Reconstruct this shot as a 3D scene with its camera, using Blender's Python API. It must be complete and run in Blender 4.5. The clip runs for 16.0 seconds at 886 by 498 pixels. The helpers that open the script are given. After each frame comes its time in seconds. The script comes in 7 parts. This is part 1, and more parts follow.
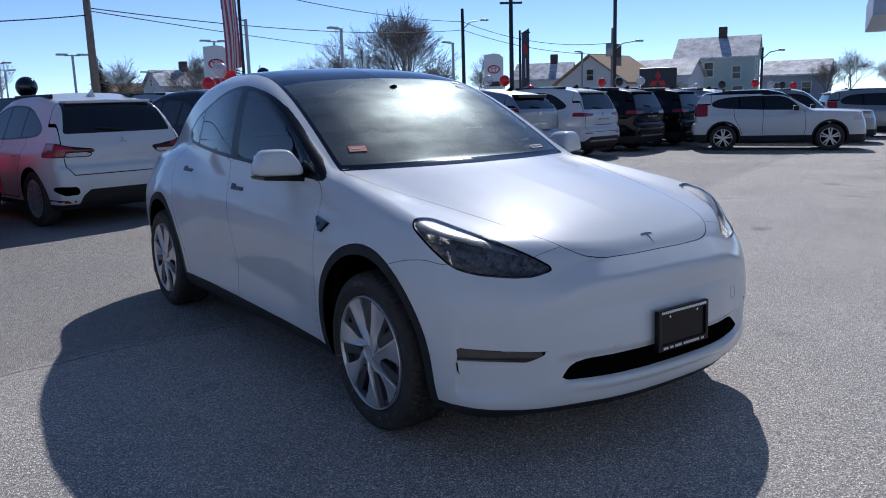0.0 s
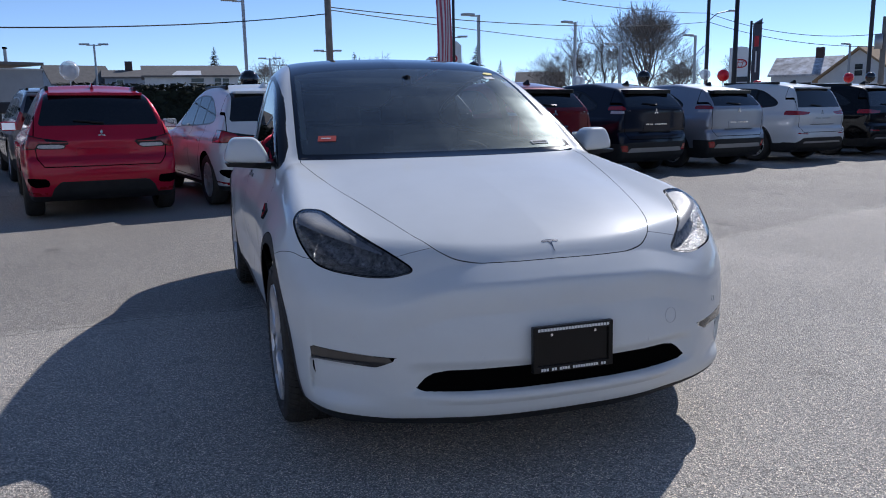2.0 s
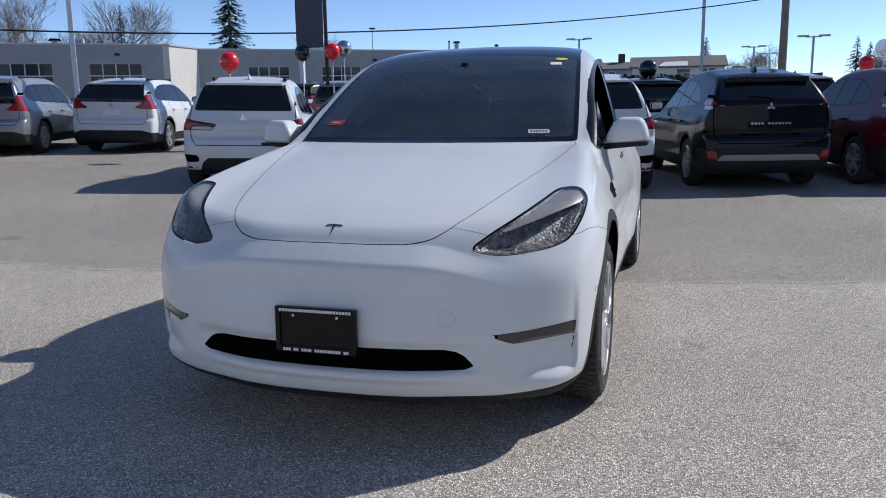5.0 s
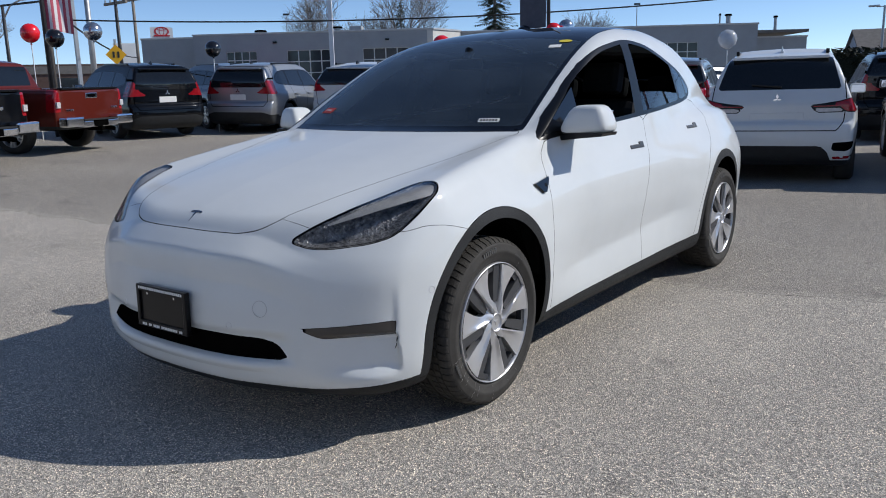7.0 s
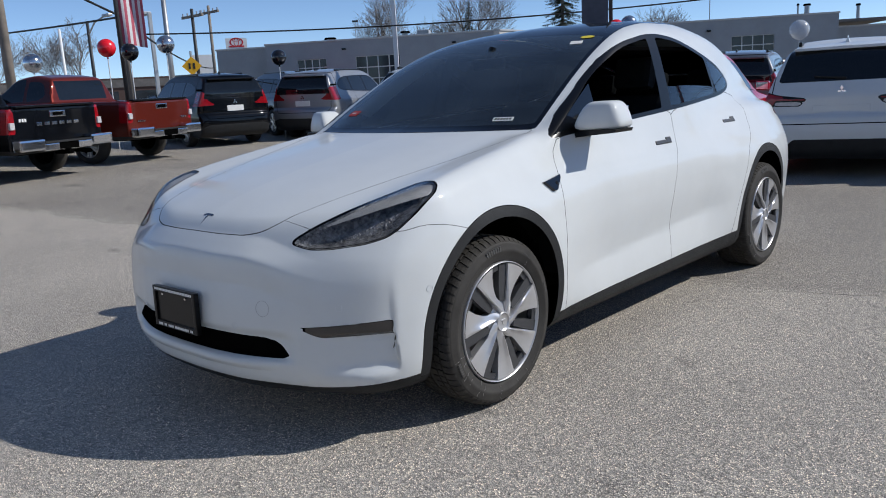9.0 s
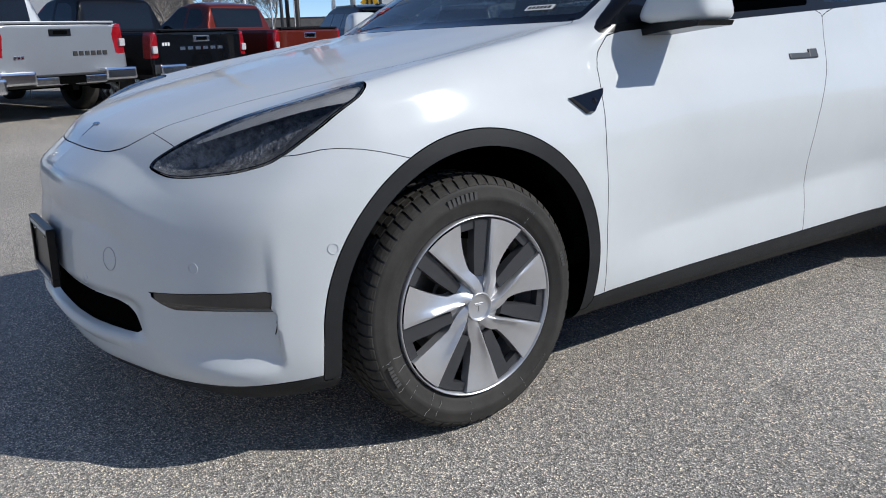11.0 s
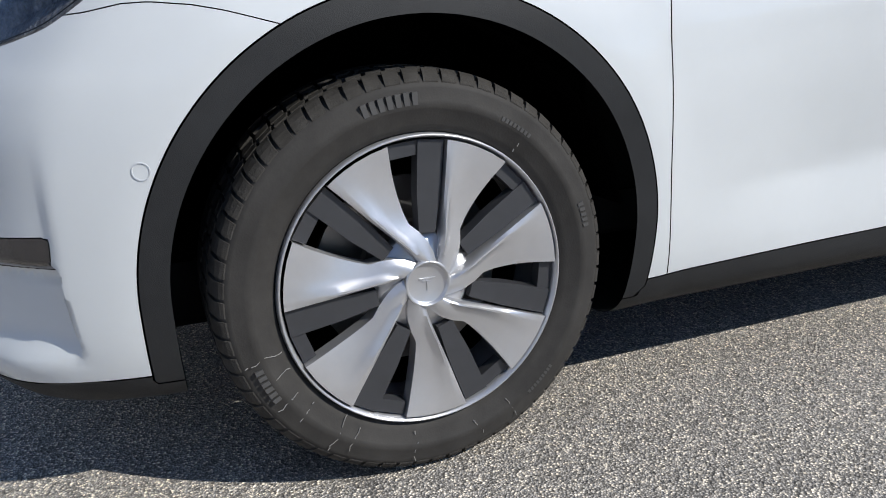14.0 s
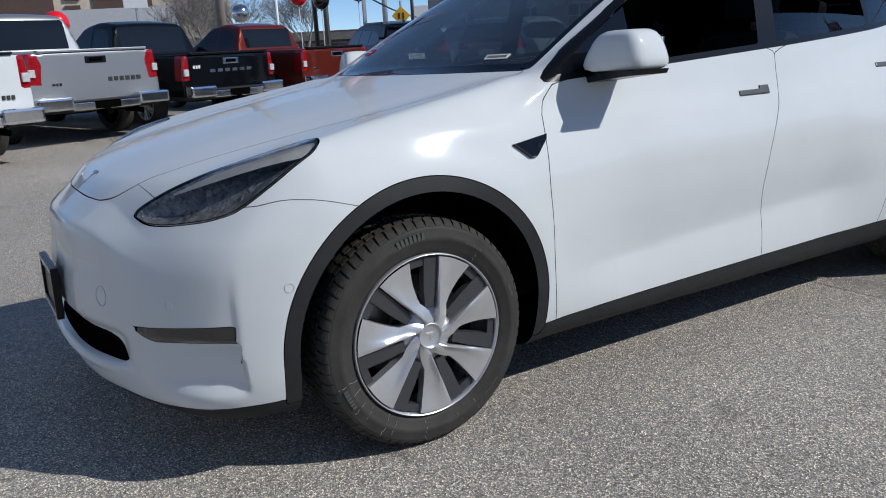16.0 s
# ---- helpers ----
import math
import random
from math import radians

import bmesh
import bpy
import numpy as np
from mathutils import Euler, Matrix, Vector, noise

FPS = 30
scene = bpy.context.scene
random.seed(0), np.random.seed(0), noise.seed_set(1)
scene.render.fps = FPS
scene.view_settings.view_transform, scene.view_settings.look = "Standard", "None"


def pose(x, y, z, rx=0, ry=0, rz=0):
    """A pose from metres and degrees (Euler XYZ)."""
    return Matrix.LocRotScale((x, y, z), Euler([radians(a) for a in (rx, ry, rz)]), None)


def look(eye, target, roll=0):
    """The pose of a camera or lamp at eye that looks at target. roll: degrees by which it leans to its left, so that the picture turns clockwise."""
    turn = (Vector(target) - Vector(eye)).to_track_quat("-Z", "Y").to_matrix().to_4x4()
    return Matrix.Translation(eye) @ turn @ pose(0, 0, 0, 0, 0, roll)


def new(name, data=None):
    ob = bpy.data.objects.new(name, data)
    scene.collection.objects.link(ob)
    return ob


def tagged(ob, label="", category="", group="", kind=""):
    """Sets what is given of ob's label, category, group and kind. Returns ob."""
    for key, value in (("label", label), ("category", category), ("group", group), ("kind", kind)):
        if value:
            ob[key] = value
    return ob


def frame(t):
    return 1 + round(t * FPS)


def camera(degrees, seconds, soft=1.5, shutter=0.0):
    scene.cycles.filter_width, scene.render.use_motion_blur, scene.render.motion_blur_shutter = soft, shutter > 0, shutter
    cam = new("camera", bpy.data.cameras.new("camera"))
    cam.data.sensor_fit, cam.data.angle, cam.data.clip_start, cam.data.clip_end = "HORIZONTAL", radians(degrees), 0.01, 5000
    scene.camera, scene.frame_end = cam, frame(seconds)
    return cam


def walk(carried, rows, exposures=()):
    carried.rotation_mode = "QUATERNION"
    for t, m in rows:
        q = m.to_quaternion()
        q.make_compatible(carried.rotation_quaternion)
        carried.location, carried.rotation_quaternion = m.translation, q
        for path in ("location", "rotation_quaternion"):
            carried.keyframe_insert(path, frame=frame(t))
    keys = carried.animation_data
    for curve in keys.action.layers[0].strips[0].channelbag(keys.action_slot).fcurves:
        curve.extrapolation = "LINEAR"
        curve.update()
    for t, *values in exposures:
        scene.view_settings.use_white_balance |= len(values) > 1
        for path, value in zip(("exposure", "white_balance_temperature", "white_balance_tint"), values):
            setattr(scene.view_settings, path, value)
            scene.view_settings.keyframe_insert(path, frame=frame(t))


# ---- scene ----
cam = camera(58.4, 16.0, 1.0)
PATH = [
    (0, (-2.559, -2.818, 1.386), (-1.414, -1.219, 1.021), -1.7),
    (0.5, (-2.313, -3.006, 1.37), (-1.265, -1.341, 1.008), -1.4),
    (1, (-2.022, -3.083, 1.345), (-1.099, -1.346, 0.985), -1.2),
    (1.5, (-1.686, -3.16, 1.328), (-0.909, -1.353, 0.966), -1.0),
    (2, (-1.269, -3.307, 1.335), (-0.66, -1.437, 0.972), -1.0),
    (2.5, (-0.89, -3.347, 1.304), (-0.462, -1.428, 0.938), -0.9),
    (3, (-0.481, -3.415, 1.292), (-0.243, -1.463, 0.924), -0.9),
    (3.5, (-0.056, -3.483, 1.293), (-0.016, -1.517, 0.927), -1.0),
    (4, (0.371, -3.432, 1.301), (0.211, -1.473, 0.935), -0.8),
    (4.5, (0.83, -3.422, 1.29), (0.464, -1.49, 0.925), -1.0),
    (5, (1.222, -3.356, 1.272), (0.656, -1.473, 0.907), -0.9),
    (5.2, (1.37, -3.317, 1.275), (0.738, -1.454, 0.912), -0.8),
    (7.3, (2.726, -2.487, 1.283), (1.503, -0.955, 0.888), -2.1),
    (7.5, (2.766, -2.453, 1.274), (1.523, -0.935, 0.887), -2.5),
    (8, (2.8, -2.428, 1.275), (1.521, -0.94, 0.889), -2.9),
    (8.5, (2.804, -2.424, 1.273), (1.509, -0.95, 0.887), -3.1),
    (9, (2.839, -2.406, 1.263), (1.516, -0.956, 0.874), -3.2),
    (9.2, (2.841, -2.383, 1.265), (1.508, -0.947, 0.864), -2.8),
    (11.3, (2.451, -0.96, 0.99), (0.797, 0.026, 0.45), -2.0),
    (11.5, (2.395, -0.829, 0.977), (0.709, 0.083, 0.405), -2.0),
    (12, (2.239, -0.59, 0.854), (0.495, 0.2, 0.275), -2.0),
    (12.5, (2.125, -0.444, 0.781), (0.342, 0.254, 0.2), -1.9),
    (13, (2.079, -0.402, 0.739), (0.272, 0.249, 0.179), -1.9),
    (13.5, (2.081, -0.4, 0.744), (0.274, 0.25, 0.186), -2.1),
    (14, (2.097, -0.409, 0.759), (0.305, 0.283, 0.202), -2.5),
    (14.5, (2.199, -0.54, 0.868), (0.449, 0.241, 0.297), -2.9),
    (15, (2.363, -0.741, 1.023), (0.66, 0.128, 0.437), -3.3),
    (15.5, (2.628, -0.929, 1.107), (0.955, 0.03, 0.576), -3.4),
    (16, (2.835, -1.091, 1.136), (1.177, -0.077, 0.663), -3.3),
]
walk(cam, [(t, look(eye, target, roll)) for t, eye, target, roll in PATH],
     [(0, 0, 5740, 13), (1.5, .04, 5840, 13), (3.5, .2, 6040, 13), (5, .27, 6140, 12), (7.5, .1, 6190, 9), (9, .1, 6190, 9), (11.5, .11, 6060, 8), (12, .13, 6060, 8), (13, .36, 6210, 9), (13.5, .34, 6210, 9), (14.5, .13, 6110, 8), (16, -.04, 6060, 8)])

# ---------------------------------------------------------------- light
SUN_AZ, SUN_EL = 42.0, 38.2          # degrees: from +x towards +y, and above the horizon
world = bpy.data.worlds.new("sky")
scene.world = world
world.use_nodes = True
_n = world.node_tree.nodes
sky = _n.new("ShaderNodeTexSky")
sky.sky_type = "NISHITA"
sky.sun_disc = False
sky.sun_elevation = radians(SUN_EL)
sky.sun_rotation = radians(90 - SUN_AZ)
sky.air_density, sky.dust_density, sky.ozone_density = 0.58, 0.0, 2.5
sky.altitude = 800
_n["Background"].inputs["Strength"].default_value = 0.122
world.node_tree.links.new(sky.outputs["Color"], _n["Background"].inputs["Color"])
sun = new("sun", bpy.data.lights.new("sun", "SUN"))
sun.data.energy, sun.data.angle, sun.data.color = 3.7, radians(0.55), (1.0, 0.94, 0.86)
_s = Vector((math.cos(radians(SUN_EL)) * math.cos(radians(SUN_AZ)), math.cos(radians(SUN_EL)) * math.sin(radians(SUN_AZ)), math.sin(radians(SUN_EL))))
sun.matrix_world = look(_s * 60, (0, 0, 0))


# ---------------------------------------------------------------- materials
def mat(name, color, rough=0.5, metal=0.0, coat=0.0, var=0.0, vscale=6.0, bump=0.0, bscale=200.0, color2=None, spec=0.5, rvar=0.0, emit=0.0):
    """A surface: base colour with two scales of variation, roughness, fine relief."""
    m = bpy.data.materials.new(name)
    m.use_nodes = True
    nt = m.node_tree
    b = nt.nodes["Principled BSDF"]
    b.inputs["Roughness"].default_value = rough
    b.inputs["Metallic"].default_value = metal
    b.inputs["Coat Weight"].default_value = coat
    b.inputs["Coat Roughness"].default_value = 0.03
    b.inputs["Specular IOR Level"].default_value = spec
    c1 = (*color, 1.0)
    b.inputs["Base Color"].default_value = c1
    if emit:
        b.inputs["Emission Color"].default_value = c1
        b.inputs["Emission Strength"].default_value = emit
    tc = nt.nodes.new("ShaderNodeTexCoord")
    if var or color2:
        big = nt.nodes.new("ShaderNodeTexNoise")
        big.inputs["Scale"].default_value = vscale
        big.inputs["Detail"].default_value = 7.0
        big.inputs["Roughness"].default_value = 0.65
        nt.links.new(tc.outputs["Object"], big.inputs["Vector"])
        mix = nt.nodes.new("ShaderNodeMix")
        mix.data_type = "RGBA"
        c2 = (*color2, 1.0) if color2 else (*[max(0.0, c * (1 - var)) for c in color], 1.0)
        mix.inputs["A"].default_value = c1
        mix.inputs["B"].default_value = c2
        ramp = nt.nodes.new("ShaderNodeMapRange")
        ramp.inputs["From Min"].default_value, ramp.inputs["From Max"].default_value = 0.35, 0.68
        nt.links.new(big.outputs["Fac"], ramp.inputs["Value"])
        nt.links.new(ramp.outputs["Result"], mix.inputs["Factor"])
        nt.links.new(mix.outputs["Result"], b.inputs["Base Color"])
        if rvar:
            rr = nt.nodes.new("ShaderNodeMapRange")
            rr.inputs["To Min"].default_value, rr.inputs["To Max"].default_value = rough, min(1.0, rough + rvar)
            nt.links.new(big.outputs["Fac"], rr.inputs["Value"])
            nt.links.new(rr.outputs["Result"], b.inputs["Roughness"])
    if bump:
        fine = nt.nodes.new("ShaderNodeTexNoise")
        fine.inputs["Scale"].default_value = bscale
        fine.inputs["Detail"].default_value = 4.0
        nt.links.new(tc.outputs["Object"], fine.inputs["Vector"])
        bp = nt.nodes.new("ShaderNodeBump")
        bp.inputs["Strength"].default_value = bump
        bp.inputs["Distance"].default_value = 0.01
        nt.links.new(fine.outputs["Fac"], bp.inputs["Height"])
        nt.links.new(bp.outputs["Normal"], b.inputs["Normal"])
    return m


def glass_mat(name, tint, rough=0.0, ior=1.5, dust=0.0):
    """Thin pane: tinted see-through with a reflecting face."""
    m = bpy.data.materials.new(name)
    m.use_nodes = True
    nt = m.node_tree
    nt.nodes.remove(nt.nodes["Principled BSDF"])
    out = nt.nodes["Material Output"]
    tr = nt.nodes.new("ShaderNodeBsdfTransparent")
    tr.inputs["Color"].default_value = (*tint, 1)
    gl = nt.nodes.new("ShaderNodeBsdfGlossy")
    gl.inputs["Roughness"].default_value = rough
    gl.inputs["Color"].default_value = (1, 1, 1, 1)
    fr = nt.nodes.new("ShaderNodeFresnel")
    fr.inputs["IOR"].default_value = ior
    mx = nt.nodes.new("ShaderNodeMixShader")
    nt.links.new(fr.outputs["Fac"], mx.inputs["Fac"])
    nt.links.new(tr.outputs["BSDF"], mx.inputs[1])
    nt.links.new(gl.outputs["BSDF"], mx.inputs[2])
    if dust:
        df = nt.nodes.new("ShaderNodeBsdfDiffuse")
        df.inputs["Color"].default_value = (0.50, 0.58, 0.58, 1)
        md = nt.nodes.new("ShaderNodeMixShader")
        ns = nt.nodes.new("ShaderNodeTexNoise")
        ns.inputs["Scale"].default_value, ns.inputs["Detail"].default_value = 5.0, 8.0
        mr = nt.nodes.new("ShaderNodeMapRange")
        mr.inputs["From Min"].default_value, mr.inputs["From Max"].default_value = 0.3, 0.7
        mr.inputs["To Min"].default_value, mr.inputs["To Max"].default_value = dust * .6, dust * 1.4
        nt.links.new(ns.outputs["Fac"], mr.inputs["Value"])
        nt.links.new(mr.outputs["Result"], md.inputs["Fac"])
        sh = nt.nodes.new("ShaderNodeBsdfGlossy")
        sh.inputs["Roughness"].default_value = 0.36
        sh.inputs["Color"].default_value = (0.80, 0.90, 0.86, 1)
        film = nt.nodes.new("ShaderNodeMixShader")
        film.inputs["Fac"].default_value = 0.6
        nt.links.new(df.outputs["BSDF"], film.inputs[1])
        nt.links.new(sh.outputs["BSDF"], film.inputs[2])
        nt.links.new(mx.outputs["Shader"], md.inputs[1])
        nt.links.new(film.outputs["Shader"], md.inputs[2])
        mx = md
    nt.links.new(mx.outputs["Shader"], out.inputs["Surface"])
    return m


def paint_mat(name, color, metal=0.0, rough=0.35, coat=0.75):
    """Car lacquer: pigmented base under a clear coat."""
    m = mat(name, color, rough=rough, metal=metal, coat=coat, var=0.05, vscale=2.5, rvar=0.06, spec=0.04)
    b = m.node_tree.nodes["Principled BSDF"]
    b.inputs["Coat Roughness"].default_value = 0.06
    return m


# ---------------------------------------------------------------- mesh tools
def curve(*pts):
    """A smooth function through the given (u, value) pairs (monotone cubic), flat beyond the ends."""
    u = np.array(pts[0::2], float)
    v = np.array(pts[1::2], float)
    d = np.diff(v) / np.diff(u)
    m = np.zeros_like(v)
    m[1:-1] = np.where(d[:-1] * d[1:] > 0, 2 * d[:-1] * d[1:] / np.where(np.abs(d[:-1] + d[1:]) < 1e-9, 1, d[:-1] + d[1:]), 0)
    m[0], m[-1] = d[0], d[-1]
    uu = np.linspace(u[0], u[-1], 1500)
    i = np.clip(np.searchsorted(u, uu, "right") - 1, 0, len(u) - 2)
    h = u[i + 1] - u[i]
    s = (uu - u[i]) / h
    vv = (2 * s**3 - 3 * s**2 + 1) * v[i] + (s**3 - 2 * s**2 + s) * h * m[i] + (-2 * s**3 + 3 * s**2) * v[i + 1] + (s**3 - s**2) * h * m[i + 1]
    k = np.ones(31) / 31
    vv[20:-20] = np.convolve(np.pad(vv, 15, "edge"), k, "valid")[20:-20]
    return lambda q: np.interp(q, uu, vv)


def smax(a, b, k):
    h = np.clip(0.5 + 0.5 * (a - b) / k, 0, 1)
    return b + (a - b) * h + k * h * (1 - h)


def smin(a, b, k):
    return -smax(-a, -b, k)


def grad(f, P, e=1e-3):
    g = np.empty_like(P)
    for a in range(3):
        d = np.zeros(3)
        d[a] = e
        g[:, a] = (f(*(P + d).T) - f(*(P - d).T)) / (2 * e)
    return g


def surface(f, lo, hi, h):
    """The triangles of the surface f = 0 inside a box, on a lattice of pitch h, with the vertices drawn onto the surface."""
    ax = [np.arange(lo[a], hi[a] + h, h) for a in range(3)]
    X, Y, Z = np.meshgrid(*ax, indexing="ij")
    v = f(X.ravel(), Y.ravel(), Z.ravel()).reshape(X.shape)
    ins = v < 0
    n = tuple(s - 1 for s in v.shape)
    acc, cnt = np.zeros((*n, 3)), np.zeros(n)
    for a in range(3):
        for o1 in (0, 1):
            for o2 in (0, 1):
                sl0, sl1 = [None] * 3, [None] * 3
                b, c = (a + 1) % 3, (a + 2) % 3
                for ax_, o in ((b, o1), (c, o2)):
                    sl0[ax_] = sl1[ax_] = slice(o, o + n[ax_])
                sl0[a], sl1[a] = slice(0, n[a]), slice(1, n[a] + 1)
                sl0, sl1 = tuple(sl0), tuple(sl1)
                v0, v1 = v[sl0], v[sl1]
                cross = ins[sl0] != ins[sl1]
                t = np.where(cross, v0 / np.where(v0 - v1 == 0, 1, v0 - v1), 0)
                off = np.zeros(3)
                off[b], off[c] = o1, o2
                w = cross.astype(float)
                for d in range(3):
                    acc[..., d] += w * (off[d] + (t if d == a else 0))
                cnt += w
    mask = cnt > 0
    idx = np.full(n, -1)
    idx[mask] = np.arange(mask.sum())
    cell = np.argwhere(mask)
    P = np.array(lo) + h * (cell + acc[mask] / cnt[mask][:, None])
    quads = []
    for a in range(3):
        b, c = (a + 1) % 3, (a + 2) % 3
        s0, s1 = [slice(None)] * 3, [slice(None)] * 3
        s0[a], s1[a] = slice(0, -1), slice(1, None)
        e = np.argwhere(ins[tuple(s0)] != ins[tuple(s1)])
        e = e[(e[:, b] > 0) & (e[:, c] > 0) & (e[:, b] < n[b]) & (e[:, c] < n[c])]
        ub, uc = np.eye(3, dtype=int)[b], np.eye(3, dtype=int)[c]
        q = np.stack([idx[tuple((e - k).T)] for k in (ub + uc, uc, 0 * ub, ub)], 1)
        flip = ~ins[tuple(e.T)]
        q[flip] = q[flip][:, ::-1]
        quads.append(q)
    q = np.concatenate(quads)
    q = q[(q >= 0).all(1)]
    for _ in range(4):
        g = grad(f, P)
        P = P - np.clip(f(*P.T) / np.maximum((g * g).sum(1), 0.05), -h, h)[:, None] * g
    return P, np.concatenate([q[:, [0, 1, 2]], q[:, [0, 2, 3]]])


def cut(P, F, g):
    """Split a triangle mesh along g(P) = 0: (the part with g < 0, the part with g > 0)."""
    if len(F) == 0:
        return (P, F), (P, F)
    d = g(P)
    d = np.where(np.abs(d) < 1e-6, 1e-6, d)
    neg = d < 0
    k = neg[F].sum(1)
    E = np.sort(np.concatenate([F[:, [0, 1]], F[:, [1, 2]], F[:, [2, 0]]]), 1)
    E = E[neg[E[:, 0]] != neg[E[:, 1]]]
    if len(E) == 0:
        return (P, F[k == 3]), (P, F[k == 0])
    key = np.unique(E[:, 0].astype(np.int64) * len(P) + E[:, 1])
    i0, i1 = key // len(P), key % len(P)
    t = (d[i0] / (d[i0] - d[i1]))[:, None]
    Q = np.concatenate([P, P[i0] * (1 - t) + P[i1] * t])

    def mid(a, b):
        return len(P) + np.searchsorted(key, np.minimum(a, b).astype(np.int64) * len(P) + np.maximum(a, b))

    def lone(rows, want):
        T = F[rows]
        pos = np.argmax(neg[T] == want, 1)
        r = np.arange(len(T))
        a, b, c = T[r, pos], T[r, (pos + 1) % 3], T[r, (pos + 2) % 3]
        ab, ac = mid(a, b), mid(a, c)
        return np.stack([a, ab, ac], 1), np.concatenate([np.stack([ab, b, c], 1), np.stack([ab, c, ac], 1)])
    n1, p1 = lone(k == 1, True)
    p2, n2 = lone(k == 2, False)
    return (Q, np.concatenate([F[k == 3], n1, n2])), (Q, np.concatenate([F[k == 0], p1, p2]))


def poly_sdf(poly, rounds=2):
    """Signed distance (negative inside) to a polygon in the plane, its corners softened."""
    p = np.array(poly, float)
    for _ in range(rounds):
        q = np.roll(p, -1, 0)
        p = np.stack([p * 0.8 + q * 0.2, p * 0.2 + q * 0.8], 1).reshape(-1, 2)
    q = np.roll(p, -1, 0)

    def sdf(u, v):
        best, inside = np.full(u.shape, 1e9), np.zeros(u.shape, bool)
        for (ax, ay), (bx, by) in zip(p, q):
            ex, ey = bx - ax, by - ay
            t = np.clip(((u - ax) * ex + (v - ay) * ey) / max(ex * ex + ey * ey, 1e-12), 0, 1)
            best = np.minimum(best, (u - ax - t * ex) ** 2 + (v - ay - t * ey) ** 2)
            if ey != 0:
                hit = ((ay > v) != (by > v)) & (u < ex * (v - ay) / ey + ax)
                inside ^= hit
        return np.where(inside, -1, 1) * np.sqrt(best)
    return sdf


def compact(P, F):
    u, inv = np.unique(F, return_inverse=True)
    return P[u], inv.reshape(F.shape)


def largest(P, F):
    """The largest connected piece of a mesh."""
    if len(F) == 0:
        return P, F
    P, F = compact(P, F)
    key = np.unique(np.round(P / 1e-5).astype(np.int64), axis=0, return_inverse=True)[1].ravel()
    G = key[F]
    lab = np.arange(key.max() + 1)
    while True:
        m = lab[G].min(1)
        nxt = lab.copy()
        for c in range(G.shape[1]):
            np.minimum.at(nxt, G[:, c], m)
        nxt = nxt[nxt]
        if (nxt == lab).all():
            break
        lab = nxt
    fl = lab[G[:, 0]]
    v, n = np.unique(fl, return_counts=True)
    return compact(P, F[fl == v[np.argmax(n)]])


def mesh(name, P, F, material, smooth=True, normals=None):
    me = bpy.data.meshes.new(name)
    me.from_pydata([tuple(p) for p in P], [], [tuple(int(i) for i in f) for f in F])
    if material:
        me.materials.append(material)
    if smooth:
        me.polygons.foreach_set("use_smooth", np.ones(len(me.polygons), bool))
    if normals is not None:
        me.normals_split_custom_set_from_vertices([tuple(v) for v in normals])
    return me


def shell_part(name, P, F, material, parent, f=None, label="", thick=0.0, crisp=9e-3):
    """A piece of a body shell; normals from f; thick gives it a returned edge."""
    if len(F) == 0:
        return None
    P, F = compact(P, F)
    N = None
    if f is not None:
        c = P[F].mean(1)
        fn = np.cross(P[F[:, 1]] - P[F[:, 0]], P[F[:, 2]] - P[F[:, 0]])
        if (fn * grad(f, c, 2e-3)).sum() < 0:
            F = F[:, ::-1]
    if f is not None:
        N = grad(f, P, crisp)
        N /= np.maximum(np.linalg.norm(N, axis=1), 1e-9)[:, None]
    ob = new(name, mesh(name, P, F, material, True, N))
    if thick:
        so = ob.modifiers.new("thickness", "SOLIDIFY")
        so.thickness, so.offset = thick, -1
    ob.parent = parent
    if label:
        ob["label"] = label
    return ob


def part(name, bm, material, parent=None, label="", smooth=False):
    """Link a bmesh as one mesh object under a thing or part."""
    me = bpy.data.meshes.new(name)
    if smooth:
        for fc in bm.faces:
            fc.smooth = True
    bm.to_mesh(me)
    bm.free()
    if material:
        me.materials.append(material)
    ob = new(name, me)
    ob.parent = parent
    if label:
        ob["label"] = label
    return ob


def thing(name, m, label, category, group="", kind=""):
    e = new(name)
    e.empty_display_size = 0.1
    e.matrix_world = m
    return tagged(e, label, category, group, kind)


def add_box(bm, x0, x1, y0, y1, z0, z1, bevel=0.0, m=None):
    r = bmesh.ops.create_cube(bm, size=1.0)
    vs = r["verts"]
    for v in vs:
        v.co = Vector((x0 + (v.co.x + .5) * (x1 - x0), y0 + (v.co.y + .5) * (y1 - y0), z0 + (v.co.z + .5) * (z1 - z0)))
        if m is not None:
            v.co = m @ v.co
    if bevel:
        es = list({e for v in vs for e in v.link_edges})
        bmesh.ops.bevel(bm, geom=es, offset=bevel, segments=2, affect="EDGES", profile=0.6)
    return vs


def box(x0, x1, y0, y1, z0, z1, bevel=0.0, m=None):
    bm = bmesh.new()
    add_box(bm, x0, x1, y0, y1, z0, z1, bevel, m)
    return bm


def add_tube(bm, a, b, r0, r1=None, seg=10, caps=True):
    a, b = Vector(a), Vector(b)
    r1 = r0 if r1 is None else r1
    ln = (b - a).length
    q = (b - a).to_track_quat("Z", "Y").to_matrix().to_4x4()
    bmesh.ops.create_cone(bm, cap_ends=caps, segments=seg, radius1=r0, radius2=r1, depth=ln, matrix=Matrix.Translation((a + b) / 2) @ q)


def tube(a, b, r0, r1=None, seg=10):
    bm = bmesh.new()
    add_tube(bm, a, b, r0, r1, seg)
    return bm


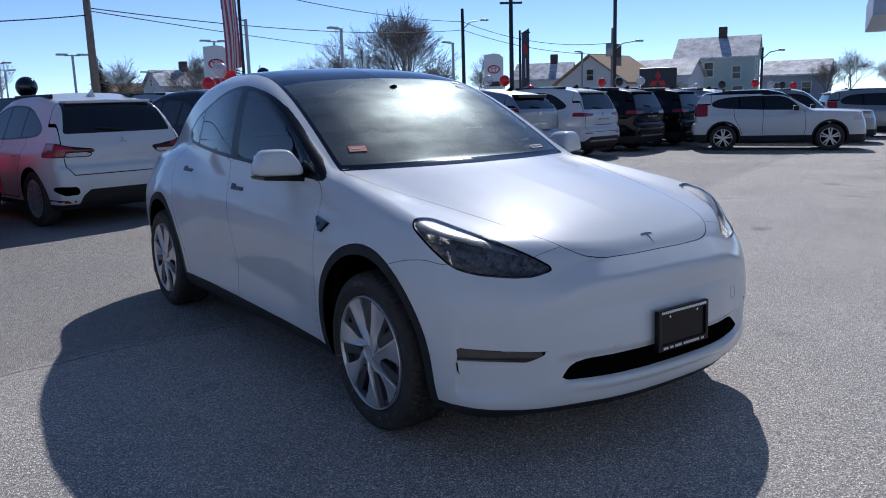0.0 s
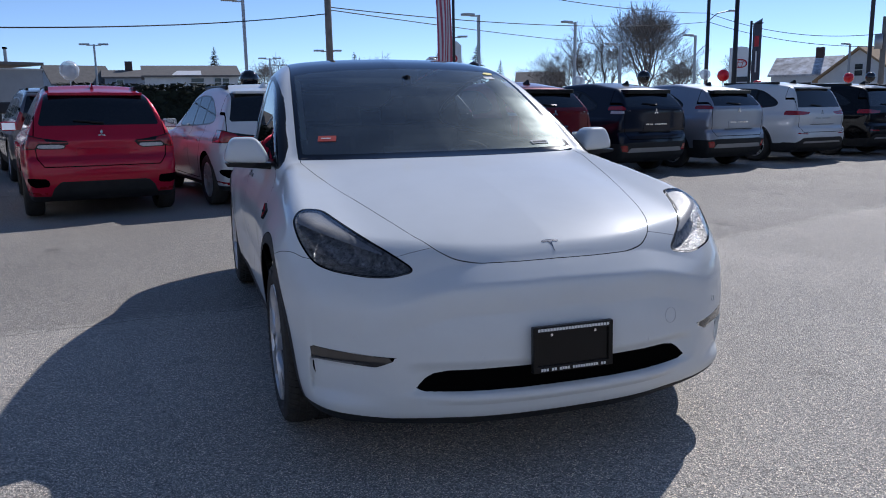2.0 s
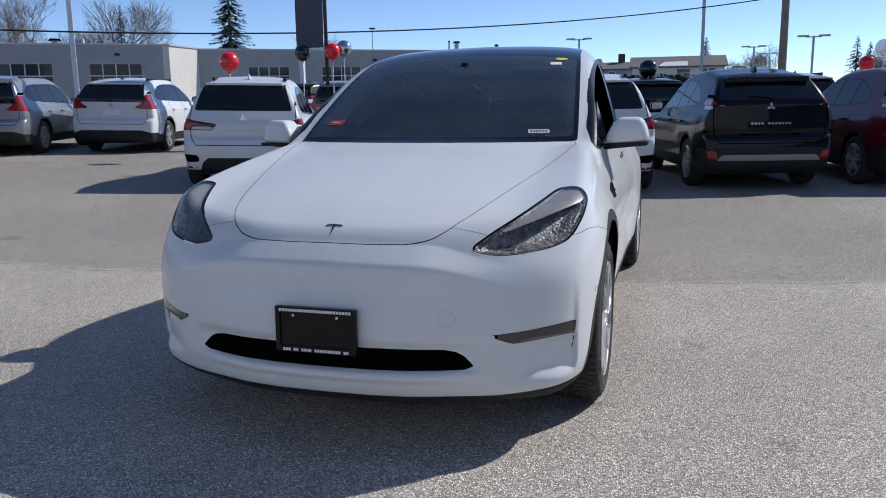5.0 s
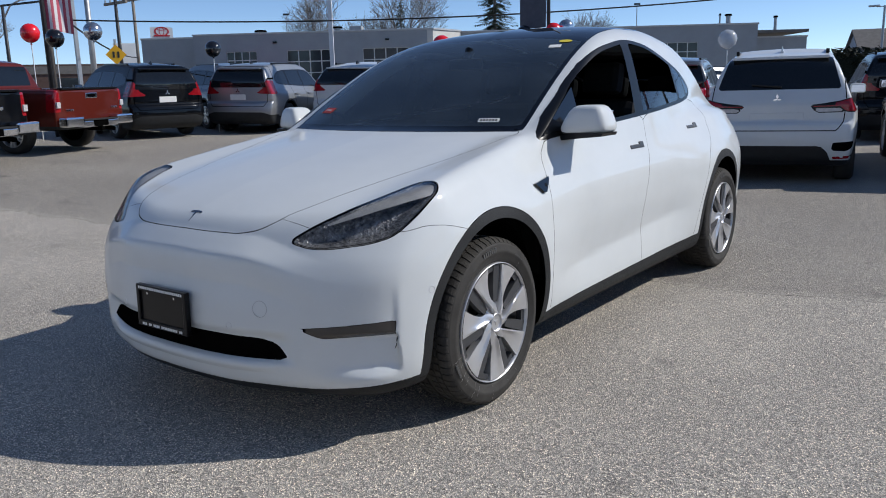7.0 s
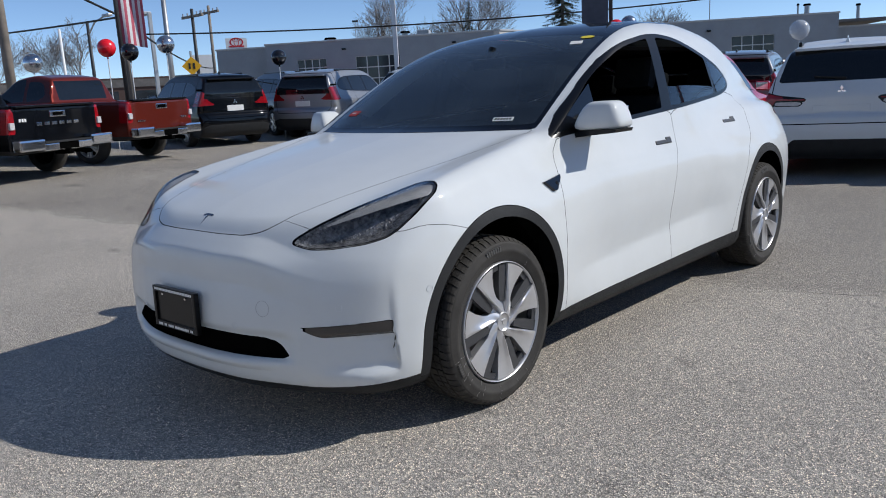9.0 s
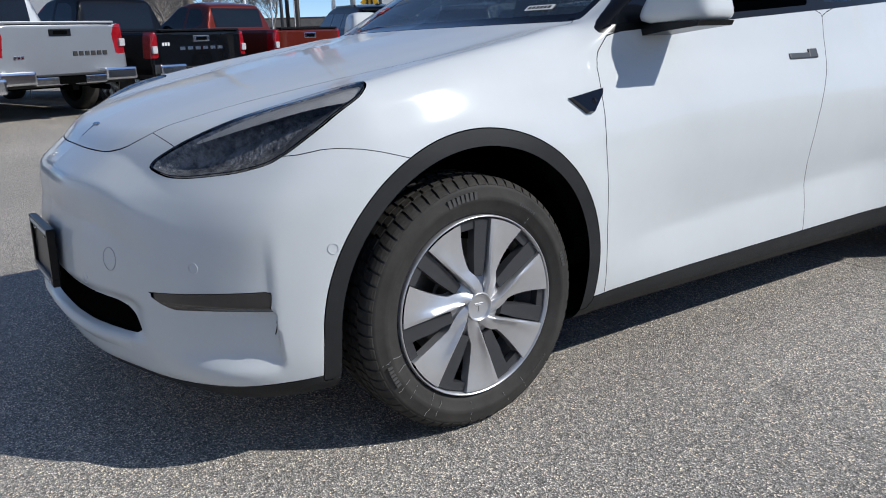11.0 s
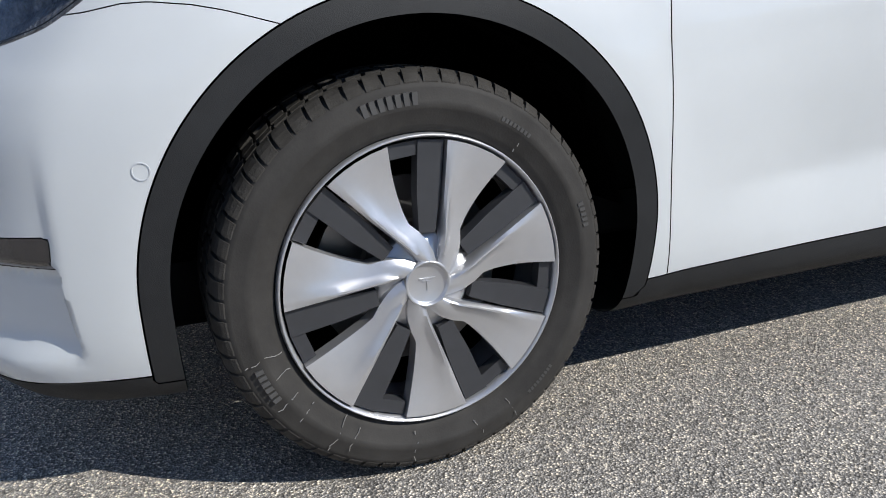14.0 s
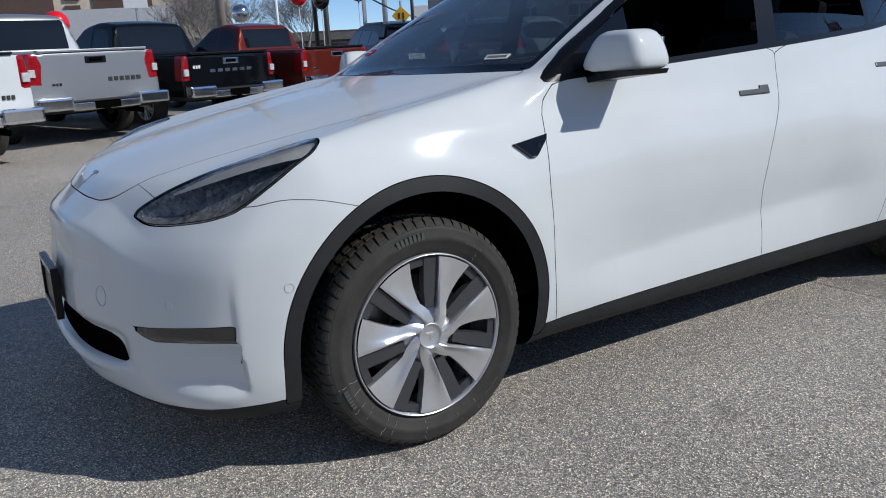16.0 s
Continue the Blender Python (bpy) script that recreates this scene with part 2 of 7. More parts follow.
def lathe(prof, seg=48, axis="X"):
    """Spin (radius, along) pairs about an axis."""
    bm = bmesh.new()
    rings = []
    for r, s in prof:
        ring = []
        for i in range(seg):
            a = 2 * math.pi * i / seg
            c = (s, r * math.cos(a), r * math.sin(a)) if axis == "X" else (r * math.cos(a), r * math.sin(a), s)
            ring.append(bm.verts.new(c))
        rings.append(ring)
    for p, q in zip(rings, rings[1:]):
        for i in range(seg):
            bm.faces.new((p[i], p[(i + 1) % seg], q[(i + 1) % seg], q[i]))
    bmesh.ops.recalc_face_normals(bm, faces=bm.faces)
    return bm


def ground_z(x, y):
    """The lot is level round the subject and slopes gently beyond: up towards -x and +y, down towards +x."""
    return 0.028 * min(max(0.0, -x - 3), 14.0) + 0.006 * min(max(0.0, y - 8), 30.0) - 0.011 * min(max(0.0, x - 3), 30.0)

WHITE = paint_mat("white_lacquer", (0.66, 0.685, 0.69), rough=0.36)
PLASTIC = mat("grey_black_plastic", (0.026, 0.027, 0.028), rough=0.62, spec=0.25, var=0.25, vscale=9, bump=0.15, bscale=700)
BLACK = mat("black_trim", (0.006, 0.006, 0.007), rough=0.28, spec=0.25, var=0.2)
GLOSS = mat("gloss_black", (0.004, 0.004, 0.005), rough=0.06, var=0.2)
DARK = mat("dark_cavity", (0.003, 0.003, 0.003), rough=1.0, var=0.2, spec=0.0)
RUBBER = mat("tyre_rubber", (0.050, 0.047, 0.043), spec=0.25, rough=0.70, var=0.35, vscale=14, bump=0.06, bscale=300)
ALLOY = mat("silver_wheel_paint", (0.62, 0.62, 0.63), rough=0.32, metal=0.68, var=0.08, vscale=12)
ALLOY_DARK = mat("grey_wheel_insert", (0.046, 0.047, 0.051), rough=0.42, var=0.2, vscale=12)
CHROME = mat("chrome", (0.75, 0.76, 0.78), rough=0.12, metal=1.0, var=0.05)
GLASS_WS = glass_mat("windscreen_glass", (0.66, 0.75, 0.73), 0.01, 1.7, 0.07)
GLASS_SIDE = glass_mat("side_glass", (0.30, 0.33, 0.34))
GLASS_ROOF = mat("dark_roof_glass", (0.008, 0.009, 0.012), rough=0.04, var=0.1, spec=0.6)
GLASS_FAR = mat("dark_car_glass", (0.010, 0.012, 0.014), rough=0.04, var=0.3, vscale=1.5, spec=0.6)
LAMP_RED = mat("red_lamp_lens", (0.36, 0.006, 0.012), rough=0.12, var=0.4, vscale=20, coat=0.6)
LAMP_WHITE = mat("clear_lamp_lens", (0.62, 0.60, 0.60), rough=0.15, var=0.3, vscale=25, coat=0.6)
CABIN = mat("cabin_black_cloth", (0.020, 0.021, 0.023), spec=0.2, rough=0.8, var=0.3, vscale=8)


def asphalt_mat():
    """Worn grey asphalt: speckled aggregate, seams and broad patches."""
    m = bpy.data.materials.new("worn_asphalt")
    m.use_nodes = True
    nt = m.node_tree
    L, N = nt.links.new, nt.nodes.new
    b = nt.nodes["Principled BSDF"]
    b.inputs["Roughness"].default_value = 0.78
    b.inputs["Specular IOR Level"].default_value = 0.4
    tc = N("ShaderNodeTexCoord")
    vor = N("ShaderNodeTexVoronoi")
    vor.inputs["Scale"].default_value = 205
    vor.inputs["Randomness"].default_value = 1.0
    L(tc.outputs["Object"], vor.inputs["Vector"])
    stone = N("ShaderNodeValToRGB")
    e = stone.color_ramp.elements
    e[0].position, e[0].color = 0.0, (0.150, 0.138, 0.118, 1)
    e[1].position, e[1].color = 1.0, (0.93, 0.82, 0.66, 1)
    for p, c in ((0.35, 0.31), (0.7, 0.46)):
        k = stone.color_ramp.elements.new(p)
        k.color = (c * 1.03, c * 0.955, c * 0.855, 1)
    gap = N("ShaderNodeTexVoronoi")
    gap.feature = "DISTANCE_TO_EDGE"
    gap.inputs["Scale"].default_value = 205
    L(tc.outputs["Object"], gap.inputs["Vector"])
    groove = N("ShaderNodeMapRange")
    groove.inputs["From Min"].default_value, groove.inputs["From Max"].default_value = 0.01, 0.17
    groove.inputs["To Min"].default_value, groove.inputs["To Max"].default_value = 0.36, 1.42
    L(gap.outputs["Distance"], groove.inputs["Value"])
    laid = N("ShaderNodeMix")
    laid.data_type, laid.blend_type = "RGBA", "MULTIPLY"
    laid.inputs["Factor"].default_value = 1
    L(stone.outputs["Color"], laid.inputs["A"])
    L(groove.outputs["Result"], laid.inputs["B"])
    sep = N("ShaderNodeSeparateColor")
    L(vor.outputs["Color"], sep.inputs["Color"])
    L(sep.outputs["Red"], stone.inputs["Fac"])
    big = N("ShaderNodeTexNoise")
    big.inputs["Scale"].default_value, big.inputs["Detail"].default_value, big.inputs["Roughness"].default_value = 0.35, 9, 0.62
    L(tc.outputs["Object"], big.inputs["Vector"])
    br = N("ShaderNodeMapRange")
    br.inputs["From Min"].default_value, br.inputs["From Max"].default_value = 0.3, 0.72
    br.inputs["To Min"].default_value, br.inputs["To Max"].default_value = 0.82, 1.18
    L(big.outputs["Fac"], br.inputs["Value"])
    mul = N("ShaderNodeMix")
    mul.data_type, mul.blend_type = "RGBA", "MULTIPLY"
    mul.inputs["Factor"].default_value = 1
    L(laid.outputs["Result"], mul.inputs["A"])
    L(br.outputs["Result"], mul.inputs["B"])
    spots = N("ShaderNodeTexNoise")
    spots.inputs["Scale"].default_value, spots.inputs["Detail"].default_value = 1.7, 3
    L(tc.outputs["Object"], spots.inputs["Vector"])
    sr = N("ShaderNodeMapRange")
    sr.inputs["From Min"].default_value, sr.inputs["From Max"].default_value = 0.66, 0.74
    sr.inputs["To Min"].default_value, sr.inputs["To Max"].default_value = 0.0, 0.45
    L(spots.outputs["Fac"], sr.inputs["Value"])
    oil = N("ShaderNodeMix")
    oil.data_type = "RGBA"
    oil.inputs["B"].default_value = (0.045, 0.043, 0.042, 1)
    L(sr.outputs["Result"], oil.inputs["Factor"])
    L(mul.outputs["Result"], oil.inputs["A"])
    # an older, darker layer beyond a wavering seam, and the crack along it
    xyz = N("ShaderNodeSeparateXYZ")
    L(tc.outputs["Object"], xyz.inputs["Vector"])

    def calc(op, a, c, clamp=False):
        k = N("ShaderNodeMath")
        k.operation, k.use_clamp = op, clamp
        for i, v in enumerate((a, c)):
            if isinstance(v, (int, float)):
                k.inputs[i].default_value = v
            else:
                L(v, k.inputs[i])
        return k.outputs["Value"]
    wav = N("ShaderNodeTexNoise")
    wav.inputs["Scale"].default_value, wav.inputs["Detail"].default_value = 1.3, 6
    L(tc.outputs["Object"], wav.inputs["Vector"])
    seam = calc("MAXIMUM", calc("ADD", calc("MULTIPLY", xyz.outputs["X"], .12), 2.16), calc("ADD", calc("MULTIPLY", xyz.outputs["X"], .40), 1.6))
    gone = calc("ADD", calc("SUBTRACT", xyz.outputs["Y"], seam), calc("MULTIPLY", calc("SUBTRACT", wav.outputs["Fac"], .5), .35))
    old = calc("MULTIPLY", calc("MULTIPLY", gone, 9.0, True), .24)
    crack = calc("MULTIPLY", calc("SUBTRACT", 1.0, calc("MULTIPLY", calc("ABSOLUTE", gone, 0), 90.0), True), .75)
    wear = calc("SUBTRACT", 1.0, calc("MAXIMUM", old, crack))
    fin = N("ShaderNodeMix")
    fin.data_type, fin.blend_type = "RGBA", "MULTIPLY"
    fin.inputs["Factor"].default_value = 1
    L(oil.outputs["Result"], fin.inputs["A"])
    L(wear, fin.inputs["B"])
    L(fin.outputs["Result"], b.inputs["Base Color"])
    bp = N("ShaderNodeBump")
    bp.inputs["Strength"].default_value, bp.inputs["Distance"].default_value = 0.9, 0.004
    L(vor.outputs["Distance"], bp.inputs["Height"])
    L(bp.outputs["Normal"], b.inputs["Normal"])
    return m


ASPHALT = asphalt_mat()


def ground_sheet():
    bm = bmesh.new()
    cx = [-2500, -400, -120, -50, -30, -17, -10, -6, -3, 0, 3, 8, 14, 22, 33, 60, 120, 400, 2500]
    cy = [-2500, -400, -120, -50, -25, -10, -4, 0, 4, 8, 14, 22, 30, 38, 60, 120, 400, 2500]
    rows = [[bm.verts.new((x, y, ground_z(x, y))) for x in cx] for y in cy]
    for r, s in zip(rows, rows[1:]):
        for i in range(len(cx) - 1):
            bm.faces.new((r[i], r[i + 1], s[i + 1], s[i]))
    return bm


ground = tagged(part("ground", ground_sheet(), ASPHALT, smooth=True), "worn grey asphalt of a dealership car park", "asphalt", kind="structure")

# blue-grey tone, tuned for the light that the added walls throw back
PANEL_WHITE = mat("white_facade_panel", (0.45, 0.51, 0.60), rough=0.5, var=0.08, vscale=0.8)
FASCIA_DARK = mat("dark_fascia_panel", (0.03, 0.03, 0.034), rough=0.35, var=0.1)


def showroom():
    """The showroom's canopy with a dark fascia, and plain pale walls added out of view round the lot to bounce light.
    """
    b = thing("showroom", Matrix.Identity(4), "white showroom canopy with a dark fascia, and added unseen bounce walls", "building")
    # three added walls, never in view: they close the lot and brighten the car's shaded faces
    part("bounce_wall_rear", box(-10.4, 17.5, -10.2, -9.6, -.4, 6.2), PANEL_WHITE, b)
    part("unseen_side_wall", box(17.5, 18.2, -10.2, 2.2, -.4, 5.2), PANEL_WHITE, b)
    part("wing_wall", box(-11.0, -10.4, -10.2, -4.2, -.4, 6.2), PANEL_WHITE, b)
    m = Matrix.Translation((12.73, 4.76, 0)) @ Matrix.Rotation(radians(-62), 4, "Z")
    part("canopy", box(0, 6.5, 0, 5, 2.72, 3.34, .02, m), PANEL_WHITE, b)
    part("fascia", box(.03, 6.5, -.04, 4.9, 3.344, 4.7, .02, m), FASCIA_DARK, b)
    for x, y in ((1.6, 3.6), (5.8, 3.6)):
        part("canopy_post", box(x - .12, x + .12, y - .12, y + .12, -.4, 2.72, .01, m), PANEL_WHITE, b)


showroom()

# ---------------------------------------------------------------- the white electric crossover
HUB_Z, ARCH_Z, WB = 0.345, 0.367, 2.89

t_wide = curve(-0.9, 0.86, -0.6, 0.905, -0.4, 0.938, -0.15, 0.954, 0.1, 0.957, 0.6, 0.947, 1.4, 0.944, 2.3, 0.945, 2.9, 0.938, 3.3, 0.895, 3.7, 0.80, 3.95, 0.70)
t_side = curve(0.1, 0.20, 0.18, 0.10, 0.25, 0.050, 0.35, 0.026, 0.5, 0.010, 0.65, 0.0, 0.74, 0.003, 0.80, 0.014, 0.86, 0.036, 0.92, 0.062, 0.98, 0.098, 1.05, 0.14, 1.2, 0.3)
t_nose = curve(0.1, -0.62, 0.16, -0.74, 0.2, -0.80, 0.26, -0.845, 0.33, -0.858, 0.4, -0.858, 0.5, -0.855, 0.6, -0.840, 0.68, -0.815, 0.74, -0.775, 0.8, -0.73, 0.88, -0.67, 1.0, -0.58)
t_bow = curve(0, 0, 0.15, 0.004, 0.3, 0.020, 0.46, 0.062, 0.61, 0.112, 0.75, 0.185, 0.876, 0.295, 0.93, 0.39, 0.98, 0.52)
t_hood = curve(-0.95, 0.69, -0.78, 0.775, -0.686, 0.828, -0.5, 0.893, -0.2, 0.962, 0, 1.0, 0.3, 1.052, 0.5, 1.085, 0.8, 1.09, 1.4, 1.07, 2.0, 1.08, 2.7, 1.09, 3.2, 1.105, 3.5, 1.10, 3.8, 1.05, 3.95, 0.97)
t_cross = curve(0, 0, 0.3, 0.006, 0.5, 0.018, 0.65, 0.028, 0.76, 0.020, 0.84, 0.014, 0.9, 0.026, 0.95, 0.08, 1.0, 0.2)
t_tail = curve(0.1, 3.5, 0.2, 3.72, 0.35, 3.83, 0.5, 3.87, 0.7, 3.87, 0.85, 3.84, 1.0, 3.79, 1.12, 3.74, 1.2, 3.6)
t_roof = curve(-1.2, 0.25, -0.5, 0.60, 0.1, 0.90, 0.45, 1.075, 0.7, 1.222, 1.0, 1.385, 1.2, 1.478, 1.4, 1.55, 1.6, 1.594, 1.85, 1.62, 2.15, 1.622, 2.6, 1.562, 3.0, 1.44, 3.4, 1.275, 3.7, 1.12, 3.95, 0.95)
t_crown = curve(0, 0, 0.3, 0.007, 0.5, 0.020, 0.6, 0.034, 0.75, 0.065)
t_glass = curve(0.9, 0.885, 1.0, 0.862, 1.1, 0.837, 1.2, 0.812, 1.35, 0.768, 1.45, 0.733, 1.5, 0.708, 1.56, 0.66, 1.7, 0.5)
t_taper = curve(0.2, -0.03, 0.9, 0.0, 1.7, 0.0, 2.4, -0.055, 2.8, -0.11, 3.2, -0.19, 3.5, -0.26, 3.9, -0.36)


def step(u, a, b):
    t = np.clip((u - a) / (b - a), 0, 1)
    return t * t * (3 - 2 * t)


def ev_f(x, y, z):
    a = np.abs(x)
    # lower doors tuck in to a crease and flare out again to the sill
    zc = 0.415 + 0.055 * (y - 0.5)
    dish = 0.046 * np.clip(smin((0.86 - z) / (0.86 - zc), (z - 0.235) / (zc - 0.235), 0.10), 0, 1) * step(y, 0.44, 0.95) * (1 - step(y, 1.95, 2.35))
    r0, r1 = np.hypot(y - 0.015, z - ARCH_Z), np.hypot(y - WB, z - ARCH_Z)
    flare = 0.006 * (2 - step(r0, 0.455, 0.56) - step(r1, 0.46, 0.57))
    side = a - (t_wide(y) - t_side(z) - dish + flare)
    # a crisp brow over an upright face, the face fading out towards the lamps
    brow = 0.715 - 0.02 * a - 0.075 * step(a, 0.34, 0.74)
    u = z - brow
    lip = 0.031 * np.clip(smin(1 - u / 0.065, 1 + u / 0.10, 0.30), 0, 1) * (1 - step(a, 0.36, 0.80))
    trench = 0.024 * (1 - step(a, 0.50, 0.61)) * step(z, 0.318, 0.345) * (1 - step(z, 0.405, 0.45))
    pocket = 0.045 * step(a, 0.60, 0.86) * (1 - step(a, 0.865, 0.885)) * step(z, 0.27, 0.33) * (1 - step(z, 0.425, 0.445))
    pocket = pocket + 0.016 * step(a, 0.66, 0.85) * (1 - step(a, 0.868, 0.892)) * step(z, 0.40, 0.46) * (1 - step(z, 0.50, 0.66))
    front = (t_nose(z) + t_bow(a) - lip + trench + pocket) - y
    rear = y - (t_tail(z) - 1.1 * t_bow(a))
    top = z - (t_hood(y) - t_cross(a))
    low = smax(smax(side, front, 0.07), smax(top, 0.185 - z, 0.02), 0.05 - 0.022 * (1 - step(a, 0.35, 0.65)))
    low = smax(low, rear, 0.06)
    ws = np.clip((1.7 - y) / 1.4, 0, 1)
    ye = y - 0.005 * ws * (a / 0.7) ** 2
    roof = (z - (t_roof(ye) - t_crown(a))) * 0.88
    gs = a - (t_glass(z) + t_taper(y))
    green = smax(smax(gs, roof, 0.05), 0.7 - z, 0.02)
    green = smax(green, rear, 0.05)
    return smin(low, green, 0.03 + 0.09 * step(y, 2.3, 3.1))


def side_view(poly, lo=0.45, rounds=2):
    s = poly_sdf(poly, rounds)
    return lambda P: np.maximum(s(P[:, 1], P[:, 2]), lo - np.abs(P[:, 0]))


def top_view(poly, lo=0.5, rounds=2):
    s = poly_sdf(poly, rounds)
    return lambda P: np.maximum(s(np.abs(P[:, 0]), P[:, 1]), lo - P[:, 2])


def ring(y, z, r, lo=0.5, low=1.0):
    """A wheel arch; low < 1 lets its legs run more upright below the hub."""
    return lambda P: np.maximum(np.hypot(P[:, 1] - y, np.maximum(P[:, 2] - z, low * (P[:, 2] - z))) - r, lo - np.abs(P[:, 0]))


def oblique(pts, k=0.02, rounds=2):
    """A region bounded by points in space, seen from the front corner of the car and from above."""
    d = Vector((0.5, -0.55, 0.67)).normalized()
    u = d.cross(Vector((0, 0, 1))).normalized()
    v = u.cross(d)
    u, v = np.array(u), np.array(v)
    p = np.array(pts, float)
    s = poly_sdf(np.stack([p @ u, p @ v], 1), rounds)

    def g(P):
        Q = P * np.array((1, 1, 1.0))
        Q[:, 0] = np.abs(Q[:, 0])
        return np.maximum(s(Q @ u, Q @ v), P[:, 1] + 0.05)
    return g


ev = thing("electric_crossover", Matrix.Identity(4), "glossy white electric crossover parked on asphalt with open driver window", "car")
LENS = glass_mat("lamp_cover", (0.97, 0.97, 0.97), 0.02)
LAMP_BOWL = mat("smoked_lamp_inside", (0.30, 0.31, 0.33), rough=0.3, metal=0.35, color2=(0.03, 0.03, 0.035), vscale=42, bump=1.0, bscale=90)
LAMP_TRIM = mat("silver_lamp_reflector", (0.34, 0.35, 0.37), rough=0.35, metal=0.0, var=0.3, vscale=14, bump=0.1, bscale=60)
FOG = mat("smoked_fog_lens", (0.045, 0.040, 0.038), rough=0.15, var=0.3, vscale=8, coat=0.5)
STICKER_RED = mat("red_sticker", (0.50, 0.05, 0.04), rough=0.6, var=0.2)
STICKER_YELLOW = mat("yellow_sticker", (0.75, 0.62, 0.05), rough=0.6, var=0.1)
PAPER = mat("white_paper", (0.78, 0.78, 0.76), rough=0.8, var=0.1)
INK = mat("dark_ink", (0.03, 0.03, 0.03), rough=0.8, var=0.1)
SCREEN = mat("dark_screen", (0.01, 0.01, 0.012), rough=0.08, var=0.1)

DLO = [(0.505, 1.03), (0.615, 1.105), (0.72, 1.172), (1.0, 1.335), (1.32, 1.458), (1.64, 1.51), (1.80, 1.515), (2.03, 1.492), (2.31, 1.425), (2.62, 1.335), (2.77, 1.245), (2.76, 1.19), (2.58, 1.148), (1.72, 1.098), (0.72, 1.045)]
t_edge = curve(0.3, 0.745, 0.6, 0.732, 0.8, 0.712, 1.0, 0.690, 1.3, 0.656, 1.6, 0.620, 2.0, 0.595, 2.6, 0.535, 3.0, 0.44, 3.3, 0.36)
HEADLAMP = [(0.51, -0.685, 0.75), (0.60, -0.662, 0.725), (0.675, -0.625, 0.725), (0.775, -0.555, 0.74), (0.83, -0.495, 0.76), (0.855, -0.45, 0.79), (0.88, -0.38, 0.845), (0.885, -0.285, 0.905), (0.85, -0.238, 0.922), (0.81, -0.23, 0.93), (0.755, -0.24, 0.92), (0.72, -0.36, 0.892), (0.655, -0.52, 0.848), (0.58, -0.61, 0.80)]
HOOD = [(0, -0.752), (0.17, -0.748), (0.30, -0.732), (0.38, -0.702), (0.44, -0.65), (0.495, -0.55), (0.545, -0.39), (0.605, -0.15), (0.655, 0.05), (0.700, 0.28), (0.732, 0.46), (0.735, 0.56), (0.62, 0.525), (0.48, 0.50), (0.25, 0.455), (0, 0.44)]
HOOD = HOOD + [(-x, y) for x, y in HOOD[::-1][1:-1]]
F_DOOR = [(0.585, 1.045), (0.50, 0.97), (0.48, 0.85), (0.465, 0.75), (0.475, 0.6), (0.485, 0.45), (0.515, 0.20), (1.575, 0.20), (1.58, 0.46), (1.555, 0.58), (1.575, 0.76), (1.66, 0.92), (1.685, 1.12), (1.2, 1.09)]
R_DOOR = [(1.685, 1.12), (1.66, 0.92), (1.575, 0.76), (1.555, 0.58), (1.58, 0.46), (1.575, 0.20), (2.33, 0.20), (2.42, 0.55), (2.58, 0.81), (2.70, 0.89), (2.85, 1.13), (2.6, 1.17)]
BUMPER = [(-1.3, 0.0), (-1.3, 0.85), (-0.655, 0.85), (-0.62, 0.78), (-0.46, 0.785), (-0.38, 0.80), (-0.29, 0.79), (-0.17, 0.755), (-0.1, 0.5), (0.0, 0.1)]


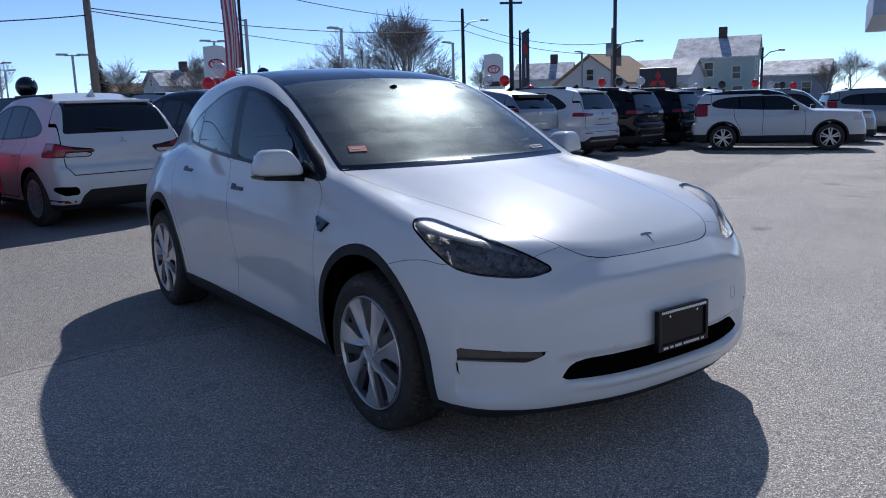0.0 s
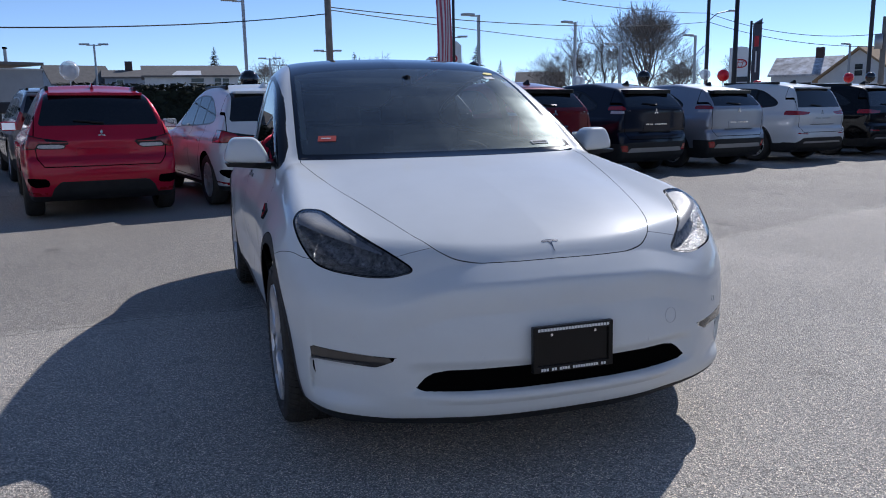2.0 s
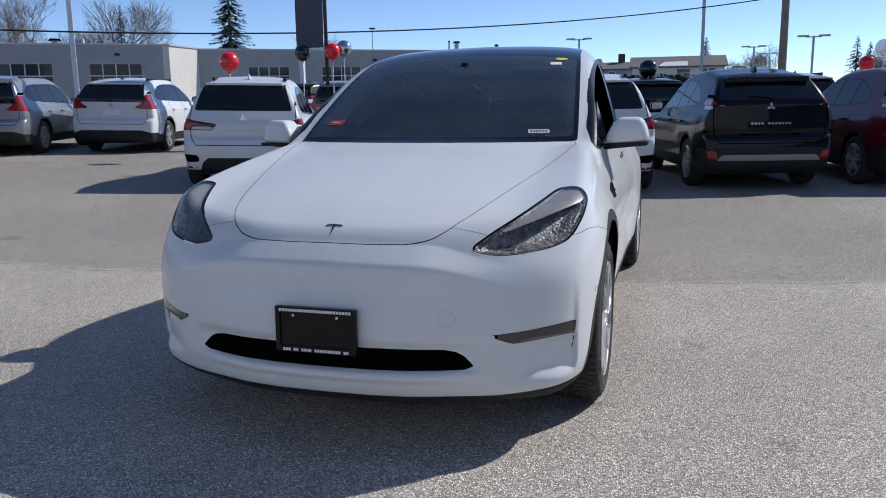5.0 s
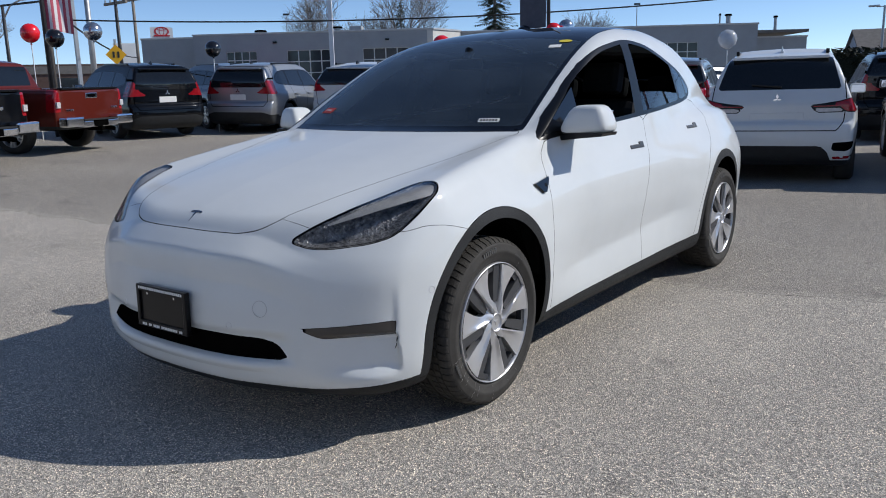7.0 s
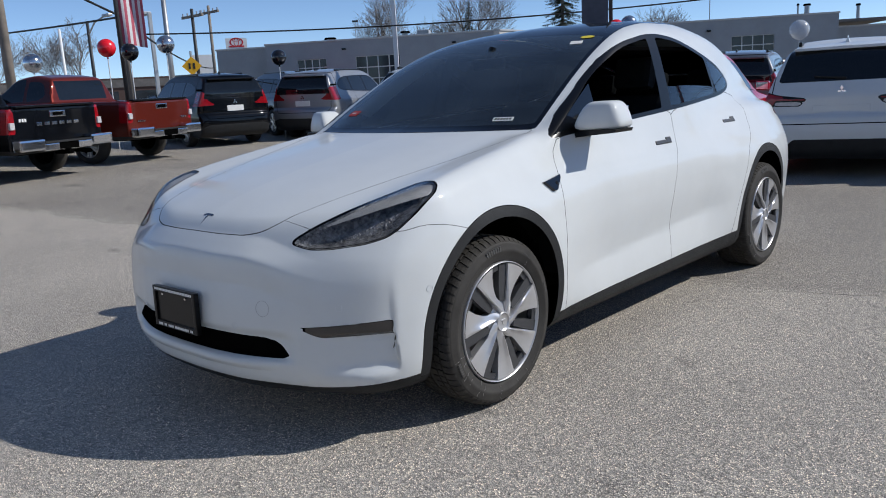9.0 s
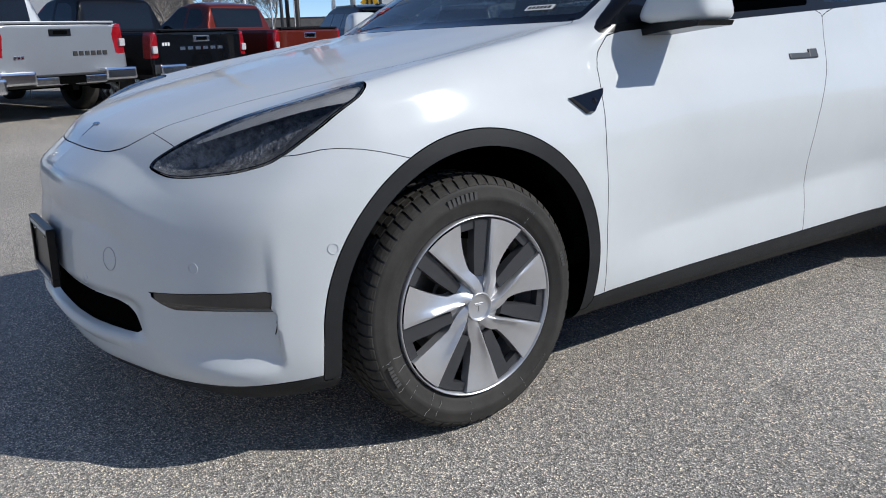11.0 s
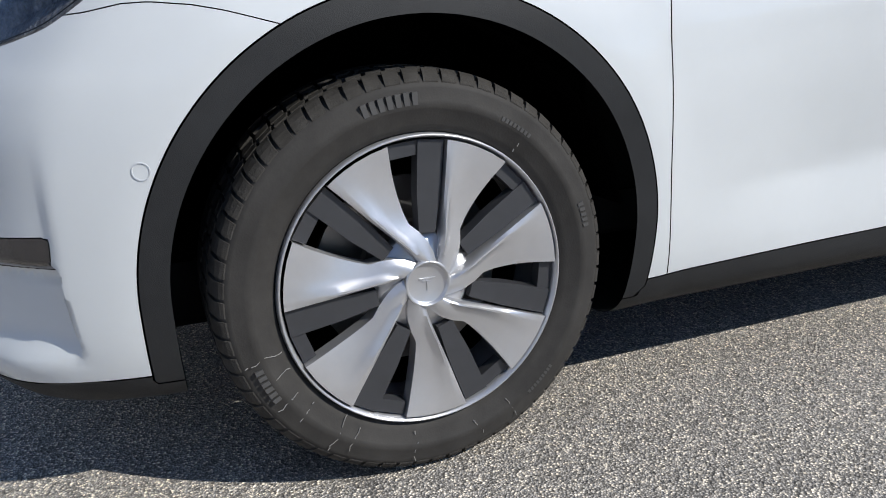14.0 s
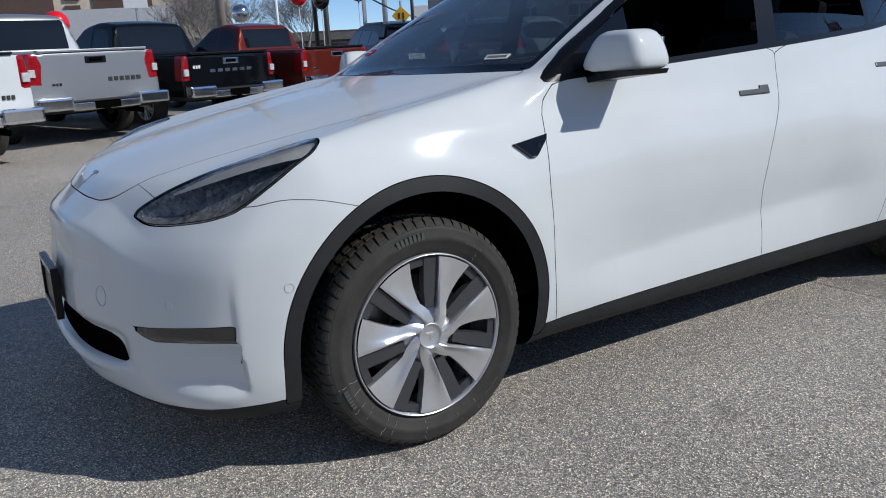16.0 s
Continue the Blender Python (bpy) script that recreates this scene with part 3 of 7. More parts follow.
def build_ev():
    f = ev_f
    fine = surface(f, (-1.04, -0.94, 0.12), (1.04, 0.02, 1.2), 0.0125)
    (P1, F1), _ = cut(*fine, lambda P: P[:, 1] + 0.05)
    P1, F1 = compact(P1, F1)
    rough = surface(f, (-1.04, -0.20, 0.12), (1.04, 3.96, 1.70), 0.026)
    _, (P2, F2) = cut(*rough, lambda P: P[:, 1] + 0.05)
    P2, F2 = compact(P2, F2)
    S = [np.concatenate([P1, P2]), np.concatenate([F1, F2 + len(P1)])]
    state = {"rest": tuple(S)}

    def take(name, g, material, parent=ev, gap=0.0, label="", thick=0.0, keep=True, split=False):
        a, _ = cut(*state["rest"], (lambda P: g(P) + gap / 2))
        _, state["rest"] = cut(*state["rest"], (lambda P: g(P) - gap / 2))
        made = []
        if keep:
            for sgn in ((1, -1) if split else (0,)):
                q = a
                if sgn:
                    m = q[0][:, 0][q[1]].mean(1) * sgn > 0
                    q = (q[0], q[1][m])
                if name in ("headlamp", "fog_slot", "cowl_panel"):
                    q = largest(*q)
                made.append(shell_part(name, *q, material, parent, f, label, thick, 4e-3 if name == "front_bumper" else 9e-3))
        return made

    for y in (0.015, WB):
        take("void", ring(y, ARCH_Z, 0.402, 0.5, 0.45), None, keep=False)
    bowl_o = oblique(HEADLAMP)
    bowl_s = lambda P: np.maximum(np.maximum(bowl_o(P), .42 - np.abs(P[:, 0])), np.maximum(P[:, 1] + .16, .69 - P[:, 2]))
    # glazing
    dlo_side = side_view(DLO, 0.5)
    dlo = lambda P: np.maximum(dlo_side(P), t_edge(P[:, 1]) + 0.040 - np.abs(P[:, 0]))
    inner = lambda P: dlo(P) + 0.022
    bpil = poly_sdf([(1.655, 1.60), (1.75, 1.60), (1.70, 1.05), (1.585, 1.05)], 0)
    cpil = poly_sdf([(2.37, 1.6), (2.40, 1.6), (2.47, 1.1), (2.43, 1.1)], 0)
    panes = [("front_window", lambda P: np.maximum(inner(P), np.maximum(P[:, 1] - 1.7, -bpil(P[:, 1], P[:, 2]))), lambda P: P[:, 1] < 1.66),
             ("rear_window", lambda P: np.maximum(inner(P), np.maximum(P[:, 1] - 2.43, -np.minimum(bpil(P[:, 1], P[:, 2]), cpil(P[:, 1], P[:, 2])))), None),
             ("quarter_window", lambda P: np.maximum(inner(P), np.maximum(2.40 - P[:, 1], -cpil(P[:, 1], P[:, 2]))), None)]
    for name, g, _ in panes:
        a, _ = cut(*state["rest"], g)
        _, state["rest"] = cut(*state["rest"], g)
        for sgn in (1, -1):
            m = a[0][:, 0][a[1]].mean(1) * sgn > 0
            q = (a[0], a[1][m])
            if sgn == 1 and name == "front_window":
                continue
            if sgn == 1 and name == "rear_window":
                q, _ = cut(*q, lambda P: P[:, 2] - 1.225 + 0.05 * (P[:, 1] - 1.75) ** 2)
            shell_part(name, *largest(*q), GLASS_SIDE, ev, f)
    take("window_trim", dlo, BLACK, gap=0.0, split=True, label="satin black window surround")
    glass = lambda P: np.maximum(np.maximum(np.abs(P[:, 0]) - t_edge(P[:, 1]), 1.075 - P[:, 2]), P[:, 1] - 3.35)
    head = lambda P: P[:, 1] - (1.46 - 0.10 * P[:, 0] ** 2)
    take("cowl_panel", lambda P: np.maximum(np.maximum(P[:, 2] - 1.082, 1.055 - P[:, 2]), np.maximum(np.abs(P[:, 0]) - 0.735, np.maximum(P[:, 1] - 0.75, -top_view(HOOD)(P)))), PLASTIC, split=True)
    wsr = lambda P: np.maximum(glass(P), head(P))
    take("windscreen", lambda P: np.maximum(np.maximum(wsr(P) + 0.022, P[:, 1] - 1.36), 1.076 - P[:, 2]), GLASS_WS)
    take("windscreen_border", wsr, GLOSS, label="black printed windscreen border")
    take("hatch_glass", lambda P: np.maximum(glass(P) + 0.03, 2.72 - P[:, 1]), GLASS_SIDE, label="tinted rear hatch glass")
    take("glass_roof", glass, GLASS_ROOF, gap=0.003, label="tinted dark glass roof")
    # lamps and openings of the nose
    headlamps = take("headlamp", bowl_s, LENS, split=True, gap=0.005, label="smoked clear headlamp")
    sdf_fog = poly_sdf([(0.60, 0.462), (0.878, 0.484), (0.874, 0.432), (0.68, 0.427)], 0)
    fogs = take("fog_slot", lambda P: np.maximum(sdf_fog(np.abs(P[:, 0]), P[:, 2]), P[:, 1] + 0.4), FOG, split=True, gap=0.002, label="smoked amber-grey lens strip")
    sdf_gr = poly_sdf([(-0.56, 0.338), (-0.50, 0.398), (-0.42, 0.413), (0.42, 0.413), (0.50, 0.398), (0.56, 0.338), (0.35, 0.330), (0.0, 0.330), (-0.35, 0.330)], 1)
    gr = take("lower_grille", lambda P: np.maximum(sdf_gr(P[:, 0], P[:, 2]), P[:, 1] + 0.4), DARK, label="black lower intake")[0]
    # plastic cladding
    for y in (0.015, WB):
        take("arch_trim", lambda P: np.maximum(ring(y, ARCH_Z, 0.446 if y < 1 else 0.452, 0.6, 0.45)(P), (0.235 if y < 1 else 0.16) - P[:, 2]), PLASTIC, split=True, gap=0.003)
    take("sill_trim", lambda P: np.maximum(np.maximum(P[:, 2] - (0.272 + 0.020 * (P[:, 1] - 0.5)), 0.3 - P[:, 1]), P[:, 1] - 2.6), PLASTIC, gap=0.003)
    take("chin_trim", lambda P: np.maximum(P[:, 2] - (0.232 + 0.095 * np.clip(np.abs(P[:, 0]) - 0.62, 0, 1) ** 1.2), P[:, 1]), PLASTIC, gap=0.003)
    take("rear_valance", lambda P: np.maximum(P[:, 2] - 0.36, 3.0 - P[:, 1]), PLASTIC, gap=0.003)
    # dark structure under the panel joints
    P, F = compact(*state["rest"])
    N = grad(f, P, 2e-3)
    N /= np.maximum(np.linalg.norm(N, axis=1), 1e-9)[:, None]
    me = mesh("inner_structure", P - 0.012 * N, F, DARK, True)
    o = new("inner_structure", me)
    o.parent = ev
    # painted panels
    take("hood", top_view(HOOD, 0.62), WHITE, gap=0.003)
    bump = poly_sdf(BUMPER, 1)
    take("front_bumper", lambda P: bump(P[:, 1], P[:, 2]), WHITE, gap=0.0019)
    take("front_door", side_view(F_DOOR, 0.5, 1), WHITE, gap=0.0028, split=True)
    take("rear_door", side_view(R_DOOR, 0.5, 1), WHITE, gap=0.0028, split=True)
    take("front_fender", lambda P: np.maximum(P[:, 1] - 0.62, P[:, 2] - 1.06), WHITE, gap=0.0, split=True)
    sdf_tl = poly_sdf([(3.45, 0.98), (4.1, 0.86), (4.1, 0.99), (3.6, 1.05)], 1)
    take("tail_lamp", lambda P: np.maximum(sdf_tl(P[:, 1], P[:, 2]), 0.3 - np.abs(P[:, 0])), LAMP_RED, split=True, gap=0.004)
    take("body_side", lambda P: P[:, 1] - 9, WHITE)
    # inside of the headlamps: bowl, reflector strip and light bar
    for hl, sgn in zip(headlamps, (1, -1)):
        me0 = hl.data
        Pv = np.array([v.co for v in me0.vertices])
        Fv = np.array([p.vertices for p in me0.polygons])
        Nv = grad(f, Pv, 2e-3)
        Nv /= np.linalg.norm(Nv, axis=1)[:, None]
        d = -bowl_s(Pv)
        depth = np.clip(d * 0.9, 0, 0.045)
        hl.visible_shadow = False
        o = shell_part("lamp_bowl", Pv - Nv * (0.004 + depth)[:, None], Fv, LAMP_BOWL, hl)
        (Pa, Fa), _ = cut(Pv, Fv, lambda P: np.maximum(bowl_s(P) + 0.012, .792 + .36 * (np.abs(P[:, 0]) - .57) - P[:, 2]))
        if len(Fa):
            Na = grad(f, Pa, 2e-3)
            Na /= np.linalg.norm(Na, axis=1)[:, None]
            shell_part("upper_reflector", Pa - Na * 0.010, Fa, LAMP_TRIM, hl, None, "pale grey upper reflector")
        (Pa, Fa), _ = cut(Pv, Fv, lambda P: bowl_s(P) + 0.005)
        _, (Pb, Fb) = cut(Pv, Fv, lambda P: bowl_s(P) + 0.005)
        shell_part("lamp_rim", Pb + 0.001 * grad(f, Pb), Fb, BLACK, hl)
    return f


build_ev()


def polar_prism(bm, prof, x0, x1, lean=0.0):
    """A plate in the wheel's plane from (radius, degrees) corners, from depth x0 to x1, its face leaning with the angle."""
    lo, hi = [], []
    for r, a in prof:
        c, s = r * math.cos(radians(a)), r * math.sin(radians(a))
        lo.append(bm.verts.new((x0, c, s)))
        hi.append(bm.verts.new((x1 + lean * (a - prof[0][1]) / 25.0 * r, c, s)))
    bm.faces.new(hi)
    bm.faces.new(lo[::-1])
    n = len(lo)
    for i in range(n):
        bm.faces.new((lo[i], lo[(i + 1) % n], hi[(i + 1) % n], hi[i]))


def ev_wheel(x, y):
    """A 19-inch wheel with seven bright blades and dark inserts, facing +x."""
    w = new("wheel")
    w.parent = ev
    w.location = (x, y, HUB_Z)
    if x < 0:
        w.rotation_euler.z = math.pi
    o = 0.118
    part("tyre", lathe([(0.240, -0.09), (0.262, -0.112), (0.30, -0.124), (0.325, -0.116), (0.334, -0.098), (0.338, -0.05), (0.338, 0), (0.338, 0.05), (0.334, 0.098), (0.326, 0.1115), (0.318, 0.1185), (0.315, 0.1185), (0.296, 0.125), (0.286, 0.1265), (0.283, 0.1245), (0.262, 0.118), (0.250, 0.112), (0.240, 0.09)], 96), RUBBER, w, smooth=True)
    # tread: five ribs of slanted blocks, the outer ones rolling over the shoulder
    bm = bmesh.new()
    crown = ((0.0, .3455), (.07, .3445), (.09, .3415), (.102, .3370), (.110, .3310), (.1145, .3250))
    for k in range(66):
        a = 360.0 * k / 66
        for sg in (-1, 1):
            for lo, hi, sk, wide in ((0.012, 0.040, .9, 2.1), (0.046, 0.070, 1.0, 2.1), (0.076, 0.1145, 1.4, 2.15)):
                st = [lo] + [c[0] for c in crown if lo < c[0] < hi] + [hi]
                tops = []
                for x_ in st:
                    r = float(np.interp(x_, [c[0] for c in crown], [c[1] for c in crown]))
                    off = sk * (x_ - lo) / (hi - lo) * sg + (lo > .07) * 2.7
                    tops.append([(x_ * sg, rr * math.cos(radians(a + off + e)), rr * math.sin(radians(a + off + e))) for rr, e in ((r - .010, -wide), (r, -wide), (r, wide), (r - .010, wide))])
                rows = [[bm.verts.new(c) for c in q] for q in tops]
                for p, q in zip(rows, rows[1:]):
                    for j in range(3):
                        bm.faces.new((p[j], p[j + 1], q[j + 1], q[j]))
                for q in (rows[0], rows[-1]):
                    bm.faces.new(q)
    bmesh.ops.recalc_face_normals(bm, faces=bm.faces)
    tagged(part("tread", bm, mat_tread, w, "dusty block tread"), kind="stuff")
    part("rim", lathe([(0.246, o - 0.012), (0.2455, o - 0.003), (0.2438, o + 0.003), (0.2415, o + 0.003), (0.2375, o - 0.012), (0.225, 0.02), (0.215, -0.09)], 72), ALLOY, w, smooth=True)
    # flat near-black disc: shade inside the wheel put into its colour
    part("barrel_shade", lathe([(0.232, 0.0), (0.20, 0.0), (0.06, 0.0), (0.02, 0.0)], 48), DARK, w)
    part("brake_disc", lathe([(0.165, 0.012), (0.165, 0.022), (0.09, 0.022), (0.085, 0.030), (0.03, 0.030)], 48), mat_disc, w, smooth=False)
    part("hub_dish", lathe([(0.086, o - 0.040), (0.084, o - 0.024), (0.079, o - 0.019), (0.060, o - 0.015), (0.038, o - 0.010)], 56), ALLOY, w, smooth=True)
    part("hub_cap", lathe([(0.040, o - 0.03), (0.040, o + 0.002), (0.0385, o + 0.0045), (0.0355, o + 0.0045), (0.034, o - 0.001), (0.032, o - 0.002), (0.001, o - 0.001)], 40), ALLOY, w, smooth=True)
    bm = bmesh.new()
    for q in ((-.014, .014, .0075, .0095), (-.009, .009, .0035, .0055), (-.0012, .0012, -.012, .004)):
        add_box(bm, o - .002, o + .0006, q[0], q[1], q[2], q[3])
    part("cap_emblem", bm, ALLOY, w, "grey cap emblem")
    for k in range(7):
        t0 = 79 - 51.43 * k
        bm = bmesh.new()
        # bright blade: a fan that flows into the hub, one edge crisp, the face falling to the other
        rows = []
        for i in range(13):
            s = i / 12
            r = 0.038 + 0.198 * s
            top = t0 - 5 * (1 - s) - 16 * (1 - s) ** 4
            span = 51.4 - 31 * min(1, s / .34) ** .7 if s < .34 else 20.4 + 6.6 * ((s - .34) / .66)
            row = []
            for j in range(7):
                q = (0, .07, .14, .30, .50, .75, 1)[j]
                a = top - span * q
                crest = .006 * (1 - s) ** .8 * min(1, s / .12)
                mid = math.sin(math.pi * min(1, s * 1.05)) ** .8
                x_ = o + 0.002 + 0.003 * (1 - s) ** 2 - 0.014 * mid * max(0, q - .14) ** .75 - 0.010 * max(0, .2 - s) / .2 * (1 - math.sin(math.pi * q))
                x_ += crest * (1 if .05 < q < .2 else (-.2 if q < .05 else 0))
                row.append(bm.verts.new((x_, r * math.cos(radians(a)), r * math.sin(radians(a)))))
            rows.append(row)
        for p, q in zip(rows, rows[1:]):
            for j in range(6):
                bm.faces.new((p[j], p[j + 1], q[j + 1], q[j]))
        edge = [r[0] for r in rows], [r[-1] for r in rows]
        for e in edge:
            low = [bm.verts.new((v.co.x - 0.03, v.co.y, v.co.z)) for v in e]
            for i in range(12):
                bm.faces.new((e[i], e[i + 1], low[i + 1], low[i]))
        bmesh.ops.recalc_face_normals(bm, faces=bm.faces)
        ob = part("blade", bm, ALLOY, w, smooth=True)
        ob.modifiers.new("edges", "EDGE_SPLIT").split_angle = radians(35)
        bm = bmesh.new()
        polar_prism(bm, [(0.085, t0 - 2.5), (0.15, t0 - 1.2), (0.235, t0 + 0.8), (0.235, t0 + 11.5), (0.15, t0 + 14.0), (0.085, t0 + 16)], o - 0.035, o - 0.007)
        part("insert_bar", bm, ALLOY_DARK, w, "dark grey wheel insert")
        bm = bmesh.new()
        polar_prism(bm, [(0.212, t0 + 11.0), (0.235, t0 + 11.0), (0.235, t0 + 24.0), (0.212, t0 + 24.0)], o - 0.035, o - 0.010)
        part("insert_end", bm, ALLOY_DARK, w, "dark grey wheel insert")
    part("valve", tube((o - 0.05, 0.215 * math.cos(radians(-97)), 0.215 * math.sin(radians(-97))), (o - 0.004, 0.213 * math.cos(radians(-97)), 0.213 * math.sin(radians(-97))), 0.005, 0.004), BLACK, w)
    # raised sidewall markings
    bm = bmesh.new()
    for a0, n, r, hgt in ((108, 7, 0.300, 0.020), (62, 8, 0.292, 0.007), (20, 5, 0.300, 0.010), (-150, 6, 0.300, 0.013), (-40, 9, 0.292, 0.006)):
        for i in range(n):
            a = a0 - 2.6 * i * (hgt / 0.020) ** 0.5
            polar_prism(bm, [(r - hgt / 2, a), (r + hgt / 2, a), (r + hgt / 2, a - 1.7 * (hgt / 0.020) ** 0.5), (r - hgt / 2, a - 1.7 * (hgt / 0.020) ** 0.5)], 0.118, 0.1268)
    tagged(part("sidewall_marking", bm, mat_mark, w, "raised grey sidewall marks"), kind="stuff")
    rng = random.Random(7)
    bm = bmesh.new()
    for a0, n in ((196, 5), (203, 3), (212, 6), (219, 3), (233, 6), (240, 3), (262, 5), (284, 4), (300, 3), (52, 2)):
        r, a = 0.252 + rng.uniform(0, .012), a0
        for i in range(n * 2):
            r1, a1 = r + rng.uniform(.004, .009), a + rng.uniform(-.5, .7)
            if rng.random() < .72 and r1 < .322:
                xx = 0.1195 + 0.0055 * math.sin(min(1, (r - .25) / .075) * math.pi)
                add_tube(bm, (xx, r * math.cos(radians(a)), r * math.sin(radians(a))), (xx, r1 * math.cos(radians(a1)), r1 * math.sin(radians(a1))), .0008, .0006, 5)
            r, a = r1, a1
    tagged(part("scuff_mark", bm, mat_chalk, w, "pale chalky scuff marks"), kind="stuff")
    return w


mat_tread = mat("dusty_tread_rubber", (0.060, 0.056, 0.050), spec=0.2, rough=0.85, var=0.4, vscale=30, bump=0.3, bscale=400)
mat_disc = mat("brake_steel", (0.30, 0.29, 0.28), rough=0.35, metal=0.9, var=0.2)
mat_ring = mat("sensor_ring_grey", (0.62, 0.64, 0.66), rough=0.4, var=0.1)
mat_chalk = mat("chalky_scuff", (0.32, 0.31, 0.29), rough=0.9, var=0.3)
mat_mark = mat("sidewall_mark", (0.075, 0.073, 0.070), rough=0.7, var=0.2)
for wx in (0.822, -0.822):
    for wy in (0.0, WB):
        ev_wheel(wx if wy < 1 else wx * .98, wy + .008)
        bm = lathe([(0.43, -0.22), (0.43, 0.05)], 40)
        bmesh.ops.delete(bm, geom=[v for v in bm.verts if v.co.z < 0.03], context="VERTS")
        o = part("wheel_liner", bm, DARK, ev, smooth=True)
        o.location = (wx if wx > 0 else wx, wy, HUB_Z)
        if wx < 0:
            o.rotation_euler.z = math.pi
        bm = lathe([(0.43, -0.22), (0.02, -0.22)], 40)
        bmesh.ops.delete(bm, geom=[v for v in bm.verts if v.co.z < -0.06], context="VERTS")
        o = part("liner_wall", bm, DARK, ev)
        o.location = (wx, wy, HUB_Z)
        if wx < 0:
            o.rotation_euler.z = math.pi


def on_body(x, z, y0=-1.2, n=1):
    """The point of the nose at (x, z) and its normal."""
    ys = np.linspace(y0, 0.5, 1700)
    v = ev_f(np.full_like(ys, x), ys, np.full_like(ys, z))
    p = np.array([[x, ys[np.argmax(v < 0)], z]])
    g = grad(ev_f, p)[0]
    return Vector(p[0]), Vector(g).normalized()


def on_side(y, z, sgn):
    xs = np.linspace(1.3, 0.3, 2000)
    v = ev_f(xs, np.full_like(xs, y), np.full_like(xs, z))
    p = np.array([[xs[np.argmax(v < 0)], y, z]])
    g = grad(ev_f, p)[0]
    p[0, 0] *= sgn
    g[0] *= sgn
    return Vector(p[0]), Vector(g).normalized()


def frame_at(p, n, up=(0, 0, 1)):
    """A pose with its z axis along n, its y axis upwards."""
    n = n.normalized()
    x = Vector(up).cross(n).normalized()
    y = n.cross(x)
    return Matrix.Translation(p) @ Matrix((x, y, n)).transposed().to_4x4()


def plate():
    p, n = on_body(0, 0.478)
    m = frame_at(p + Vector((0, -0.020, 0)), Vector((0, -1, 0.02)))
    h = new("number_plate_holder")
    h.parent = ev
    h.matrix_local = m
    part("backing", box(-0.150, 0.150, -0.076, 0.076, -0.012, 0.004, 0.003), BLACK, h)
    bm = bmesh.new()
    for a in ((-0.156, 0.156, 0.060, 0.083), (-0.156, 0.156, -0.083, -0.060), (-0.156, -0.138, -0.062, 0.062), (0.138, 0.156, -0.062, 0.062)):
        add_box(bm, a[0], a[1], a[2], a[3], -0.010, 0.012, 0.003)
    part("surround", bm, BLACK, h, "black plastic plate surround")
    bm = bmesh.new()
    for yy, x0, x1, words in ((0.0715, -0.140, 0.140, (24,)), (-0.0725, -0.128, 0.128, (3, 2, 4, 10, 2))):
        n = sum(words) + len(words) - 1
        st = (x1 - x0) / n
        i = 0
        for wd in words:
            for k in range(wd):
                xx = x0 + st * (i + 0.1)
                add_box(bm, xx, xx + st * 0.8, yy - 0.005, yy + 0.005, 0.011, 0.0128)
                i += 1
            i += 1
    tagged(part("lettering_bars", bm, PAPER, h, "white bars of small lettering"), kind="stuff")
    for sx in (-0.085, 0.085):
        part("screw", tube((sx, 0.052, 0.0), (sx, 0.052, 0.010), 0.006, 0.005, 12), CHROME, h)


plate()


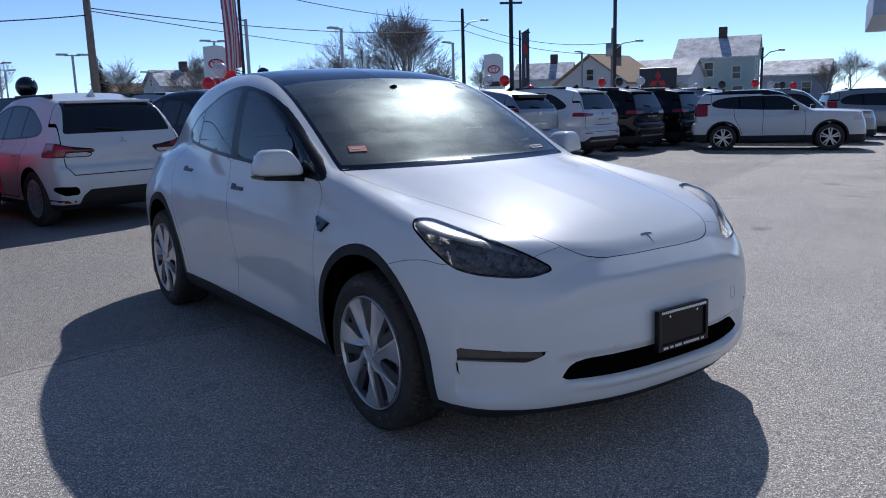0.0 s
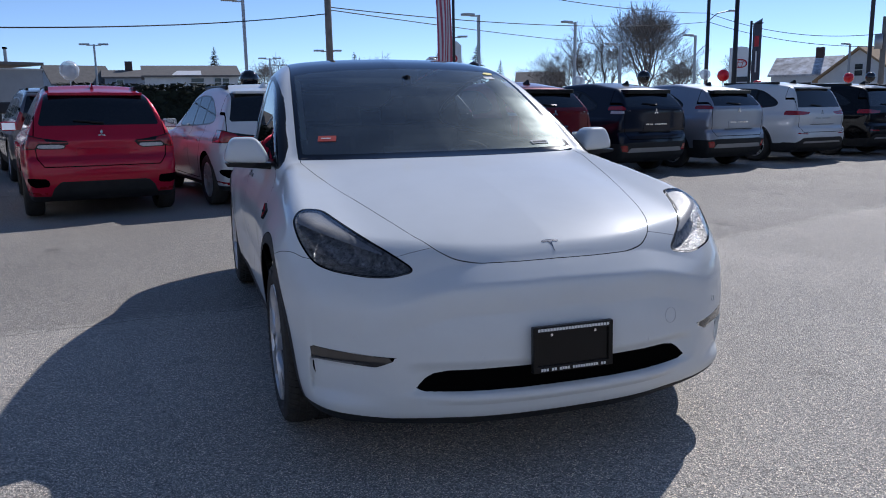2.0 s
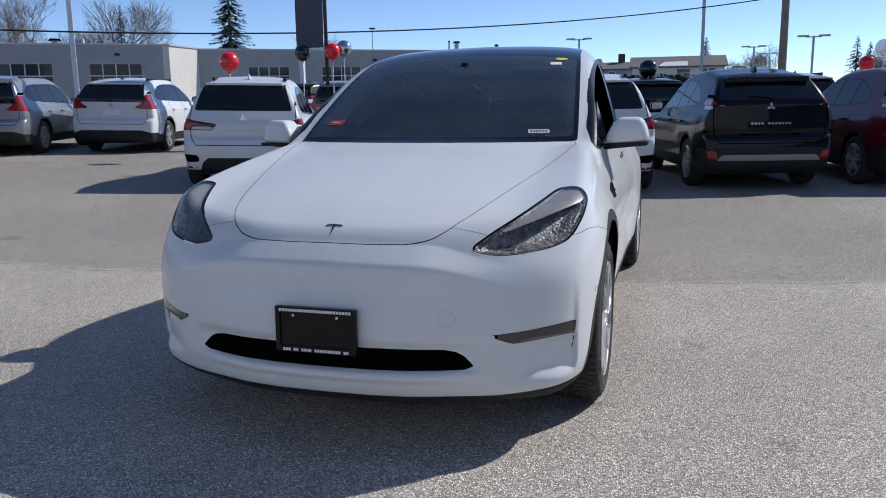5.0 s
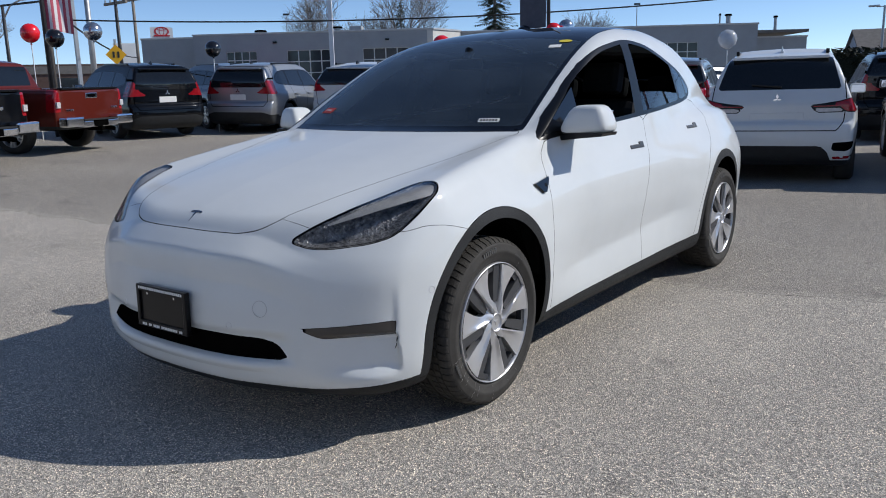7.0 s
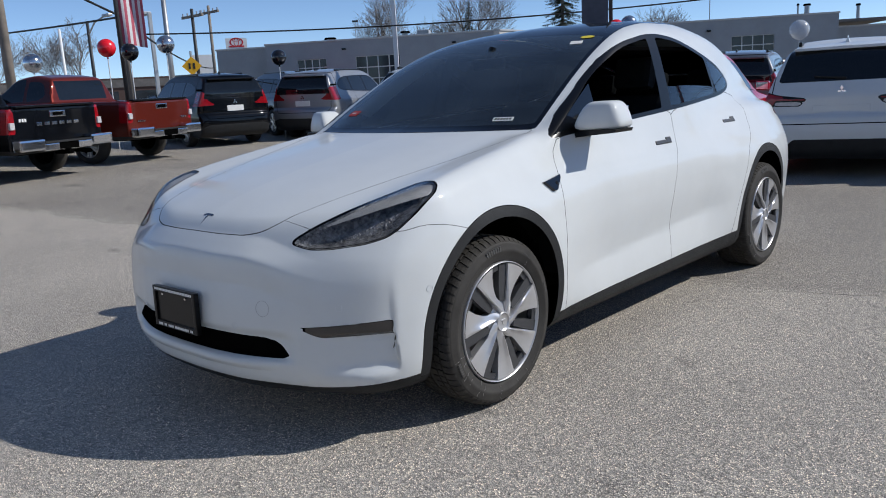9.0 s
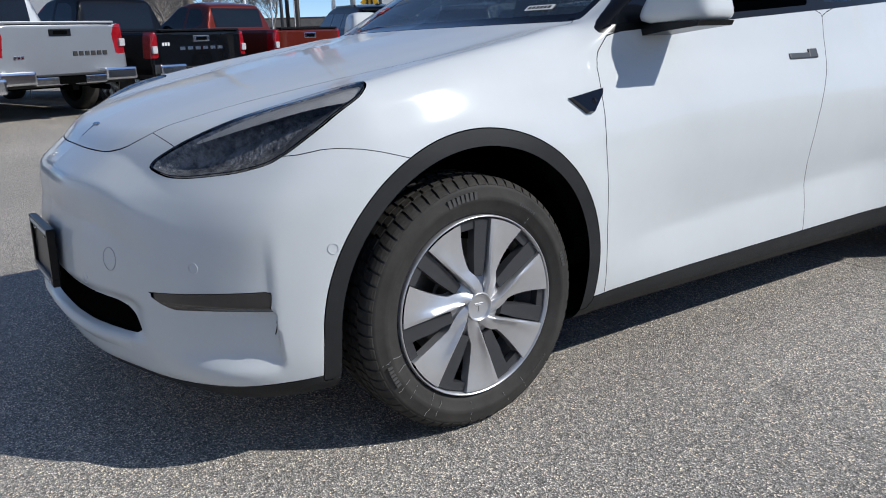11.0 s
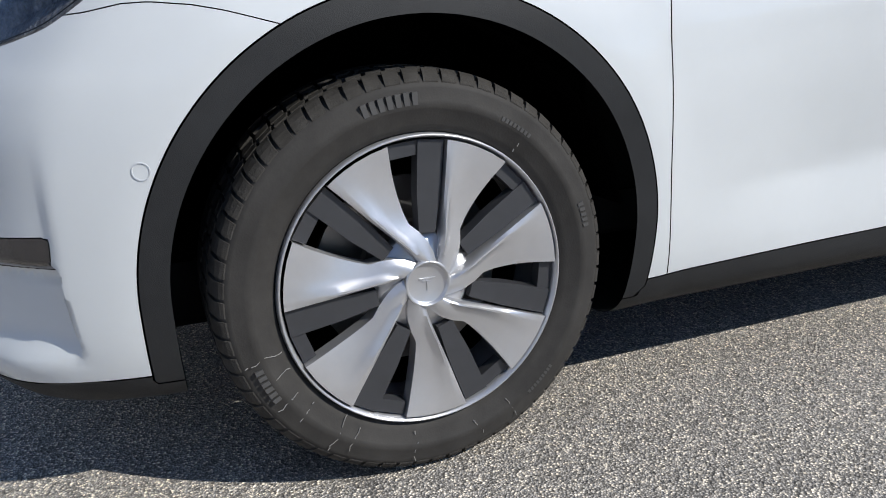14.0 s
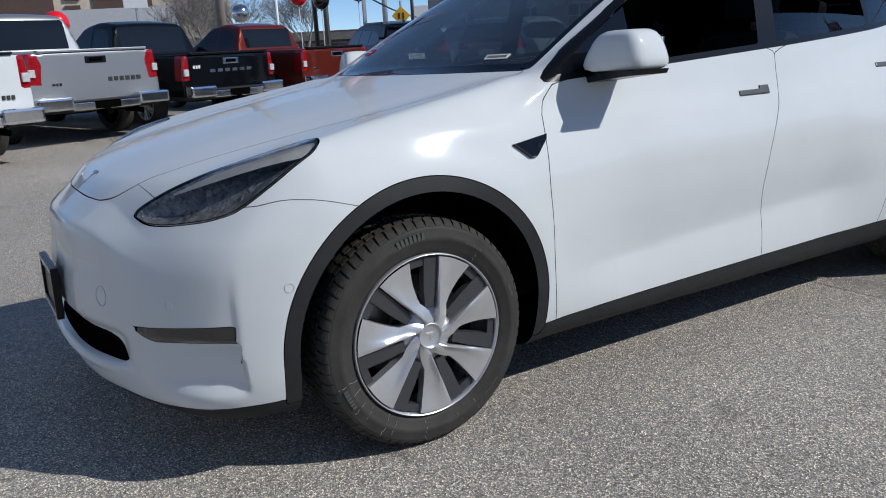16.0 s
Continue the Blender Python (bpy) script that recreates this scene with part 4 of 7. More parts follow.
def nose_details():
    # emblem on the hood
    p, n = on_body(0, 0.814)

    def hood_z(x, y):
        zs = np.linspace(.95, .6, 1400)
        v = ev_f(np.full_like(zs, x), np.full_like(zs, y), zs)
        return float(zs[np.argmax(v < 0)])
    bm = bmesh.new()
    outl = [(-0.040, 0.020), (-0.030, 0.026), (0, 0.028), (0.030, 0.026), (0.040, 0.020), (0.033, 0.013), (0.012, 0.017), (0.005, 0.010), (0.0, -0.034), (-0.005, 0.010), (-0.012, 0.017), (-0.033, 0.013)]
    ey = p.y + .004
    top = [bm.verts.new((x * .86, ey + y * .80, hood_z(x * .86, ey + y * .80) + .0025)) for x, y in outl]
    low = [bm.verts.new(v.co - Vector((0, 0, .006))) for v in top]
    bm.faces.new(top)
    for i in range(len(outl)):
        bm.faces.new((low[i], low[(i + 1) % len(outl)], top[(i + 1) % len(outl)], top[i]))
    o = part("emblem", bm, mat("dark_chrome", (0.30, 0.31, 0.33), rough=0.2, metal=1.0, var=0.1), ev, "dark chrome emblem")
    # tow cap and parking sensors: fine rings
    for x, z, r in ((0.459, 0.524, 0.030), (0.33, 0.452, 0.013), (-0.33, 0.452, 0.013), (0.74, 0.535, 0.013), (-0.74, 0.535, 0.013)):
        p, n = on_body(x, z)
        bm = lathe([(r, 0.0), (r, 0.0014), (r - 0.0016, 0.0014), (r - 0.0016, 0.0)], 32, "Z")
        o = part("tow_cover" if r > 0.02 else "parking_sensor", bm, mat_joint if r > 0.02 else mat_ring, ev)
        o.matrix_local = frame_at(p, n)
    for sgn in (1, -1):
        p, n = on_side(-0.402, 0.574, sgn)
        bm = lathe([(0.013, 0.0), (0.013, 0.0014), (0.0115, 0.0014), (0.0115, 0.0)], 28, "Z")
        o = part("parking_sensor", bm, mat_ring, ev)
        o.matrix_local = frame_at(p, n)
        # side camera badge
        p, n = on_side(0.415, 0.848, sgn)
        bm = bmesh.new()
        k = 1 if sgn > 0 else -1
        tri = [(-0.070, 0.018), (0.075, 0.040), (0.068, 0.022), (0.012, -0.032), (-0.012, -0.032)]
        tri = [(x * k, y) for x, y in tri][::k]
        top = [bm.verts.new((x * 0.9, y * 0.9, 0.012)) for x, y in tri]
        low = [bm.verts.new((x, y, -0.004)) for x, y in tri]
        bm.faces.new(top)
        for i in range(5):
            bm.faces.new((low[i], low[(i + 1) % 5], top[(i + 1) % 5], top[i]))
        o = part("side_camera", bm, GLOSS, ev, "gloss black fender camera housing")
        o.matrix_local = frame_at(p, n)
        bm = bmesh.new()
        bmesh.ops.create_uvsphere(bm, u_segments=14, v_segments=8, radius=0.010, matrix=Matrix.Translation((0.02 * k, 0.002, 0.008)))
        q = part("camera_lens", bm, SCREEN, o, smooth=True)
        # flush door handles
        for y, z in ((1.515, 0.938), (2.47, 0.992)):
            p, n = on_side(y, z, sgn)
            m = frame_at(p, n)
            bm = bmesh.new()
            add_box(bm, -0.085 if k > 0 else -0.055, 0.055 if k > 0 else 0.085, -0.011, 0.011, -0.01, 0.005, 0.004)
            add_box(bm, 0.05 * k - 0.016, 0.05 * k + 0.036 * k - 0.0, -0.011, 0.024, -0.01, 0.006, 0.004) if k > 0 else add_box(bm, -0.086, -0.034, -0.011, 0.024, -0.01, 0.006, 0.004)
            o = part("door_handle", bm, mat_handle, ev, "grey flush door handle")
            o.matrix_local = m
        # mirror
        e = new("door_mirror")
        e.parent = ev
        e.location = (0.962 * sgn, 0.775, 1.112)
        e.scale = (.93, .93, .90)
        bm = bmesh.new()
        bmesh.ops.create_cube(bm, size=1.0)
        bmesh.ops.subdivide_edges(bm, edges=bm.edges[:], cuts=6, use_grid_fill=True)
        for v in bm.verts:
            c = v.co * 2
            l4 = (abs(c.x) ** 7 + abs(c.y) ** 5 + abs(c.z) ** 6) ** (1 / 6)
            c = c / l4
            up = (c.z + 1) / 2
            c.x *= 1 - 0.46 * up ** 1.6
            c.y *= 1 - 0.30 * up ** 2
            v.co = Vector((c.x * 0.118 + 0.012 * up * sgn, c.y * 0.095 * (1 - 0.10 * c.x * sgn) + 0.02 * c.x * sgn, (-.062 + .142 * up) if c.z > -.8 else -.062 + .142 * up))
        part("mirror_cap", bm, WHITE, e, smooth=True)
        part("mirror_glass", box(-0.088, 0.088, 0.080, 0.089, -0.048, 0.050, 0.004), mat_mirror, e, "mirror glass")
        bm = bmesh.new()
        prof = [(.114, -.058), (.106, -.074), (-.02, -.086), (-.19, -.106), (-.19, -.070), (-.05, -.058)]
        ends = [[bm.verts.new((x * sgn, y * (1 if x > -.1 else .7), z)) for x, z in prof] for y in (-.085, .082)]
        for e_ in ends:
            bm.faces.new(e_)
        for k_ in range(6):
            bm.faces.new((ends[0][k_], ends[0][(k_ + 1) % 6], ends[1][(k_ + 1) % 6], ends[1][k_]))
        bmesh.ops.recalc_face_normals(bm, faces=bm.faces)
        part("mirror_foot", bm, BLACK, e, "black mirror base")
        bm = bmesh.new()
        tri = []
        for y, z in ((.56, 1.048), (.93, 1.062), (.93, 1.262), (.76, 1.168), (.64, 1.095)):
            p, n = on_side(y, z, sgn)
            tri.append((p + n * .004, p - n * .012))
        a_, b_ = [bm.verts.new(q[0]) for q in tri], [bm.verts.new(q[1]) for q in tri]
        bm.faces.new(a_)
        bm.faces.new(b_[::-1])
        for k_ in range(5):
            bm.faces.new((a_[k_], b_[k_], b_[(k_ + 1) % 5], a_[(k_ + 1) % 5]))
        bmesh.ops.recalc_face_normals(bm, faces=bm.faces)
        part("window_corner", bm, GLOSS, ev, "gloss black window corner panel")

    # slit of the air curtain below the outer end of each fog lens, its shade drawn as near-black tubes
    for sgn in (1, -1):
        bm = bmesh.new()
        line = []
        for x, z, r in ((.866, .420, .004), (.866, .404, .004), (.864, .388, .003), (.860, .374, .001)):
            p, n = on_body(x, z)
            line.append((Vector((p.x * sgn, p.y, p.z)), r))
        for (p, r), (q, r1) in zip(line, line[1:]):
            add_tube(bm, p, q, r, r1, 8)
        part("air_slit", bm, DARK, ev, "narrow air slit with its shade drawn black", smooth=True)
    # lip below the lower intake
    bm = bmesh.new()
    rows = []
    for i in range(33):
        x = -.515 + 1.03 * i / 32
        k = min(1, (1 - abs(x) / .515) * 5) ** .7
        zt = .336 + .004 * (1 - k)
        row = []
        for dy, z, sk in ((.045, zt + .002, 1), (.004, zt, 1), (-.010 * k, zt - .006, 1), (-.017 * k, zt - .018, 1), (-.012 * k, zt - .034, 1), (-.002, zt - .05, 1)):
            p, n = on_body(x, z)
            row.append(bm.verts.new((x, p.y + dy, z)))
        rows.append(row)
    for p, q in zip(rows, rows[1:]):
        for j in range(5):
            bm.faces.new((p[j], q[j], q[j + 1], p[j + 1]))
    bmesh.ops.recalc_face_normals(bm, faces=bm.faces)
    part("intake_lip", bm, WHITE, ev, smooth=True)


mat_joint = mat("joint_shadow_grey", (0.42, 0.43, 0.45), rough=0.5, var=0.1)
mat_handle = mat("satin_grey_handle", (0.045, 0.047, 0.05), rough=0.4, metal=0.2, var=0.1)
mat_mirror = mat("mirror_silver", (0.85, 0.85, 0.87), rough=0.02, metal=1.0)
nose_details()


mat_pillar = mat("pale_pillar_cloth", (0.42, 0.42, 0.41), rough=0.9, var=0.1)


def cabin():
    """Dashboard, wheel, screen and seats seen through the glass."""
    part("cabin_floor", box(-0.72, 0.72, 0.3, 3.2, 0.32, 0.40), CABIN, ev)
    part("dashboard", box(-0.70, 0.70, 0.62, 1.02, 0.80, 1.03, 0.05), CABIN, ev)
    part("firewall", box(-0.70, 0.70, 0.45, 0.66, 0.3, 1.0, 0.02), CABIN, ev)
    part("centre_screen", box(-0.19, 0.19, 1.03, 1.05, 0.88, 1.10, 0.006), SCREEN, ev, "dark touch screen")
    bm = bmesh.new()
    m = Matrix.Translation((0.37, 1.17, 0.93)) @ Matrix.Rotation(radians(68), 4, "X")
    R, r = 0.18, 0.016
    rows = [[bm.verts.new(m @ Vector(((R + r * math.cos(b)) * math.cos(a), (R + r * math.cos(b)) * math.sin(a), r * math.sin(b)))) for b in [2 * math.pi * j / 8 for j in range(8)]] for a in [2 * math.pi * i / 36 for i in range(36)]]
    for i in range(36):
        for j in range(8):
            bm.faces.new((rows[i][j], rows[(i + 1) % 36][j], rows[(i + 1) % 36][(j + 1) % 8], rows[i][(j + 1) % 8]))
    for a in (0, math.pi, -math.pi / 2):
        add_box(bm, 0.02, 0.18, -0.018, 0.018, -0.008, 0.008, 0.004, m @ Matrix.Rotation(a, 4, "Z"))
    add_tube(bm, m @ Vector((0, 0, -0.02)), m @ Vector((0, 0, 0.03)), 0.06, 0.05, 20)
    part("steering_wheel", bm, CABIN, ev, smooth=True)
    for x in (-0.37, 0.37):
        e = new("front_seat")
        e.parent = ev
        e.location = (x, 1.62, 0.40)
        part("cushion", box(-0.25, 0.25, -0.25, 0.27, 0.02, 0.24, 0.06), CABIN, e)
        part("backrest", box(-0.25, 0.25, 0.0, 0.14, 0.0, 0.66, 0.06, Matrix.Translation((0, 0.24, 0.16)) @ Matrix.Rotation(radians(-20), 4, "X")), CABIN, e)
        part("headrest", box(-0.13, 0.13, 0.0, 0.10, 0.0, 0.20, 0.045, Matrix.Translation((0, 0.47, 0.82)) @ Matrix.Rotation(radians(-14), 4, "X")), CABIN, e)
    e = new("rear_bench")
    e.parent = ev
    e.location = (0, 2.62, 0.40)
    part("cushion", box(-0.66, 0.66, -0.3, 0.2, 0.05, 0.27, 0.06), CABIN, e)
    part("backrest", box(-0.66, 0.66, 0, 0.14, 0, 0.62, 0.05, Matrix.Translation((0, 0.16, 0.2)) @ Matrix.Rotation(radians(-22), 4, "X")), CABIN, e)
    for x in (-0.42, 0, 0.42):
        part("headrest", box(-0.13, 0.13, 0, 0.09, 0, 0.15, 0.04, Matrix.Translation((x, 0.40, 0.78)) @ Matrix.Rotation(radians(-14), 4, "X")), CABIN, e)
    part("cabin_mirror", box(-0.11, 0.11, 1.16, 1.19, 1.37, 1.43, 0.012), BLACK, ev)
    part("mirror_stem", tube((0, 1.18, 1.43), (0, 1.22, 1.475), 0.02, 0.03), BLACK, ev)
    for sgn in (1, -1):
        bm = bmesh.new()
        rows = []
        for i in range(13):
            y = .74 + .62 * i / 12
            x = float(t_edge(y)) - .028
            zs = np.linspace(1.75, .9, 1200)
            v = ev_f(np.full_like(zs, x), np.full_like(zs, y), zs)
            z = float(zs[np.argmax(v < 0)]) - .022
            rows.append([bm.verts.new((x * sgn, y, z)), bm.verts.new(((x - .03) * sgn, y + .05, z - .010)), bm.verts.new(((x - .045) * sgn, y + .10, z - .03))])
        for p, q in zip(rows, rows[1:]):
            for j in range(2):
                bm.faces.new((p[j], p[j + 1], q[j + 1], q[j]))
        part("pillar_trim", bm, mat_pillar, ev, "pale grey inner pillar trim", smooth=True)
    part("headliner", box(-0.52, 0.52, 1.5, 2.9, 1.44, 1.46, 0.005), CABIN, ev)
    for x in (-0.70, 0.70):
        part("door_card", box(min(x, x * 1.14), max(x, x * 1.14), 0.6, 2.6, 0.4, 1.0, 0.02), CABIN, ev)


cabin()


def stickers():
    """Papers behind the windscreen."""
    def ws_pt(x, y):
        zs = np.linspace(1.75, 0.9, 1800)
        v = ev_f(np.full_like(zs, x), np.full_like(zs, y), zs)
        p = np.array([[x, y, zs[np.argmax(v < 0)]]])
        return Vector(p[0]), Vector(grad(ev_f, p)[0]).normalized()
    for x, y, w, h, mt, nm, lb in ((-0.575, 0.66, 0.045, 0.024, STICKER_RED, "permit_sticker", "red and white permit sticker"), (0.545, 0.575, 0.052, 0.014, PAPER, "stock_label", "white stock label with dark marks"), (0.525, 1.25, 0.032, 0.020, PAPER, "inspection_sticker", "pale inspection sticker"), (0.545, 1.33, 0.036, 0.020, STICKER_YELLOW, "oval_sticker", "yellow oval sticker")):
        p, n = ws_pt(x, y)
        bm = bmesh.new()
        if nm == "oval_sticker":
            bmesh.ops.create_circle(bm, cap_ends=True, segments=28, radius=1.0, matrix=Matrix.Diagonal((w, h, 1, 1)))
            bmesh.ops.translate(bm, verts=bm.verts, vec=(0, 0, 0.003))
        else:
            add_box(bm, -w, w, -h, h, 0.0015, 0.003)
        o = part(nm, bm, mt, ev, lb)
        o.matrix_local = frame_at(p, n)
        if nm == "permit_sticker":
            q = part("white_band", box(-0.03, 0.018, -0.003, 0.005, 0.003, 0.004), PAPER, o)
        if nm == "stock_label":
            bm = bmesh.new()
            for k in range(6):
                add_box(bm, -0.043 + k * 0.015, -0.033 + k * 0.015, -0.007, 0.007, 0.003, 0.004)
            part("dark_bars", bm, INK, o)


stickers()


# ---------------------------------------------------------------- parked cars
def suv_f(L, W, H, fo, belt, hood, rake, tail, sq, boxy=False):
    """A crossover's body as a solid: front axle at 0, nose towards -y."""
    y0, y1 = -fo, L - fo
    wide = curve(y0, W / 2 - 0.12, y0 + 0.5, W / 2 - 0.01, 0.5, W / 2, y1 - 0.6, W / 2, y1, W / 2 - 0.07)
    side = curve(0.1, 0.12, 0.25, 0.06, 0.45, 0.02, 0.65, 0.0, 0.85, 0.010, belt - 0.05, 0.045, belt + 0.02, 0.10, belt + 0.3, 0.3)
    top = curve(y0, hood - 0.2, y0 + 0.2, hood - 0.08, y0 + 0.7, hood - 0.02, 0.6, hood + 0.05, 1.2, belt, y1 - 0.4, belt + 0.03, y1, belt)
    roof = curve(-1.6, hood - 1.0, 0.0, hood - 0.06, 0.45, hood + 0.10, 1.0, H - 0.30, 1.35, H - 0.10, 1.75, H - 0.02, 2.3, H, y1 - 0.85, H - 0.05, y1 - 0.5, H - 0.10, y1 - 0.36, H - 0.16, y1 - 0.36 + rake, belt, y1 + 0.4, belt - 0.5)
    if boxy:
        top = curve(y0, hood - 0.10, y0 + 0.12, hood - 0.03, y0 + 0.5, hood + 0.01, 0.6, hood + 0.05, 1.2, belt, y1 - 0.4, belt + 0.03, y1, belt)
        roof = curve(-1.6, hood - 1.3, 0.1, hood - 0.10, 0.50, hood + 0.10, 0.95, H - 0.22, 1.2, H - 0.08, 1.6, H - 0.015, 2.2, H, y1 - 0.7, H - 0.035, y1 - 0.36, H - 0.07, y1 - 0.24, H - 0.13, y1 - 0.24 + rake, belt, y1 + 0.5, belt - 0.5)
    gl = curve(belt - 0.1, W / 2 - 0.05, belt + 0.05, W / 2 - 0.105, H - 0.2, W / 2 - 0.265, H - 0.05, W / 2 - 0.34, H + 0.1, W / 2 - 0.5)
    rear = curve(0.2, y1 - 0.22, 0.35, y1 - 0.05, 0.55, y1, 0.72, y1 - 0.02, 0.78, y1 - tail * 0.75, belt, y1 - tail, belt + 0.1, y1 - tail - 0.03)
    bow = curve(0, 0, 0.5, 0.03, 0.75, 0.10, 0.9, 0.22, 1.0, 0.36)

    def f(x, y, z):
        a = np.abs(x)
        s = a - (wide(y) - side(z))
        fr = y0 + bow(a) + 0.10 * np.clip((z - 0.5) / 0.4, 0, 1) ** 2 - y
        re = y - (rear(z) - 0.45 * bow(a))
        low = smax(smax(smax(s, fr, 0.08), re, 0.05), smax(z - top(y) + 0.05 * a * a, 0.22 - z, 0.02), 0.06)
        rf = (z - roof(y) + 0.08 * a * a) * sq
        gr = smax(smax(a - gl(z), rf, 0.06), belt - 0.25 - z, 0.02)
        gr = smax(gr, y - (y1 - tail + 0.02 - 0.3 * bow(a)), 0.05)
        return smin(low, gr, 0.02)
    return f


WHEEL_MESH = {}


def wheel(parent, x, y, r, w=0.11, spokes=5, rim=None):
    """A road wheel: tyre, rim with paired spokes, near-black disc for the shade behind; meshes shared between alike
    wheels.
    """
    rim = rim or ALLOY
    e = new("wheel")
    e.parent = parent
    e.location = (x, y, r)
    s = 1 if x > 0 else -1
    key = (round(r, 3), w, spokes, rim.name, s)
    if key not in WHEEL_MESH:
        a = part("tyre", lathe([(r * 0.66, -w * .8), (r * 0.9, -w), (r * 0.985, -w * .75), (r, 0), (r * 0.985, w * .75), (r * 0.9, w), (r * 0.66, w * .8)], 40), RUBBER, e, smooth=True)
        bm = lathe([(r * 0.69, w * .82 * s), (r * 0.65, w * .88 * s), (r * 0.63, w * .2 * s)], 40)
        for i in range(spokes * 2):
            an = 2 * math.pi * (i // 2 + (0.15 if i % 2 else -0.15)) / spokes
            add_box(bm, min(w * .45 * s, w * .8 * s), max(w * .45 * s, w * .8 * s), -r * .05, r * .05, r * .08, r * .65, 0, Matrix.Rotation(an, 4, "X"))
        add_tube(bm, (w * .3 * s, 0, 0), (w * .85 * s, 0, 0), r * .16, r * .13, 14)
        b = part("rim", bm, rim, e)
        # fills the whole rim; near-black for the shade behind the spokes
        c = part("brake_disc", lathe([(r * .64, w * .12 * s), (r * .02, w * .12 * s)], 24), DARK, e)
        WHEEL_MESH[key] = (a.data, b.data, c.data)
    else:
        for nm, me in zip(("tyre", "rim", "brake_disc"), WHEEL_MESH[key]):
            o = new(nm, me)
            o.parent = e
    return e


class Shell:
    """A body shell that is cut into named pieces."""

    def __init__(self, f, lo, hi, h, thing_):
        self.f, self.car = f, thing_
        self.rest = surface(f, lo, hi, h)

    def take(self, name, g, material, split=True, label="", keep=True, parent=None, gap=0.0):
        if gap:
            a, _ = cut(*self.rest, lambda P: g(P) + gap / 2)
            _, self.rest = cut(*self.rest, lambda P: g(P) - gap / 2)
        else:
            a, self.rest = cut(*self.rest, g)
        out = []
        if keep and len(a[1]):
            for s in ((1, -1) if split else (0,)):
                q = a if not s else (a[0], a[1][a[0][:, 0][a[1]].mean(1) * s > 0])
                o = shell_part(name, *q, material, parent or self.car, self.f, label)
                if o:
                    out.append(o)
        return out

    def inner(self):
        """Dark structure that shows in the panel joints."""
        P, F = compact(*self.rest)
        N = grad(self.f, P, 2e-3)
        N /= np.maximum(np.linalg.norm(N, axis=1), 1e-9)[:, None]
        o = new("inner_structure", mesh("inner_structure", P - 0.012 * N, F, DARK, True))
        o.parent = self.car

    def rear_y(self, x, z, y1):
        ys = np.linspace(y1 + 0.2, y1 - 1.2, 900)
        v = self.f(np.full_like(ys, x), ys, np.full_like(ys, z))
        return float(ys[np.argmax(v < 0)])


def rear_view(poly, y_from, rounds=0):
    s = poly_sdf(poly, rounds)
    return lambda P: np.maximum(s(np.abs(P[:, 0]), P[:, 2]), y_from - P[:, 1])


